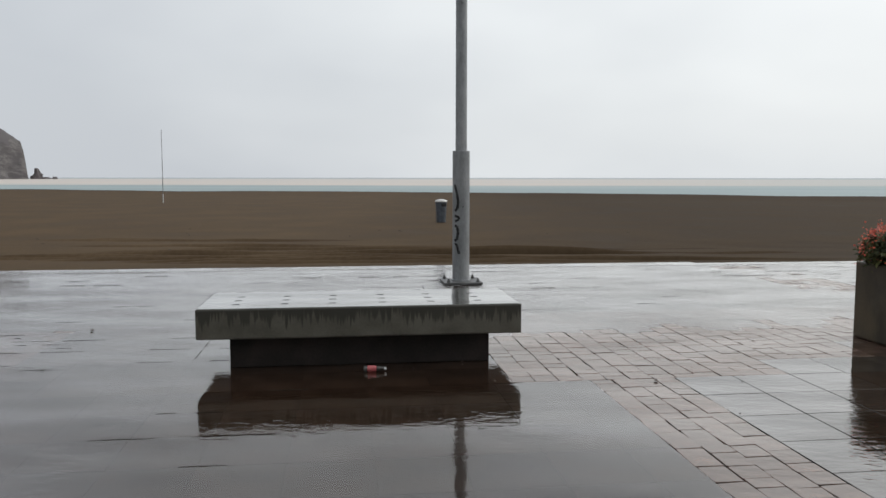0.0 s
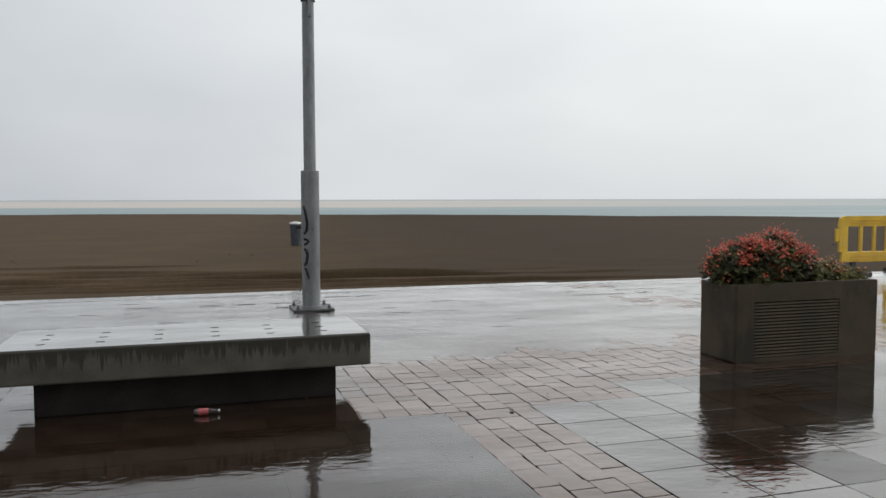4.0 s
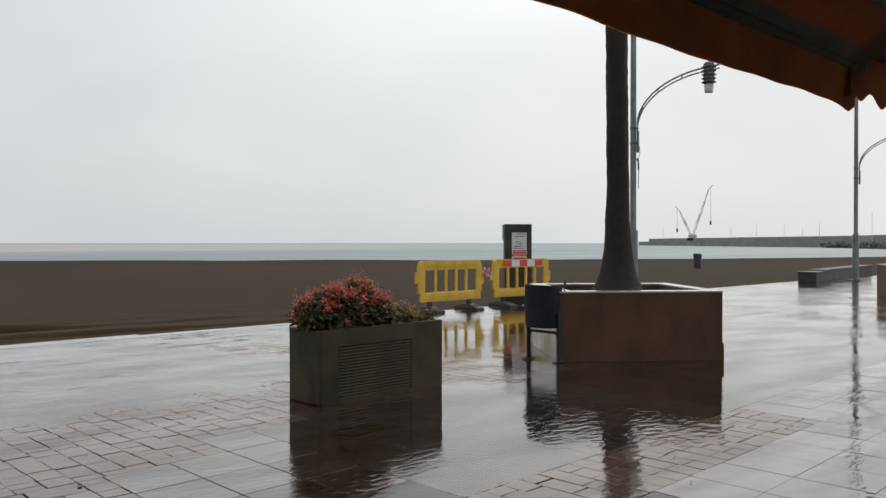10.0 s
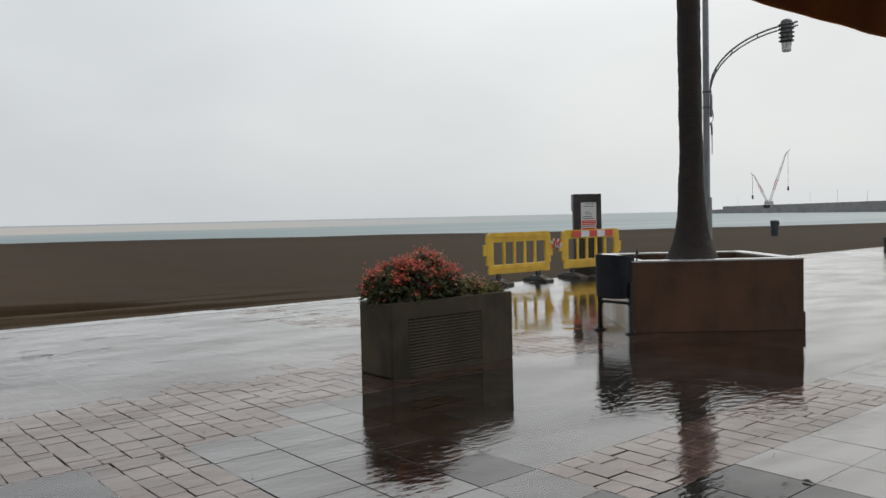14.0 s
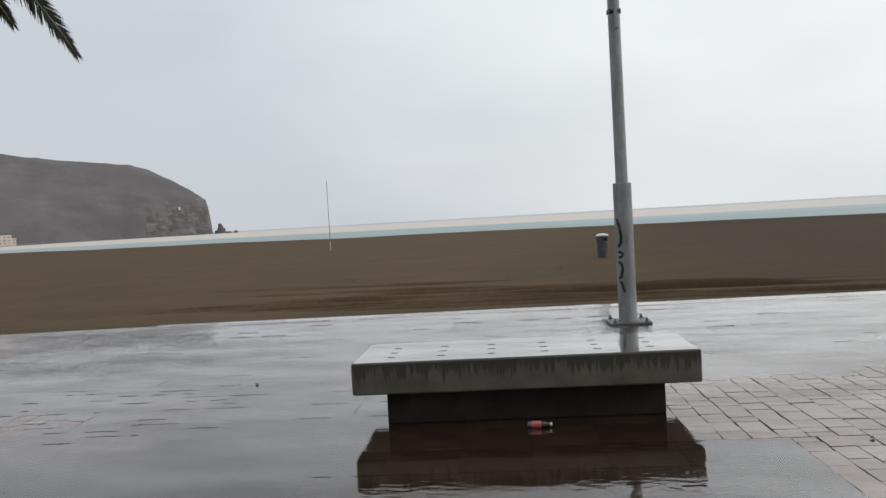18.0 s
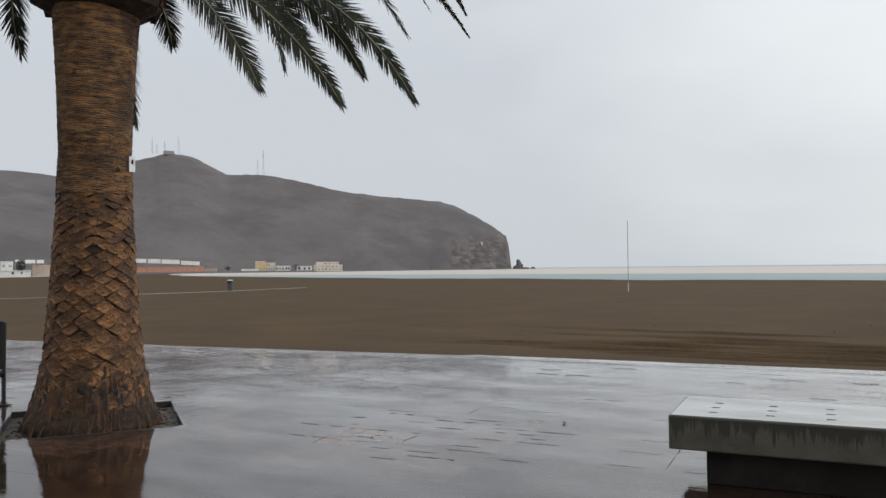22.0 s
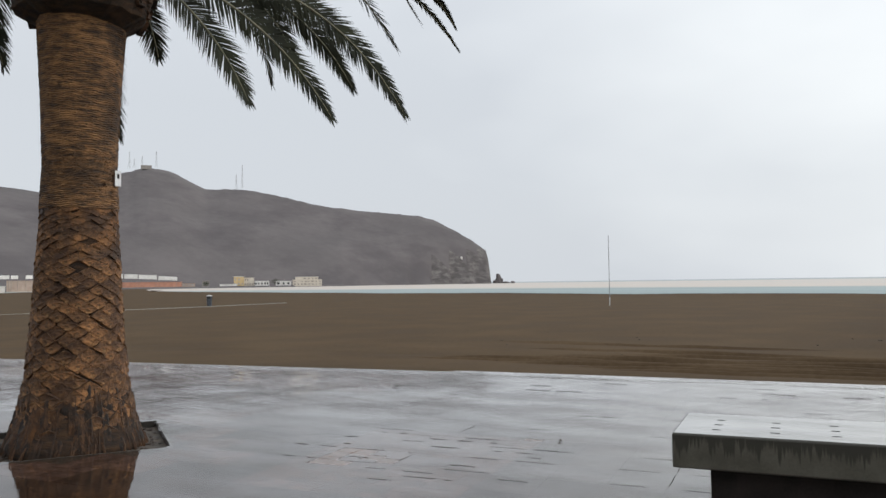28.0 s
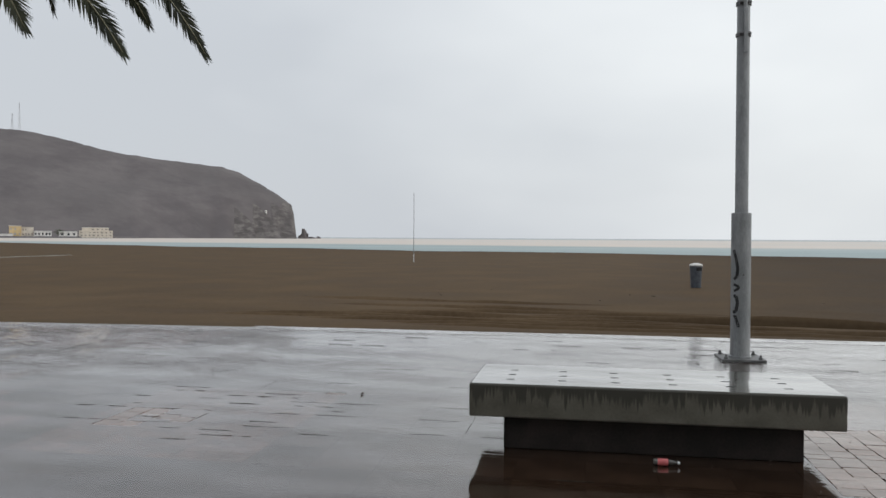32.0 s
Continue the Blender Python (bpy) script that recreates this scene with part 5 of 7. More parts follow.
        Shape().lathe([(0.12, z), (0.165, z - 0.012), (0.17, z), (0.12, z + 0.02)], 20).obj("fin", GALV, head)
    Shape().lathe([(0.09, 0.0), (0.10, 0.02), (0.11, 0.19)], 14).obj("lamp_glass", GLASS_W, head, "pale frosted glass")
    if graffiti:
        def stroke(pp, w=0.019):
            s = Shape()
            for (a0, z0), (a1, z1) in zip(pp, pp[1:]):
                vs = []
                for q in range(5):
                    a, z = a0 + (a1 - a0) * q / 4, z0 + (z1 - z0) * q / 4
                    tx, tz = (a1 - a0) * 0.118, z1 - z0
                    ln = math.hypot(tx, tz) or 1
                    for sg in (-1, 1):
                        aa, zz = a - sg * w * tz / ln / 0.118, z + sg * w * tx / ln
                        vs.append((0.1185 * math.sin(aa), -0.1185 * math.cos(aa), zz))
                s.add(vs, [(2 * i, 2 * i + 1, 2 * i + 3, 2 * i + 2) for i in range(4)])
            s.obj("graffiti_stroke", INK, t, "black spray-paint stroke")
        c = -0.72
        stroke([(c - 0.25, 1.35), (c + 0.02, 1.25), (c + 0.22, 1.13), (c + 0.12, 1.03), (c - 0.2, 0.99)])
        stroke([(c - 0.25, 0.93), (c + 0.3, 0.91), (c + 0.32, 0.88), (c - 0.2, 0.85)], 0.016)
        stroke([(c - 0.25, 0.79), (c + 0.05, 0.79), (c + 0.22, 0.71), (c + 0.05, 0.60), (c - 0.3, 0.59)], 0.02)
        stroke([(c - 0.2, 0.53), (c - 0.02, 0.55), (c + 0.35, 0.41)], 0.018)
        Shape().lathe([(0.012, 0), (0.012, 0.006)], 8, pose(0.1180 * math.sin(0.05), -0.1175, 1.05, 90, 0, 3)).obj("screw", PLATE, t)
    return t


lamp_post(0.357, 10.9, 8, True)
for x, y in ((-16.78, 8.03), (16.5, 13.3), (32.1, 15.05), (48.6, 17.2)):
    lamp_post(x, y, 8, loose=x == 16.5)


# ---------------------------------------------------------------- planter with red flowers
planter = thing("planter", pose(3.920, 6.695, 0, 0, 0, 7), "dark grey concrete planter with a ribbed front panel", "planter")
W, D, Hh, wt = 1.56, 0.50, 0.69, 0.05
for x0, x1, z0, z1 in ((0, W, 0.0, 0.035), (0, 0.20, 0.035, 0.53), (1.12, W, 0.035, 0.53), (0, W, 0.53, Hh)):
    Shape().box(x0 + 0.022 if x0 == 0 else x0, x1 - 0.022 if x1 == W else x1, 0, wt, z0, z1, b=0.0).obj("front_panel", PLANTER, planter)
Shape().box(0.006, W - 0.006, D - wt, D, 0, Hh, b=0.008).obj("back_wall", PLANTER, planter)
for x in (0.0, W - wt):
    Shape().box(x, x + wt, 0.003, D - 0.003, 0.002, Hh - 0.002, b=0.019).obj("end_wall", PLANTER, planter)
# black sheet added behind the slats to paint the shade between them
Shape().box(0.19, 1.13, 0.036, 0.05, 0.03, 0.54).obj("panel_back", SLOTSHADE, planter)
slat_mesh = mesh_of("slat", [(0.20, 0.036, 0.001), (1.12, 0.036, 0.001), (1.12, 0.003, 0), (0.20, 0.003, 0), (1.12, 0.002, 0.004), (0.20, 0.002, 0.004), (1.12, 0.009, 0.0185), (0.20, 0.009, 0.0185), (1.12, 0.036, 0.0190), (0.20, 0.036, 0.0190)], [(0, 1, 2, 3), (3, 2, 4, 5), (5, 4, 6, 7), (7, 6, 8, 9)], PLANTER)
for k in range(17):
    s = new("slat", slat_mesh)
    s.parent = planter
    s.location = (0, 0, 0.040 + k * 0.0288)
Shape().box(wt, W - wt, wt, D - wt, 0.05, 0.63).obj("soil", SOIL, planter, "dark wet soil")


def shrub(name, m, label, blobs, leaves, flowers, petal, seed, leaf):
    t = thing(name, m, label, "plant")
    r = random.Random(seed)
    stems, lf, fl = Shape(), Shape(), Shape()
    for k in range(leaves):
        bx, by, bz, rx, ry, rz = r.choice(blobs)
        d = Vector((r.gauss(0, 1), r.gauss(0, 1), r.gauss(0, 1))).normalized() * (r.random() ** 0.4)
        c = Vector((bx + d.x * rx, by + d.y * ry, max(0.0, bz + d.z * rz)))
        ax = Vector((r.uniform(-1, 1), r.uniform(-1, 1), r.uniform(-0.6, 0.9))).normalized()
        sx = ax.orthogonal().normalized()
        s = r.uniform(0.018, 0.042)
        lf.add([c, c + s * ax + 0.42 * s * sx, c + 1.9 * s * ax - Vector((0, 0, 0.3 * s)), c + s * ax - 0.42 * s * sx], [(0, 1, 2, 3)])
        if k % 22 == 0:
            stems.tube([(bx, by, 0), (c.x * 0.6 + bx * 0.4, c.y * 0.6 + by * 0.4, c.z * 0.6), c], [0.008, 0.005, 0.003], 4)
    for k in range(flowers):
        bx, by, bz, rx, ry, rz = r.choice(blobs)
        d = Vector((r.gauss(0, 1), r.gauss(0, 1), r.gauss(1.0, 0.7))).normalized() * r.uniform(0.88, 1.14)
        if noise.noise(Vector((bx + d.x * rx, by + d.y * ry, bz + d.z * rz)) * 7) < 0.0:      # bare green patches
            continue
        if d.z < 0.25 and d.x > -0.55:      # they crown the bush and hang over one end
            continue
        c = Vector((bx + d.x * rx, by + d.y * ry, max(0.02, bz + d.z * rz)))
        sprig = r.uniform(0.012, 0.028)
        for q in range(8):
            ax = Vector((r.gauss(0, 1), r.gauss(0, 1), r.gauss(0.4, 0.8))).normalized()
            sx = ax.orthogonal().normalized()
            s = r.uniform(0.011, 0.020)
            o = c + Vector((r.gauss(0, sprig), r.gauss(0, sprig), r.gauss(0, sprig * 1.3)))
            fl.add([o, o + s * ax + 0.6 * s * sx, o + 1.7 * s * ax, o + s * ax - 0.6 * s * sx], [(0, 1, 2, 3)])
    tagged(stems.obj("stalk", RACHIS, t), kind="stuff")
    tagged(lf.obj("foliage", leaf, t), kind="stuff")
    tagged(fl.obj("blossom", petal, t), kind="stuff")
    return t


shrub("flowering_shrub", pose(3.920, 6.715, 0.63, 0, 0, 7), "bushy plant with many bright red flowers in the planter",
      [(0.16, 0.24, 0.18, 0.27, 0.24, 0.19), (0.48, 0.22, 0.21, 0.30, 0.26, 0.22), (0.74, 0.23, 0.20, 0.22, 0.24, 0.20), (0.35, 0.18, 0.10, 0.30, 0.20, 0.12), (0.62, 0.25, 0.30, 0.20, 0.2, 0.19), (0.30, 0.22, 0.30, 0.16, 0.16, 0.13)], 11500, 1150, PETAL, 3, LEAF)
shrub("flowering_shrub", pose(3.920, 6.715, 0.63, 0, 0, 7), "low straggling plant with faded orange flowers in the planter",
      [(0.98, 0.22, 0.08, 0.20, 0.18, 0.12), (1.20, 0.22, 0.09, 0.20, 0.20, 0.12), (1.40, 0.22, 0.06, 0.16, 0.18, 0.10)], 4600, 130, PETAL_O, 4, LEAF_O)


# ---------------------------------------------------------------- raised tree boxes with slim palms
def tree_box(x, y, turn, steel, end):
    t = thing("tree_box", pose(x, y, 0, 0, 0, turn), "square rust-brown steel tree box with a pale wet rim", "planter", "raised tree boxes")
    L, Dp, h, w = 2.09, 2.0, 0.86, 0.19
    Shape().box(0, L, 0, w, 0, h, b=0.004).obj("side", steel, t)
    Shape().box(0, L, Dp - w, Dp, 0, h, b=0.004).obj("side", steel, t)
    Shape().box(0, w, w + 0.001, Dp - w - 0.001, 0, h, b=0.004).obj("side", end, t)
    Shape().box(L - w, L, w + 0.001, Dp - w - 0.001, 0, h, b=0.004).obj("side", steel, t)
    for a, b2, c, d in ((0, L, 0, w), (0, L, Dp - w, Dp), (0, w, w, Dp - w), (L - w, L, w, Dp - w)):
        Shape().box(a - (0.008 if a == 0 else 0), b2 + (0.008 if b2 == L else 0), c - (0.008 if c == 0 else 0), d + (0.008 if d == Dp else 0), h, h + 0.022, b=0.004).obj("rim", RIM, t, "pale wet rim")
    Shape().box(L - 0.002, L + 0.02, -0.004, Dp, 0, 0.22, b=0.003).obj("skirting", steel, t)
    soil = Shape()
    n = 14
    soil.add([(w + (L - 2 * w) * i / n, w + (Dp - 2 * w) * j / n, 0.78 + 0.05 * noise.noise(Vector((i * 0.6 + x, j * 0.6, 0)))) for i in range(n + 1) for j in range(n + 1)],
             [(i * (n + 1) + j, (i + 1) * (n + 1) + j, (i + 1) * (n + 1) + j + 1, i * (n + 1) + j + 1) for i in range(n) for j in range(n)])
    soil.obj("soil", SOIL, t, "dark wet soil", smooth=True)
    return t


def fan_palm(x, y, z, seed):
    t = thing("fan_palm", pose(x, y, z), "slim dark fan palm with flared foot, growing in the tree box", "palm tree", "slim palms")
    n, vs, fs = 26, [], []
    hs = [0, 0.06, 0.14, 0.25, 0.4, 0.6, 0.85] + [1.0 + 0.06 * k for k in range(135)]
    for k, h in enumerate(hs):
        r = 0.143 + 0.21 * math.exp(-h / 0.28) + 0.028 * math.exp(-h / 1.6)
        for i in range(n):
            a = 2 * math.pi * i / n
            q = r * (1 + 0.10 * noise.noise(Vector((math.cos(a) * 1.2, math.sin(a) * 1.2, h * 1.6 + seed))) + 0.045 * noise.noise(Vector((math.cos(a) * 3, math.sin(a) * 3, h * 5 + seed))) + 0.05 * noise.noise(Vector((math.cos(a) * 6, math.sin(a) * 6, h * 17))))
            vs.append((q * math.cos(a) + 0.03 * math.sin(h * 0.5) - 0.008 * h, q * math.sin(a) + 0.009 * h, h))
    fs = [(k * n + i, k * n + (i + 1) % n, (k + 1) * n + (i + 1) % n, (k + 1) * n + i) for k in range(len(hs) - 1) for i in range(n)]
    tr = new("trunk", mesh_of("trunk", vs, fs, FANBARK, True))
    tr.parent = t
    top, r = hs[-1], random.Random(seed)
    crown = Shape()
    for k in range(34):
        a, e = r.uniform(0, 6.28), r.uniform(-0.9, 1.2)
        d = Vector((math.cos(a) * math.cos(e), math.sin(a) * math.cos(e), math.sin(e)))
        o = Vector((0, 0, top))
        hub = o + d * r.uniform(0.8, 1.1)
        crown.tube([o, hub], 0.015, 4)
        sd = d.cross(Vector((0, 0, 1))).normalized()
        up = sd.cross(d)
        for q in range(22):
            b = -1.9 + 3.8 * q / 21
            ld = (d * math.cos(b) + sd * math.sin(b)).normalized()
            ln = 0.85 * (0.6 + 0.4 * math.cos(b / 1.4))
            tip = hub + ld * ln - Vector((0, 0, 0.25 * ln))
            w = 0.03
            cr = ld.cross(up).normalized() * w
            crown.add([hub, hub + ld * ln * 0.5 + cr, tip, hub + ld * ln * 0.5 - cr], [(0, 1, 2, 3)])
    crown.obj("crown", FROND, t)
    return t


for k, (x, y, turn) in enumerate(((7.60, 7.28, -33.3), (22.5, 9.25, -45.0))):
    # the near box's left end is painted pale for the sky it mirrors
    tree_box(x, y, turn, *((DRYRUST, DRYRUST) if k else (CORTEN, SHEENSIDE)))
    mid = pose(x, y, 0, 0, 0, turn) @ Vector((1.045, 1.0, 0))
    fan_palm(mid.x, mid.y, 0.80, 4 + k)
stick = thing("garden_tap", pose(8.27, 7.85, 0.8, 0, 0, 20), "thin black irrigation tap pipe in the tree box", "pipe")
Shape().tube([(0, 0, -0.05), (0.02, 0, 0.06), (0.07, 0.01, 0.14)], 0.012, 8).obj("pipe", BLACK, stick)
Shape().tube([(0.06, 0.0, 0.13), (0.085, 0.012, 0.165)], 0.02, 8).obj("tap_head", BLACK, stick)


# ---------------------------------------------------------------- litter bins on the promenade
def litter_bin(x, y, turn, label, plastic=None):
    """A rounded bucket hung between two legs with bolted feet."""
    t = thing("litter_bin", pose(x, y, 0, 0, 0, turn), label, "litter bin", "promenade litter bins")
    body = Shape()
    n = 28
    outer, rings = [], [(0.43, 0.92, 0.92), (0.445, 0.97, 0.97), (0.60, 0.99, 0.99), (0.93, 1.0, 1.0), (0.945, 0.985, 0.985), (0.94, 0.93, 0.93), (0.55, 0.88, 0.88), (0.54, 0.2, 0.2)]
    for z, fx, fy in rings:
        for i in range(n):
            a = 2 * math.pi * i / n
            c, s = math.cos(a), math.sin(a)
            px = 0.235 * fx * math.copysign(abs(c) ** 0.75, c)
            py = 0.19 * fy * math.copysign(abs(s) ** 0.75, s)
            outer.append((px, py, z + 0.02 * (py / 0.19) * (z > 0.9)))
    fs = [(k * n + i, k * n + (i + 1) % n, (k + 1) * n + (i + 1) % n, (k + 1) * n + i) for k in range(len(rings) - 1) for i in range(n)]
    fs += [tuple(reversed(range(n))), tuple(range((len(rings) - 1) * n, len(rings) * n))]
    body.add(outer, fs).obj("bucket", plastic or NAVY, t, "dark rounded bucket")
    for sx in (-1, 1):
        leg = Shape().box(sx * 0.252 - 0.012, sx * 0.252 + 0.012, -0.025, 0.025, 0.015, 0.62, b=0.004)
        leg.tube([(sx * 0.252, 0, 0.30), (sx * 0.20, 0, 0.365)], 0.014, 6)
        leg.obj("leg", BLACK, t)
        Shape().box(sx * 0.252 - 0.05, sx * 0.252 + 0.05, -0.07, 0.07, 0.006, 0.018, b=0.003).obj("foot_plate", BLACK, t)
        for q in (-0.045, 0.045):
            Shape().lathe([(0.014, 0.018), (0.014, 0.035), (0.008, 0.045)], 6, Matrix.Translation((sx * 0.252, q, 0))).obj("bolt", PLATE, t)
    Shape().box(-0.24, 0.24, -0.014, 0.014, 0.352, 0.385, b=0.005).obj("cross_bar", BLACK, t)
    return t


litter_bin(7.545, 7.50, 94, "dark navy litter bin on two legs beside the tree box")
litter_bin(-9.07, 5.10, 94, "black litter bin on two legs beside the palm", BINBLACK)
litter_bin(22.30, 9.03, 45, "dark litter bin on two legs beside the far tree box")


# ---------------------------------------------------------------- yellow plastic barriers
def barrier(x, y, turn, strip):
    t = thing("safety_barrier", pose(x, y, 0, 0, 0, turn), ("yellow plastic barrier with red and white strip on rubber feet" if strip else "yellow plastic pedestrian barrier on black rubber feet"), "barrier", "yellow barriers")
    L = 2.0
    Shape().add([(0.06, -0.025, 1.06), (0.16, -0.025, 1.10), (L - 0.1, -0.025, 1.10), (L - 0.04, -0.025, 1.03), (L - 0.02, -0.025, 0.90), (0.03, -0.025, 0.90),
                 (0.06, 0.025, 1.06), (0.16, 0.025, 1.10), (L - 0.1, 0.025, 1.10), (L - 0.04, 0.025, 1.03), (L - 0.02, 0.025, 0.90), (0.03, 0.025, 0.90)],
                [(0, 5, 4, 3, 2, 1), (6, 7, 8, 9, 10, 11)] + [(i, (i + 1) % 6, 6 + (i + 1) % 6, 6 + i) for i in range(6)]).obj("top_rail", YELLOW, t)
    Shape().box(0.10, L - 0.06, -0.025, 0.025, 0.22, 0.42, b=0.012).obj("bottom_rail", YELLOW, t)
    for z in (0.31, 0.99):
        for dz in (-0.034, 0.022):
            Shape().box(0.3, L - 0.3, -0.045, -0.0245, z + dz, z + dz + 0.012, b=0.003).obj("rib", YELLOW, t)
    Shape().box(0.04, 0.24, -0.025, 0.025, 0.41, 0.91, b=0.012).obj("end_post", YELLOW, t)
    Shape().box(L - 0.20, L - 0.02, -0.025, 0.025, 0.41, 0.91, b=0.012).obj("end_post", YELLOW, t)
    Shape().box(-0.04, 0.05, -0.02, 0.02, 0.62, 0.86, b=0.012).obj("hook", YELLOW, t)
    Shape().box(L - 0.03, L + 0.05, -0.02, 0.02, 0.55, 0.80, b=0.012).obj("hook", YELLOW, t)
    for k in range(1, 5):
        x0 = 0.24 + (L - 0.44) * k / 5
        Shape().box(x0 - 0.035, x0 + 0.035, -0.022, 0.022, 0.41, 0.91, b=0.010).obj("bar", YELLOW, t)
    for fx in (0.38, L - 0.42):
        Shape().box(fx - 0.05, fx + 0.05, -0.03, 0.03, 0.09, 0.23).obj("stem", RUBBER, t)
        Shape().add([(fx - 0.12, -0.36, 0), (fx + 0.12, -0.36, 0), (fx + 0.12, 0.36, 0), (fx - 0.12, 0.36, 0), (fx - 0.09, -0.09, 0.12), (fx + 0.09, -0.09, 0.12), (fx + 0.09, 0.09, 0.12), (fx - 0.09, 0.09, 0.12),
                     (fx - 0.12, -0.36, 0.045), (fx + 0.12, -0.36, 0.045), (fx + 0.12, 0.36, 0.045), (fx - 0.12, 0.36, 0.045)],
                    [(0, 3, 2, 1), (0, 1, 9, 8), (1, 2, 10, 9), (2, 3, 11, 10), (3, 0, 8, 11), (8, 9, 5, 4), (9, 10, 6, 5), (10, 11, 7, 6), (11, 8, 4, 7), (4, 5, 6, 7)]).obj("rubber_foot", RUBBER, t, "black rubber foot")
    if strip:
        for k in range(5):
            Shape().box(0.36 + k * 0.27, 0.36 + (k + 1) * 0.27, -0.052, -0.0455, 0.93, 1.075).obj("strip_panel", RED if k % 2 == 0 else WHITE, t, "red reflective panel" if k % 2 == 0 else "white reflective panel")
    return t


barrier(10.22, 13.93, 6, False)
barrier(12.52, 14.17, 4, True)
barrier(41.6, 17.2, 6, False)
barrier(43.9, 17.45, 6, True)
tape = thing("barrier_tape", pose(12.27, 14.1, 0.80), "knotted red and white plastic tape tying two barriers", "tape")
rr = random.Random(2)
for k in range(7):
    p = [Vector((0.04 * k - 0.05 + rr.uniform(-0.04, 0.04), rr.uniform(-0.05, 0.05), rr.uniform(-0.10, 0.12))) for _ in range(5)]
    s = Shape()
    vs = []
    for q in p:
        vs += [q + Vector((0, 0, 0.025)), q - Vector((0.012, 0.0, 0.025))]
    s.add(vs, [(2 * i, 2 * i + 1, 2 * i + 3, 2 * i + 2) for i in range(4)]).obj("tape_loop", RED if k % 2 else WHITE, tape)

# information pillar behind the barriers
pillar = thing("information_pillar", pose(14.15, 15.03, -0.06, 0, 0, -30), "dark brown metal information pillar with a paper notice", "sign")
Shape().box(-0.34, 0.34, -0.10, 0.10, 0, 2.01, b=0.006).obj("case", SIGNBOX, pillar)
Shape().box(-0.375, -0.338, -0.08, 0.08, 1.60, 2.0, b=0.004).obj("edge_strip", GALV, pillar, "pale metal edge strip")
Shape().box(-0.17, 0.21, -0.108, -0.101, 1.23, 1.80).obj("notice", WHITE, pillar, "white paper notice")
Shape().box(-0.15, 0.19, -0.112, -0.1085, 1.25, 1.36).obj("red_panel", RED, pillar, "red panel of the notice")
for k, (x0, x1, z) in enumerate(((-0.05, 0.17, 1.76), (-0.10, 0.17, 1.70), (-0.08, 0.05, 1.56), (-0.05, 0.10, 1.51), (-0.12, 0.10, 1.45), (-0.13, 0.15, 1.40))):
    Shape().box(x0, x1, -0.112, -0.1085, z, z + 0.013).obj("text_bar", INK, pillar)
for z in (1.28, 1.32):
    Shape().box(-0.12, 0.16, -0.1145, -0.1125, z, z + 0.010).obj("text_bar", WHITE, pillar)
Shape().box(-0.17, 0.21, -0.107, -0.101, 1.03, 1.21).obj("notice", WHITE, pillar, "smaller notice with red print")
Shape().box(-0.14, 0.18, -0.111, -0.1075, 1.12, 1.18).obj("red_panel", RED, pillar, "red print of the notice")
ring = Shape()
for k in range(20):
    a0, a1 = 2 * math.pi * k / 20, 2 * math.pi * (k + 1) / 20
    ring.add([(0.02 + r * math.cos(a), -0.1105, 1.06 + r * math.sin(a)) for a in (a0, a1) for r in (0.035, 0.05)], [(0, 1, 3, 2)])
ring.obj("red_ring", RED, pillar, "red ring of a prohibition sign")

low_wall = thing("low_wall", pose(29.32, 15.2, 0, 0, 0, 13.5), "long low dark concrete seat wall with a wet coping at the sand's edge", "wall")
Shape().box(0, 1.5, -0.02, 0.62, 0, 0.36, b=0.01).obj("end_block", WALLSTONE, low_wall)
Shape().box(-0.02, 1.52, -0.04, 0.64, 0.36, 0.40, b=0.006).obj("coping", WALLSTONE, low_wall, "wet coping")
Shape().box(1.5, 10.2, 0.05, 0.60, 0, 0.39, b=0.01).obj("body", WALLSTONE, low_wall)
Shape().box(1.5, 10.23, 0.02, 0.63, 0.39, 0.44, b=0.006).obj("coping", WALLSTONE, low_wall, "wet coping")
kiosk = thing("kiosk", pose(54.5, 15.0, 0, 0, 0, 8), "dark grey beach kiosk with a flat roof", "kiosk")
Shape().box(0, 5, 0, 3.5, 0, 1.85, b=0.02).obj("wall", SIGNBOX, kiosk)
Shape().box(-0.3, 5.3, -0.3, 3.8, 1.85, 2.0, b=0.02).obj("roof", GREENROOF, kiosk)
Shape().box(-0.02, 0.0, 1.0, 1.6, 0.9, 1.6).obj("notice", WHITE, kiosk)


# ---------------------------------------------------------------- things on the sand
def beach_bin(x, y, z, tall=0.86, top=RIM, label="blue-grey plastic bin with a pale domed lid standing on the sand"):
    t = thing("beach_bin", pose(x, y, z, 0, 0, 30), label, "litter bin", "beach bins")
    k = tall / 0.86
    Shape().lathe([(0.165 * k, -0.05), (0.175 * k, 0.05), (0.195 * k, 0.45 * k), (0.215 * k, 0.74 * k), (0.215 * k, 0.76 * k)], 20).obj("body", BINGREY, t)
    Shape().lathe([(0.225 * k, 0.76 * k), (0.23 * k, 0.79 * k), (0.19 * k, 0.83 * k), (0.09 * k, 0.86 * k)], 20).obj("lid", top, t, "domed lid")
    Shape().box(-0.10 * k, 0.10 * k, -0.228 * k, -0.19 * k, 0.60 * k, 0.72 * k, b=0.01).obj("mouth", INK, t, "dark mouth of the bin")
    return t


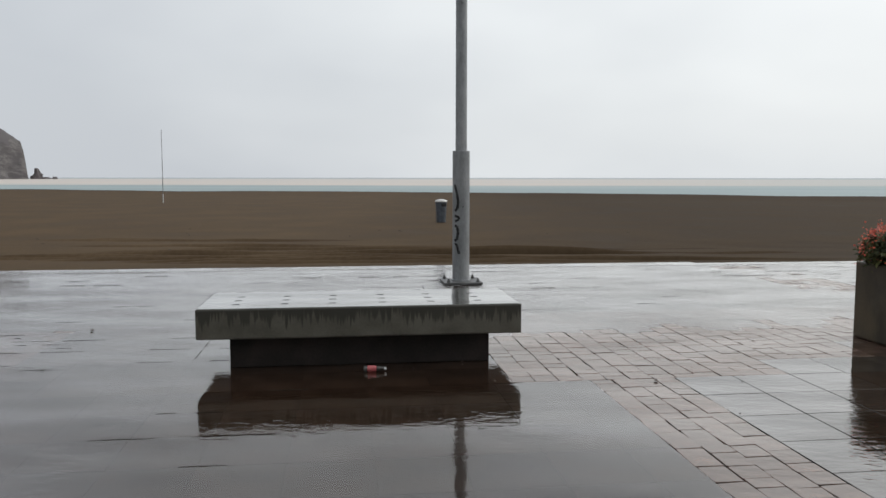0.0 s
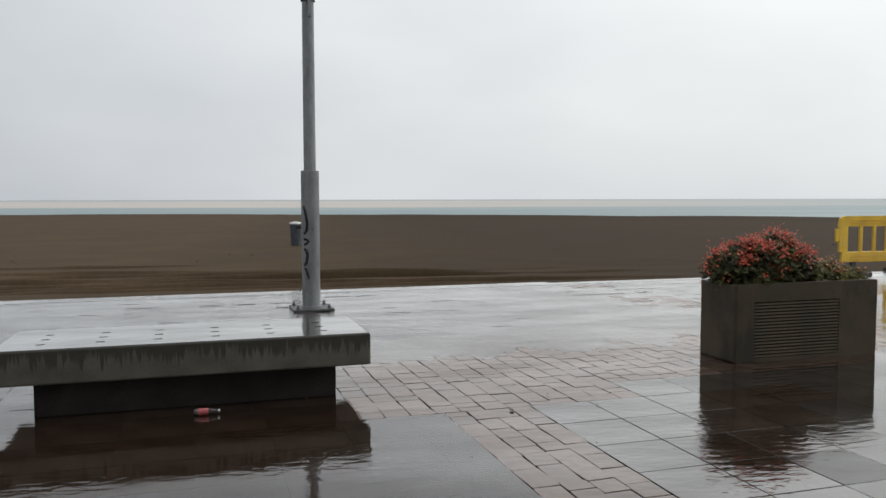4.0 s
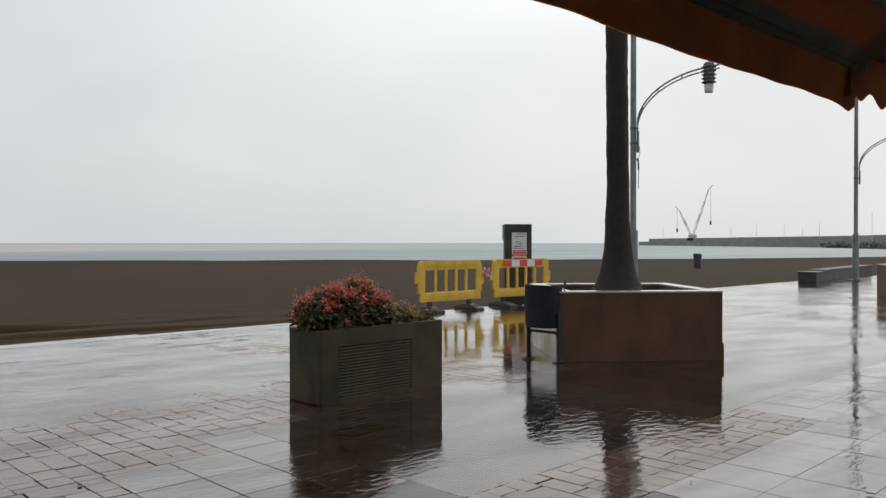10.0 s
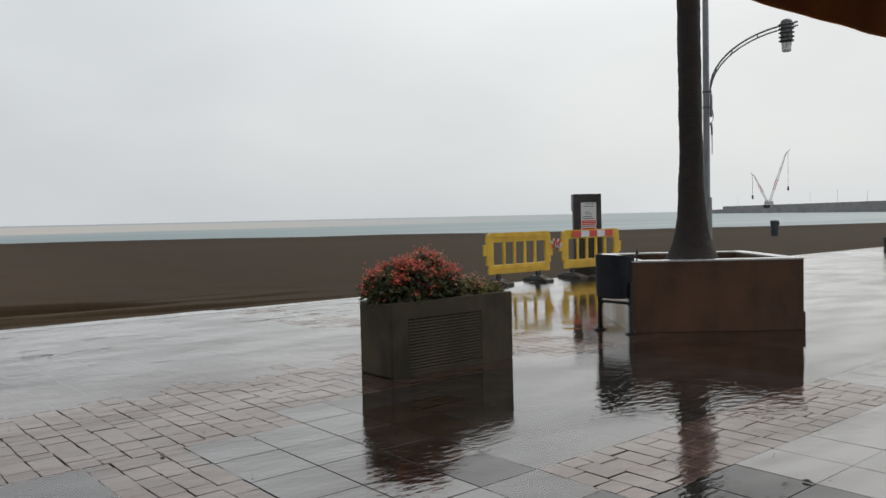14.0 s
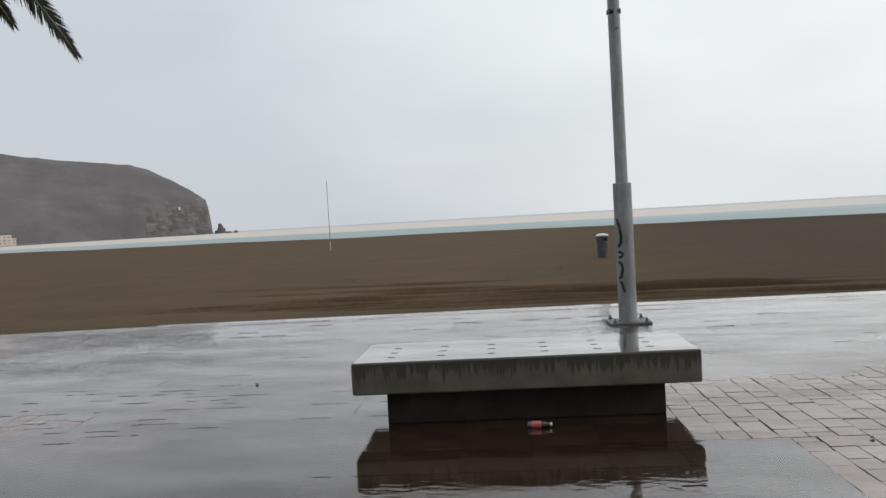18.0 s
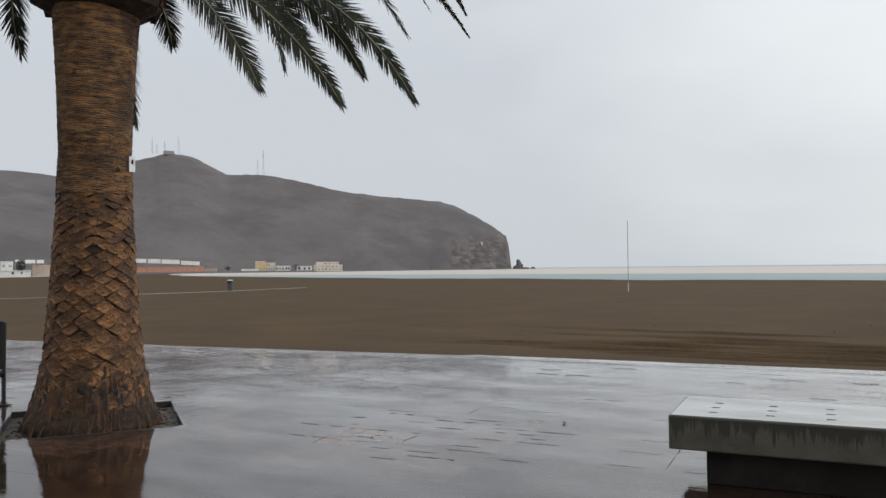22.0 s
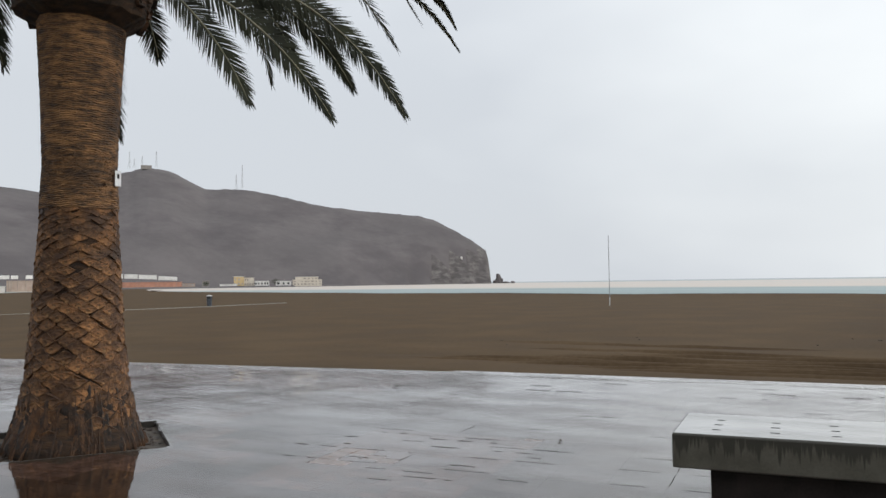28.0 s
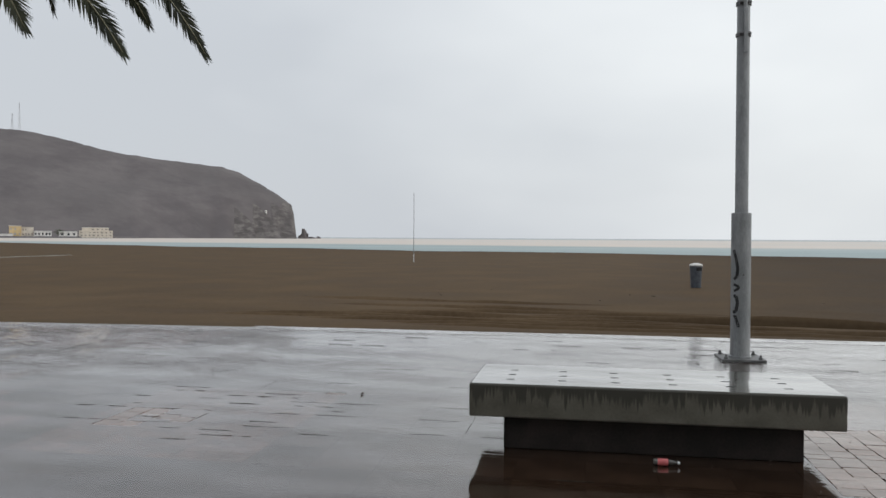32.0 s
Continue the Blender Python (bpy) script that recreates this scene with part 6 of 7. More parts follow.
beach_bin(0.07, 29.6, -0.22)
beach_bin(45.5, 31.4, -0.24, 1.05, BINGREY, "dark plastic bin standing on the sand")
beach_bin(-51.3, 48.0, -0.24, 0.95)
flag = thing("flag_pole", pose(-18.0, 52.0, -0.25), "thin pale bare flag pole on the sand", "pole")
Shape().tube([(0, 0, -0.2), (0, 0, 4.75)], [0.024, 0.018], 8).obj("pole", GALV, flag)
Shape().lathe([(0.032, 0), (0.032, 0.6)], 8).obj("socket", MASTGREY, flag)
rope = Shape()
pts = []
for k in range(60):
    f = k / 59
    x = lerp([(0, -52.5), (0.3, -51.3), (0.75, -49.2), (1, -50.4)], f)
    y = lerp([(0, 10.0), (0.3, 26.0), (0.75, 45.0), (1, 56.5)], f)
    pts.append((x + 0.3 * noise.noise(Vector((k * 0.3, 0, 0))), y, -0.20))
rope.tube(pts, 0.045, 6)
tagged(rope.obj("rope", CONCRETE), "long pale rope lying on the sand", "rope")
litter = Shape()
rl = random.Random(8)
for k in range(40):
    x = rl.uniform(-14, 20)
    y = edge_y(x) + rl.uniform(0.4, 14)
    s = rl.uniform(0.02, 0.05)
    a = rl.uniform(0, 3)
    litter.box(-s, s, -s * 0.5, s * 0.5, 0, s * 0.5, Matrix.Translation((x, y, -0.12 - 0.09 * min(1, (y - edge_y(x)) / 5))) @ Matrix.Rotation(a, 4, "Z"))
tagged(litter.obj("beach_pebbles", SOIL), "small dark pebbles scattered on the sand", "pebbles", kind="stuff")

# ---------------------------------------------------------------- date palm in its square pit
pit = thing("tree_pit", pose(PX, PY, 0, 0, 0, 55), "square sunken tree pit with dark wet edging and soil", "tree pit")
for k in range(4):
    Shape().box(-0.83, 0.808, 0.808, 0.83, -0.16, -0.001, Matrix.Rotation(k * math.pi / 2, 4, "Z"), b=0.002).obj("edging", WALLSTONE, pit)
n = 22
Shape().add([(-0.81 + 1.62 * i / n, -0.81 + 1.62 * j / n, -0.075 + 0.035 * max(0, noise.noise(Vector((i * 0.5, j * 0.5, 2))) + 0.15)) for i in range(n + 1) for j in range(n + 1)],
            [(i * (n + 1) + j, (i + 1) * (n + 1) + j, (i + 1) * (n + 1) + j + 1, i * (n + 1) + j + 1) for i in range(n) for j in range(n)]).obj("soil", EARTH, pit, "dark wet soil", smooth=True)
rp = random.Random(21)
gravel = Shape()
for k in range(420):
    a, q = rp.uniform(-0.76, 0.76), rp.uniform(-0.76, 0.76)
    s = rp.uniform(0.006, 0.018)
    bm = bmesh.new()
    bmesh.ops.create_icosphere(bm, subdivisions=1, radius=s, matrix=Matrix.Translation((a, q, -0.066 + s * 0.3)) @ Matrix.Diagonal((1.3, 1, 0.7, 1)))
    gravel.bm(bm)
tagged(gravel.obj("pebbles", DEADLEAF, pit), kind="stuff")

palm = thing("date_palm", Matrix.Translation((PX, PY, 0)) @ Matrix.Rotation(0.008, 4, Vector((-0.82, 0.573, 0))), "stout date palm with brown diamond leaf scars and drooping dark fronds", "palm tree")
RAD = [(0, 0.635), (0.12, 0.585), (0.25, 0.553), (0.6, 0.485), (1.0, 0.445), (1.5, 0.415), (2.0, 0.385), (2.7, 0.352), (3.4, 0.378), (4.2, 0.428)]
core = Shape().lathe([(0.66, -0.1)] + [(lerp(RAD, 4.3 * k / 40) - lerp([(0, 0.0), (0.3, 0.02), (1, 0.028)], 4.3 * k / 40) + 0.006 * math.sin(k * 2.1), 4.3 * k / 40) for k in range(41)], 40)
core.obj("trunk", CORE, palm, smooth=True)


def scar(w, h, out, v0=0):
    """A diamond leaf scar: a low rounded plate that overlaps the one below like a shingle."""
    rj = random.Random(v0)
    rim = [(0.5 * math.copysign(abs(math.cos(b)) ** 1.8, math.cos(b)), 0.5 * math.copysign(abs(math.sin(b)) ** 1.8, math.sin(b))) for b in (math.pi * k / 6 for k in range(12))]
    v = [(x * w * 1.0, 0.016, z * h * 0.97) for x, z in rim]
    v += [((x * 0.90 + rj.uniform(-0.03, 0.03)) * w, -out * (0.62 - 0.5 * z) * rj.uniform(0.6, 1.3), (z * 0.90 + rj.uniform(-0.04, 0.04)) * h) for x, z in rim]
    v += [((x * 0.5 + rj.uniform(-0.05, 0.05)) * w, -out * (0.42 - 0.6 * z) * rj.uniform(0.5, 1.3), (z * 0.52 + rj.uniform(-0.05, 0.05)) * h) for x, z in rim]
    v += [(rj.uniform(-0.1, 0.1) * w, -out * rj.uniform(0.15, 0.5), rj.uniform(-0.05, 0.05) * h)]
    v = [(x, y + x * x / 0.84, z) for x, y, z in v]     # bent round the trunk
    f = [(r + i, r + (i + 1) % 12, r + 12 + (i + 1) % 12, r + 12 + i) for r in (0, 12) for i in range(12)] + [(24 + i, 24 + (i + 1) % 12, 36) for i in range(12)]
    return v, f


scar_meshes, joined, made, z, row = {}, Shape(), 0, 0.13, 0
while z < 2.42:
    dz = lerp([(0, 0.084), (1.0, 0.076), (1.5, 0.058), (1.9, 0.044), (2.3, 0.031), (2.6, 0.027)], z)
    for i in range(13):
        a = 2 * math.pi * (i + 0.5 * (row % 2)) / 13 + rp.uniform(-0.06, 0.06)
        r = lerp(RAD, z) - 0.020
        w = 2 * math.pi * r / 13 * rp.uniform(1.02, 1.16)
        h = dz * lerp([(0, 2.0), (1.5, 2.05), (2.3, 2.3)], z) * rp.uniform(0.92, 1.12)
        out = lerp([(0, 0.024), (1.2, 0.021), (1.8, 0.016), (2.3, 0.011)], z) * rp.uniform(0.5, 1.4)
        m = Matrix.Rotation(a, 4, "Z") @ Matrix.Translation((0, -r, z + rp.uniform(-0.012, 0.012))) @ Euler((rp.uniform(-0.07, 0.05), rp.uniform(-0.13, 0.13), rp.uniform(-0.07, 0.07))).to_matrix().to_4x4()
        if rp.random() > 0.62 + (z - 0.13) * 2.6 or rp.random() < 0.02:      # worn away at the foot
            continue
        if made < 300:
            key = (round(w, 2), round(h, 2), round(out, 3), made % 9)
            if key not in scar_meshes:
                scar_meshes[key] = mesh_of("leaf_scar", *scar(*key), BARK)
            s = new("leaf_scar", scar_meshes[key])
            s.parent = palm
            s.matrix_basis = m
            made += 1
        else:
            joined.add(*scar(w, h, out, i + row * 13), m)
    z += dz
    row += 1
tagged(joined.obj("leaf_scars_above", BARK_J, palm), "small brown leaf scars", kind="stuff")


def bark_sleeve(z0, z1, step, around, depth):
    """A sleeve of bark round the trunk; depth gives how far it stands out, by the bearing and the height."""
    rows = int((z1 - z0) / step)
    sh = Shape()
    for j in range(rows + 1):
        zz = z0 + (z1 - z0) * j / rows
        for i in range(around):
            b = 2 * math.pi * i / around
            rr = lerp(RAD, zz) + depth(math.cos(b), math.sin(b), zz)
            sh.v.append((rr * math.cos(b), rr * math.sin(b), zz))
    sh.f = [(j * around + i, j * around + (i + 1) % around, (j + 1) * around + (i + 1) % around, (j + 1) * around + i) for j in range(rows) for i in range(around)]
    return sh


def ring_depth(cx, cy, zz):
    ph = zz / lerp([(2.2, 0.036), (2.8, 0.029), (4.2, 0.026)], zz) + 1.5 * noise.noise(Vector((cx * 2.6, cy * 2.6, zz * 2.2))) + 0.55 * noise.noise(Vector((cx * 9, cy * 9, zz * 5)))
    lip = ph - math.floor(ph)
    amp = 0.5 + 0.9 * abs(noise.noise(Vector((cx * 5, cy * 5, zz * 9)))) + 0.9 * max(0, noise.noise(Vector((cx * 12, cy * 12, math.floor(ph) * 3.1))))
    return 0.013 * amp * (1 - lip) ** 1.5 - 0.012 - (0.03 if zz < 2.27 else 0)


bark_sleeve(2.24, 4.2, 0.0075, 130, ring_depth).obj("ring_bark", RINGBARK, palm, "thin brown leaf scars in rings", smooth=False)


def foot_depth(cx, cy, zz):
    lumps = 0.030 * noise.noise(Vector((cx * 7, cy * 7, zz * 2.6))) + 0.022 * noise.noise(Vector((cx * 17, cy * 17, zz * 6))) + 0.010 * noise.noise(Vector((cx * 40, cy * 40, zz * 18)))
    return lumps * lerp([(0.3, 1), (0.6, 0.6)], zz) - lerp([(0.2, 0.004), (0.45, 0.020), (0.6, 0.034)], zz)


bark_sleeve(-0.09, 0.62, 0.014, 130, foot_depth).obj("foot", FOOTBARK, palm, "dark matted root fibre at the foot")
roots = Shape()
for k in range(110):
    a, z1 = rp.uniform(0, 6.283), 0.03 + 0.20 * rp.random() ** 2
    a1 = a + rp.uniform(-0.12, 0.12)
    roots.tube([(r * math.sin(b), r * math.cos(b), zz) for r, b, zz in ((0.655 + rp.uniform(-0.01, 0.03), a, -0.09), (lerp(RAD, z1 * 0.45) + rp.uniform(0, 0.01), (a + a1) / 2, z1 * 0.4), (lerp(RAD, z1) - 0.012, a1, z1))], [0.015, 0.011, 0.005], 4)
tagged(roots.obj("root_fibre", STUB, palm), "dark matted root fibre at the foot", kind="stuff")

boss = Shape().lathe([(0.42, 4.12), (0.60, 4.22), (0.68, 4.45), (0.70, 4.8), (0.62, 5.2), (0.35, 5.5)], 30)
for i, v in enumerate(boss.v):
    q = Vector(v)
    k = 1 + 0.10 * noise.noise(q * 5)
    boss.v[i] = (q.x * k, q.y * k, q.z + 0.05 * noise.noise(q * 4))
boss.obj("crown_base", CORE, palm, "dark bulging crown base of cut leaf stalks")
stubs = Shape()
for k in range(150):
    a, zz = rp.uniform(0, 6.283), rp.uniform(4.24, 5.2)
    r = lerp([(4.2, 0.58), (4.5, 0.67), (4.9, 0.68), (5.3, 0.5)], zz)
    stubs.add(*scar(0.15, 0.17, 0.06), Matrix.Rotation(a, 4, "Z") @ Matrix.Translation((0, -r, zz)) @ Matrix.Rotation(rp.uniform(-0.3, 0.15), 4, "X"))
tagged(stubs.obj("cut_stalks", STUB, palm), kind="stuff")


def frond_meshes(at, across, seed, full=0.30, pitch=0.0145, fold=0.35):
    """A feather-shaped leaf along the line at(0..1); its two rows of leaflets spread to both sides of it, in the plane that holds across."""
    r = random.Random(seed)
    line = [at(k / 40) for k in range(41)]
    long = sum((b - a).length for a, b in zip(line, line[1:]))
    stem = Shape().tube([at(k / 16) for k in range(17)], [0.018 * (1 - 0.66 * k / 16) for k in range(17)], 6)
    lf, count = Shape(), int(long * 0.86 / pitch)
    for k in range(count):
        s = 0.14 + 0.86 * k / (count - 1)
        p = at(s)
        t = (at(min(1, s + 0.01)) - at(max(0, s - 0.01))).normalized()
        flat = across - t * across.dot(t)
        side = flat.normalized() if flat.length > 0.15 else t.orthogonal().normalized()
        up = side.cross(t)
        up = up if up.z > 0 else -up
        for sg in (-1, 1):
            ln = full * lerp([(0.1, 0.75), (0.35, 1.0), (0.7, 0.95), (0.88, 0.72), (1.0, 0.42)], s) * r.uniform(0.86, 1.08)
            open_a = lerp([(0.14, 0.95), (0.5, 0.82), (0.85, 0.55), (1.0, 0.22)], s) + r.uniform(-0.10, 0.10)
            d = (t * math.cos(open_a) + (side * sg + up * (fold * r.uniform(-0.5, 1.2))).normalized() * math.sin(open_a)).normalized()
            w = d.cross(up).normalized() * 0.0080
            mid = p + d * ln * 0.45
            tip = p + d * ln - Vector((0, 0, ln * r.uniform(0.0, 0.10)))
            lf.add([p - w * 0.6, mid - w, tip, mid + w, p + w * 0.6], [(0, 1, 3, 4), (1, 2, 3)])
    return mesh_of("frond", lf.v, lf.f, FROND), mesh_of("stem", stem.v, stem.f, RACHIS, True)


def bow(p0, p1, p2):
    """A bowed line from p0 to p2 that passes p1 on the way."""
    f = min(0.85, max(0.4, (p1 - p0).length / ((p1 - p0).length + (p2 - p1).length)))
    c = (p1 - (1 - f) ** 2 * p0 - f * f * p2) / (2 * f * (1 - f))
    return lambda s: p0 * (1 - s) ** 2 + c * 2 * s * (1 - s) + p2 * s * s


def put_frond(meshes, turn, z, tilt=0.0):
    f = new("frond", meshes[0])
    f.parent = palm
    f.matrix_basis = Matrix.Translation((0, 0, z)) @ Matrix.Rotation(turn, 4, "Z") @ Matrix.Rotation(tilt, 4, "X")
    s = new("stem", meshes[1])
    s.parent = f
    tagged(s, "pale frond stem")


# drooping fronds: side reach to the sea side and height, of the tip and of a point on the way; depth along the viewer's line; turn of the blade
SIDE = Vector((0.573, 0.82, 0))
AWAY = Vector((-0.82, 0.573, 0))
for k, (tip_l, tip_z, via_l, via_z, dep, turn) in enumerate((
        (1.64, 3.50, 1.22, 4.22, -0.1, 0.0), (2.50, 3.36, 1.83, 4.20, -0.3, 0.1), (2.34, 4.14, 2.04, 4.58, 0.6, 0.3), (2.94, 3.86, 2.42, 4.46, 0.3, 0.2), (3.40, 3.50, 2.62, 4.40, -0.2, 0.1),
        (4.24, 4.43, 3.84, 4.84, 0.1, 1.42), (4.25, 4.74, 3.98, 5.03, 0.2, 1.25), (-0.79, 3.96, -0.82, 4.65, 1.2, 0.2), (0.82, 4.20, 0.64, 4.66, 1.1, 0.3), (0.42, 3.27, 0.30, 4.05, 1.3, 1.1), (-1.64, 3.16, -1.36, 4.15, -0.2, 0.2))):
    spread = lambda q, f: SIDE * q[0] + AWAY * dep * f + Vector((0, 0, q[1]))
    start = SIDE * (0.35 if tip_l > 0 else -0.35) + AWAY * dep * 0.2 + Vector((0, 0, 4.95))
    path = bow(start, spread((via_l, via_z), 0.7), spread((tip_l, tip_z), 1.0))
    lie = (spread((tip_l, tip_z), 1.0) - start).normalized()
    put_frond(frond_meshes(path, (AWAY.cross(lie).normalized() * math.cos(turn) + AWAY * math.sin(turn)), 40 + k, 0.17 if turn > 1.2 else 0.31), 0.0, 0.0)
shared = [frond_meshes(bow(Vector((0.25, 0, 0)), Vector(v), Vector(p)), Vector((0, 1, 0)), 70 + k, 0.32, 0.030) for k, (v, p) in enumerate((
    ((2.1, 0, 0.45), (3.4, 0, -0.7)), ((1.9, 0, 1.0), (3.2, 0, 0.3)), ((1.5, 0, 1.6), (2.6, 0, 1.7)), ((0.8, 0, 2.0), (1.4, 0, 2.9))))]
for k in range(38):
    put_frond(shared[k % 4], k * 2.39996 + 0.3, 5.05 + 0.1 * (k % 4), rp.uniform(-0.2, 0.2))
tag = thing("tree_tag", pose(PX + 0.348, PY + 0.198, 2.58, 0, 0, 92), "small white numbered tag nailed to the palm", "tag")
Shape().box(-0.036, 0.036, -0.012, -0.006, -0.078, 0.078, b=0.002).obj("sheet", WHITE, tag)
Shape().box(-0.012, 0.012, -0.0145, -0.0125, 0.0, 0.045).obj("print_bar", INK, tag)

# ---------------------------------------------------------------- fallen leaves and grit on the paving
bits = Shape()
rb = random.Random(33)
spots = [(4.9, 2.55), (5.25, 2.5), (4.35, 2.9), (1.62, 5.55), (-3.2, 7.4), (-0.7, 11.6)]
spots += [(rb.uniform(-9, 11), rb.uniform(2.2, 11.5)) for _ in range(300)]
for k, (x, y) in enumerate(spots):
    s = rb.uniform(0.025, 0.04) if k < 6 else rb.uniform(0.005, 0.015)
    m = Matrix.Translation((x, y, 0.008)) @ Matrix.Rotation(rb.uniform(0, 6), 4, "Z")
    bits.add([(-s, 0, 0), (-0.2 * s, -0.6 * s, 0.004), (s, 0, 0.001), (0, 0.55 * s, 0.005), (0.1 * s, 0, 0.35 * s)], [(0, 1, 4), (1, 2, 4), (2, 3, 4), (3, 0, 4)], m)
tagged(bits.obj("leaf_litter", DEADLEAF), "small sodden dark leaves and grit on the paving", "leaves", kind="stuff")

# ---------------------------------------------------------------- paving stones
SU, SV = 0.445, 0.475                        # one slab
U0, V0 = 2.457, 5.40                         # a corner where four slabs meet
TURNED = 2.78                                # nearer than this, right of the sett band, the slab courses shift by half
ROT = Matrix.Rotation(radians(YAW), 4, "Z")
# fields and bands of setts, as u0, u1, v0, v1 along and across the run of the promenade
SETTS = [(1.26, 3.347, V0, 8.25), (3.347, 8.7, 5.875, 8.25), (1.83, U0, -1.2, V0), (3.79, 7.35, TURNED, 3.50), (6.02, 6.91, 9.20, 12.3),
         (-11.8, -5.55, 10.15, 12.2), (U0 - 15 * SU, U0 - 11 * SU, V0, V0 + 5 * SV), (4.68, 5.13, -1.2, TURNED - 0.95)]
BLOCK = (U0, 40.0, -3.0, TURNED)


def less(r, holes):
    """What is left of a rectangle when others are cut from it."""
    out = [r]
    for a0, a1, b0, b1 in holes:
        nxt = []
        for u0, u1, v0, v1 in out:
            if a1 <= u0 or a0 >= u1 or b1 <= v0 or b0 >= v1:
                nxt.append((u0, u1, v0, v1))
                continue
            nxt += [(u0, a0, v0, v1)] if a0 > u0 else []
            nxt += [(a1, u1, v0, v1)] if a1 < u1 else []
            c0, c1 = max(u0, a0), min(u1, a1)
            nxt += [(c0, c1, v0, b0)] if b0 > v0 else []
            nxt += [(c0, c1, b1, v1)] if b1 < v1 else []
        out = nxt
    return [q for q in out if q[1] - q[0] > 0.03 and q[3] - q[2] > 0.03]


def stone(w, d, h, c):
    """One paving stone with chamfered arrises; its top at h."""
    o = [(-w / 2, -d / 2), (w / 2, -d / 2), (w / 2, d / 2), (-w / 2, d / 2)]
    v = [(x, y, -0.02) for x, y in o] + [(x, y, h - c) for x, y in o] + [(x - math.copysign(c, x), y - math.copysign(c, y), h) for x, y in o]
    f = [(8, 9, 10, 11)] + [(i, (i + 1) % 4, 4 + (i + 1) % 4, 4 + i) for i in range(4)] + [(4 + i, 4 + (i + 1) % 4, 8 + (i + 1) % 4, 8 + i) for i in range(4)]
    return v, f


def sett(w, d, h, c, k=0.007):
    """A sett with worn, cut corners."""
    x, y = w / 2, d / 2
    o = [(-x + k, -y), (x - k, -y), (x, -y + k), (x, y - k), (x - k, y), (-x + k, y), (-x, y - k), (-x, -y + k)]
    v = [(a, b, -0.02) for a, b in o] + [(a, b, h - c) for a, b in o] + [(a * (1 - c / x), b * (1 - c / y), h) for a, b in o]
    f = [tuple(range(16, 24))] + [(i, (i + 1) % 8, 8 + (i + 1) % 8, 8 + i) for i in range(8)] + [(8 + i, 8 + (i + 1) % 8, 16 + (i + 1) % 8, 16 + i) for i in range(8)]
    return v, f


def in_pit(x, y, pad=0.0):
    q = Matrix.Rotation(radians(-55), 3, "Z") @ Vector((x - PX, y - PY, 0))
    return abs(q.x) < 0.83 + pad and abs(q.y) < 0.83 + pad


def clear_of_water(u, v, is_sett, jitter):
    """Whether a stone stands clear of the rain water."""
    q = noise.noise(Vector((u * 0.42, v * 0.42, 4))) + 0.5 * noise.noise(Vector((u * 1.3, v * 1.3, 7)))
    if 4.3 < u < 6.6 and 5.3 < v < 6.35:
        return False
    if -4.3 < u < -2.4 and V0 < v < V0 + 5 * SV:
        return q + 1.6 * jitter > 0.42
    if u < 1.2 or (u < 1.83 and v < V0):
        return False
    if v > 6.95 + 0.9 * q + 2.2 * jitter + 0.10 * u:
        return 5.9 < u < 7.0 and v > 9.2 and q + jitter > -0.1
    if 3.6 < u < 8.2 and 3.55 < v < 5.75 + 0.3 * q:
        return False
    if u > 7.6 and v > 3.6:
        return False
    return q + jitter > (-0.42 if is_sett else -0.30)


rs = random.Random(17)
stones_list, film, film_at = [], Shape(), {}


def flood(u0, u1, v0, v1):
    """Rain water standing over one stone's place."""
    c = ROT @ Vector(((u0 + u1) / 2, (v0 + v1) / 2, 0))
    nu, nv = (8, 8) if in_pit(c.x, c.y, 0.75) else (1, 1)
    for i in range(nu):
        for j in range(nv):
            q = [ROT @ Vector((u0 + (u1 - u0) * (i + a) / nu, v0 + (v1 - v0) * (j + b) / nv, 0.0)) for a, b in ((0, 0), (1, 0), (1, 1), (0, 1))]
            mid = (q[0] + q[2]) / 2
            if nu == 1 or not in_pit(mid.x, mid.y, -0.02):
                f = []
                for p in q:
                    key = (round(p.x, 3), round(p.y, 3))
                    if key not in film_at:
                        film_at[key] = len(film.v)
                        film.v.append(tuple(p))
                    f.append(film_at[key])
                film.f.append(tuple(f))


def lay(u0, u1, v0, v1, is_sett):
    """Note one stone's place, and whether it lies under water."""
    c = ROT @ Vector(((u0 + u1) / 2, (v0 + v1) / 2, 0))
    rim = edge_y(c.x) - c.y
    if rim < 0.04 or c.y < -1.6:
        return
    sunk = rim < 0.55 or in_pit(c.x, c.y, 0.2) or not clear_of_water((u0 + u1) / 2, (v0 + v1) / 2, is_sett, rs.uniform(-0.16, 0.16))
    if sunk:
        flood(u0, u1, v0, v1)
    if not in_pit(c.x, c.y, 0.10 if is_sett else 0.35):
        stones_list.append((c, u1 - u0, v1 - v0, is_sett, sunk))


def lay_setts(u0, u1, v0, v1):
    """Columns of setts of uneven length, the columns' joints running through."""
    k = max(1, round((u1 - u0) / 0.171))
    for i in range(k):
        a, b, v = u0 + (u1 - u0) * i / k, u0 + (u1 - u0) * (i + 1) / k, v0
        first = rs.uniform(0.09, 0.22)
        while v < v1 - 0.001:
            d = first if v == v0 else rs.choice((0.12, 0.15, 0.17, 0.19, 0.21, 0.24, 0.27))
            top = v1 if v + d > v1 - 0.08 else v + d
            lay(a, b, v, top, True)
            v = top


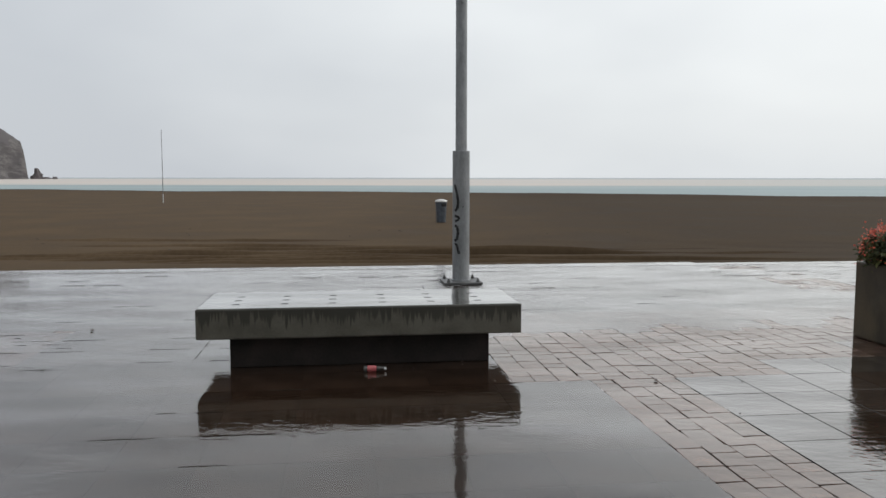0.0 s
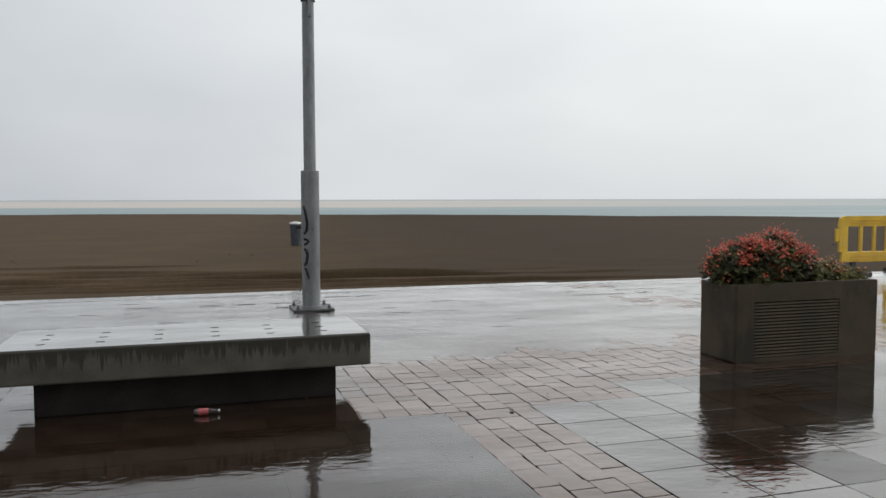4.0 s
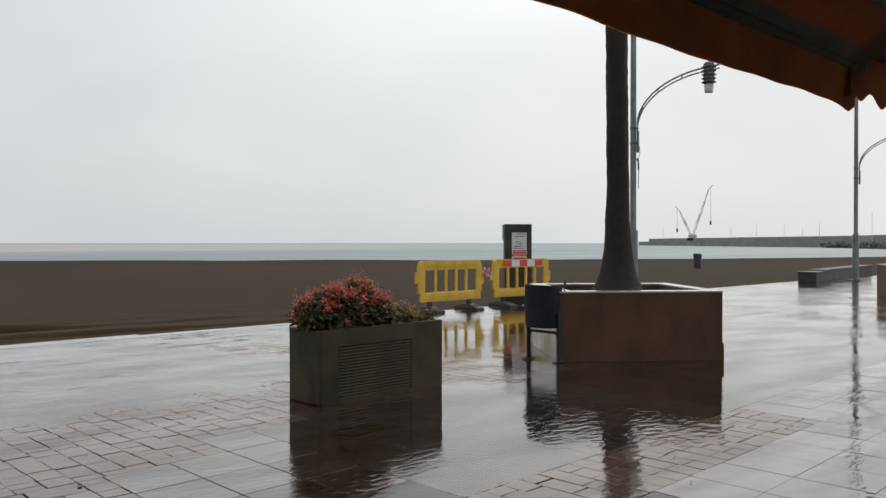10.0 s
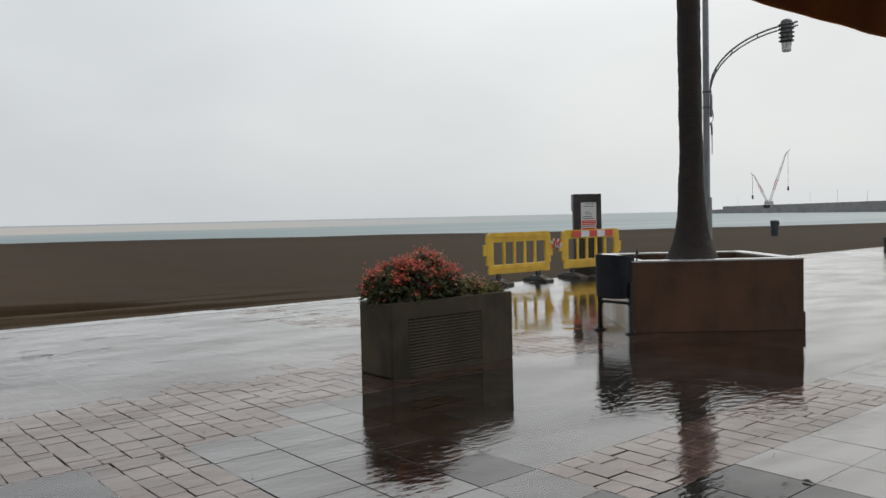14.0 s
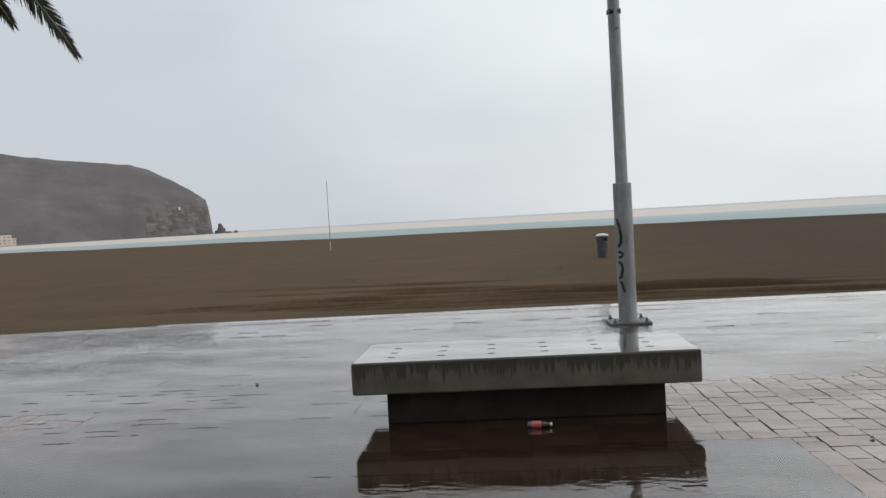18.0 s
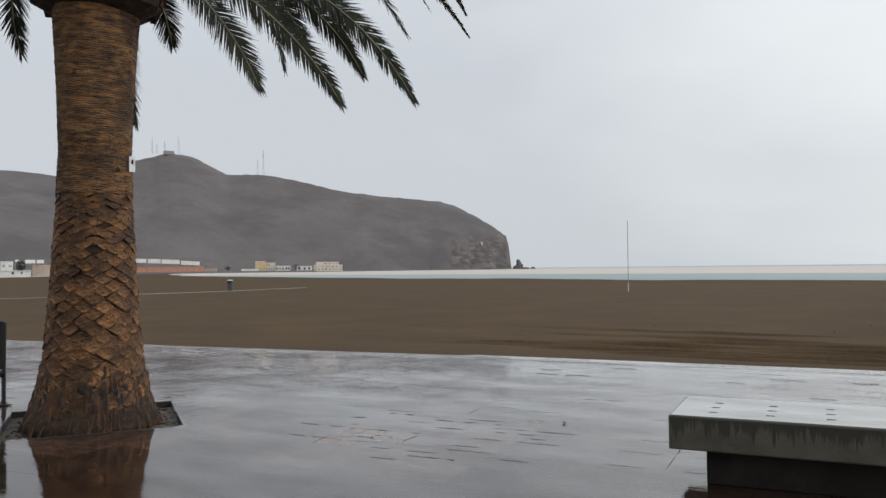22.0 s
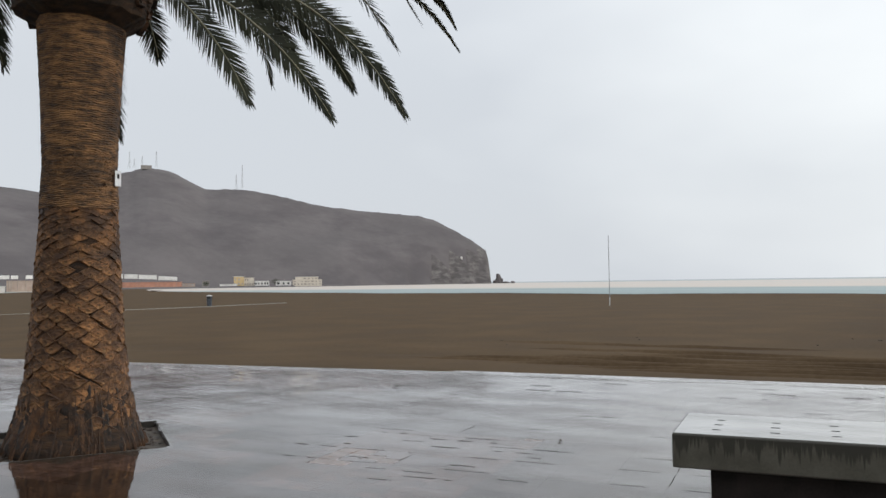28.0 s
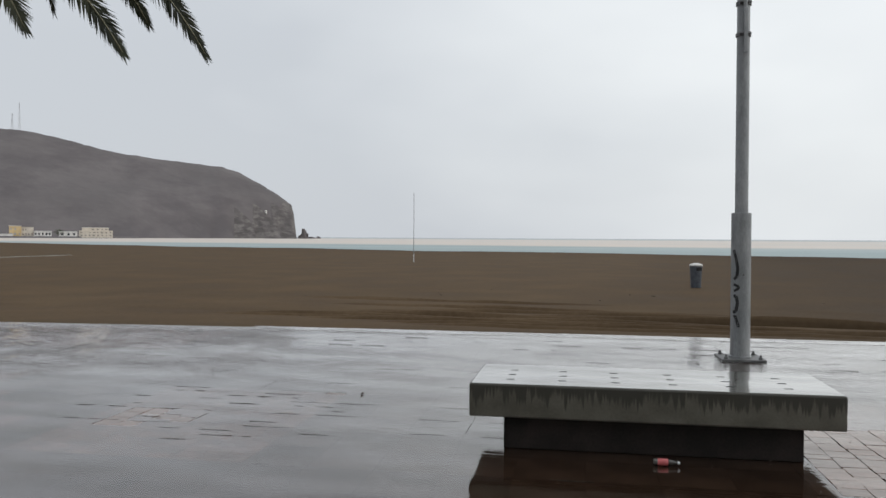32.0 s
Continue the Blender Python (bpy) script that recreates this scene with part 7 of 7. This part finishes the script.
for r in SETTS:
    lay_setts(*r)
for iu in range(-52, 46):
    for iv in range(-16, 30):
        u, v = U0 + iu * SU, V0 + iv * SV
        c = ROT @ Vector((u + SU / 2, v + SV / 2, 0))
        if c.y > 17.0 or c.y < -1.6 or not -20.4 < u < 21.6:
            continue
        if abs(abs(c.x - PX) + abs(c.y - PY) - 1.75) < 0.42 and u < -4:
            for q in less((u, u + SU, v, v + SV), SETTS):
                lay_setts(*q)
            continue
        for q in less((u, u + SU, v, v + SV), SETTS + [BLOCK]):
            lay(*q, False)
        v = TURNED - (iv + 17) * SV
        if u >= U0 - 0.01 and v > -1.7:
            for q in less((u, u + SU, v, v + SV), SETTS):
                lay(*q, False)
stones_list.sort(key=lambda s: (s[0] - Vector((1.6, 4.4, 0))).length)
far, pieces, n_sett, n_slab = {(a, b): Shape() for a in (True, False) for b in (True, False)}, {}, 0, 0
for p, w, d, is_sett, sunk in stones_list:
    gap, arris = (0.0040, 0.0022) if is_sett else (0.007, 0.0016)
    across = gap if p.x > 0.5 else 0.0012      # the joints across the run are silted up toward the palm
    if not is_sett and p.x > 4.3 and p.y < 5.2:
        gap, across = rs.choice((0.0010, 0.0010, 0.0030)), rs.choice((0.0025, 0.0050, 0.0065))      # and those along it under the awning
    if sunk:
        lift, tilt = rs.uniform(-0.0035, -0.0022), 0.05
    elif is_sett:
        lift, tilt = rs.uniform(-0.0012, 0.0012), 0.32
    else:
        lift, tilt = rs.uniform(-0.0005, 0.001), 0.10
    m = Matrix.Translation((p.x, p.y, lift)) @ ROT @ Euler((radians(rs.uniform(-tilt, tilt)), radians(rs.uniform(-tilt, tilt)), radians(rs.uniform(-2.4, 2.4) if is_sett else 0))).to_matrix().to_4x4()
    if is_sett:
        m = Matrix.Translation((rs.uniform(-0.004, 0.004), rs.uniform(-0.004, 0.004), 0)) @ m @ Matrix.Diagonal((rs.uniform(0.972, 1.02) if p.x > 0.5 else rs.uniform(0.985, 1.0), rs.uniform(0.972, 1.02), 1, 1))
    if (is_sett and n_sett < 300) or (not is_sett and n_slab < 300):
        blue = not is_sett and p.x > 1.4 and noise.noise(Vector((p.x * 0.3, p.y * 0.3, 9))) > -0.25
        pale = not is_sett and p.x > 4.3 and p.y < 4.3
        key = (is_sett, round(w, 3), round(d, 3), blue, pale, sunk, across, gap)
        if key not in pieces:
            mat = (SETT_U if sunk else SETT) if is_sett else (PALESLAB_U if sunk else PALESLAB) if pale else (BLUESLAB_U if sunk else BLUESLAB) if blue else (SLAB_U if sunk else SLAB)
            pieces[key] = mesh_of("sett" if is_sett else "slab", *(sett if is_sett else stone)(w - across, d - gap, 0, arris), mat)
        s = new("sett" if is_sett else "slab", pieces[key])
        s.parent = pavement
        s.matrix_basis = m
        n_sett, n_slab = n_sett + is_sett, n_slab + (not is_sett)
    else:
        far[is_sett, sunk].add(*(sett if is_sett else stone)(w - across, d - gap, 0, arris), m)
LEFT_END, RIGHT_END = U0 - 51 * SU, U0 + 44 * SU
for iu in range(90):
    for iv in range(-20, 28):
        u, v = (LEFT_END - 0.45 - iu * 0.90 if iu < 39 else RIGHT_END + 0.45 + (iu - 39) * 0.90), V0 + (iv + 0.5) * SV
        c = ROT @ Vector((u, v, 0))
        if c.y < edge_y(c.x) - 0.05 and c.y > -3:
            far[False, True].add(*stone(0.892, SV - 0.008, 0, 0.003), Matrix.Translation((c.x, c.y, rs.uniform(-0.004, -0.002))) @ ROT)
            flood(u - 0.45, u + 0.45, v - SV / 2, v + SV / 2)
for (is_sett, sunk), s in far.items():
    mat = (SETT_UJ if sunk else SETT_J) if is_sett else (SLAB_UJ if sunk else SLAB_J)
    tagged(s.obj("far_setts" if is_sett else "far_slabs", mat, pavement), "wet setts further off" if is_sett else "wet slabs further off", kind="stuff")

# grit washed into short lengths of joint, that stands out of the water
grit = Shape()
for k in range(3000):
    u, iv = rs.uniform(-11.5, 9.5), rs.randrange(-4, 18)
    v = V0 + iv * SV
    thick = 0.5 + noise.noise(Vector((u * 0.5, v * 0.5, 11))) + (0.9 if u < -5 and v > 9.7 else 0) + (0.40 if -4.2 < u < -2.2 and 5.3 < v < 7.6 else 0)
    if (u > 1.0 and v < 7.4) or thick < 0.70 + 0.9 * rs.random():
        continue
    if u < -5 and v > 9.7 or -4.2 < u < -2.2 and 5.3 < v < 7.6:
        v += rs.choice((0, 0.16, 0.31))
    c = ROT @ Vector((u, v, 0))
    if edge_y(c.x) - c.y < 0.4 or in_pit(c.x, c.y, 0.1) or (-1.9 < c.x < 0.9 and 5.5 < c.y < 6.9):
        continue
    half, wide, nn = rs.uniform(0.03, 0.14), rs.uniform(0.003, 0.009) * lerp([(4, 0.5), (7, 1.0), (10, 1.5)], v), 7
    top, low = [], []
    for i in range(nn):
        f = i / (nn - 1)
        a = (2 * f - 1) * half
        w = wide * (0.35 + math.sin(math.pi * min(0.97, max(0.03, f)))) * rs.uniform(0.6, 1.3)
        off = 0.004 * noise.noise(Vector((u * 9 + a * 30, v, 1)))
        top += [ROT @ Vector((u + a, v + off + w, 0.0012)), ROT @ Vector((u + a, v + off - w, 0.0012))]
        low += [q - Vector((0, 0, 0.006)) for q in top[-2:]]
    grit.add(top + low, [(2 * i, 2 * i + 1, 2 * i + 3, 2 * i + 2) for i in range(nn - 1)] + [(2 * i + 1, 2 * nn + 2 * i + 1, 2 * nn + 2 * i + 3, 2 * i + 3) for i in range(nn - 1)])
for iu in range(-31, 14):
    for iv in range(-4, 15):
        for along in (True, False):
            u, v = U0 + iu * SU, V0 + iv * SV
            if rs.random() > (0.20 if along else 0.0) + 0.4 * noise.noise(Vector((u * 0.35, v * 0.35, 21))):
                continue
            c = ROT @ Vector((u, v, 0))
            if edge_y(c.x) - c.y < 0.6 or in_pit(c.x, c.y, 0.6) or v < 6.2 or (u > 0.9 and v < 8.3):
                continue
            w, f0, f1 = rs.uniform(0.0012, 0.0026), rs.uniform(0, 0.35), rs.uniform(0.65, 1.0)
            q = ((u + SU * f0, v - w), (u + SU * f1, v - w), (u + SU * f1, v + w), (u + SU * f0, v + w)) if along else ((u - w, v + SV * f0), (u + w, v + SV * f0), (u + w, v + SV * f1), (u - w, v + SV * f1))
            grit.add([ROT @ Vector((a, b, 0.0012)) for a, b in q] + [ROT @ Vector((a, b, -0.005)) for a, b in q], [(0, 1, 2, 3), (4, 5, 1, 0), (5, 6, 2, 1), (6, 7, 3, 2), (7, 4, 0, 3)])
tagged(grit.obj("joint_grit", JOINT, pavement), "dark grit in the joints", kind="stuff")

film_ob = tagged(film.obj("water_film", FILM), "thin film of rain water lying on the paving", "water", kind="stuff")
film_ob.visible_shadow = False
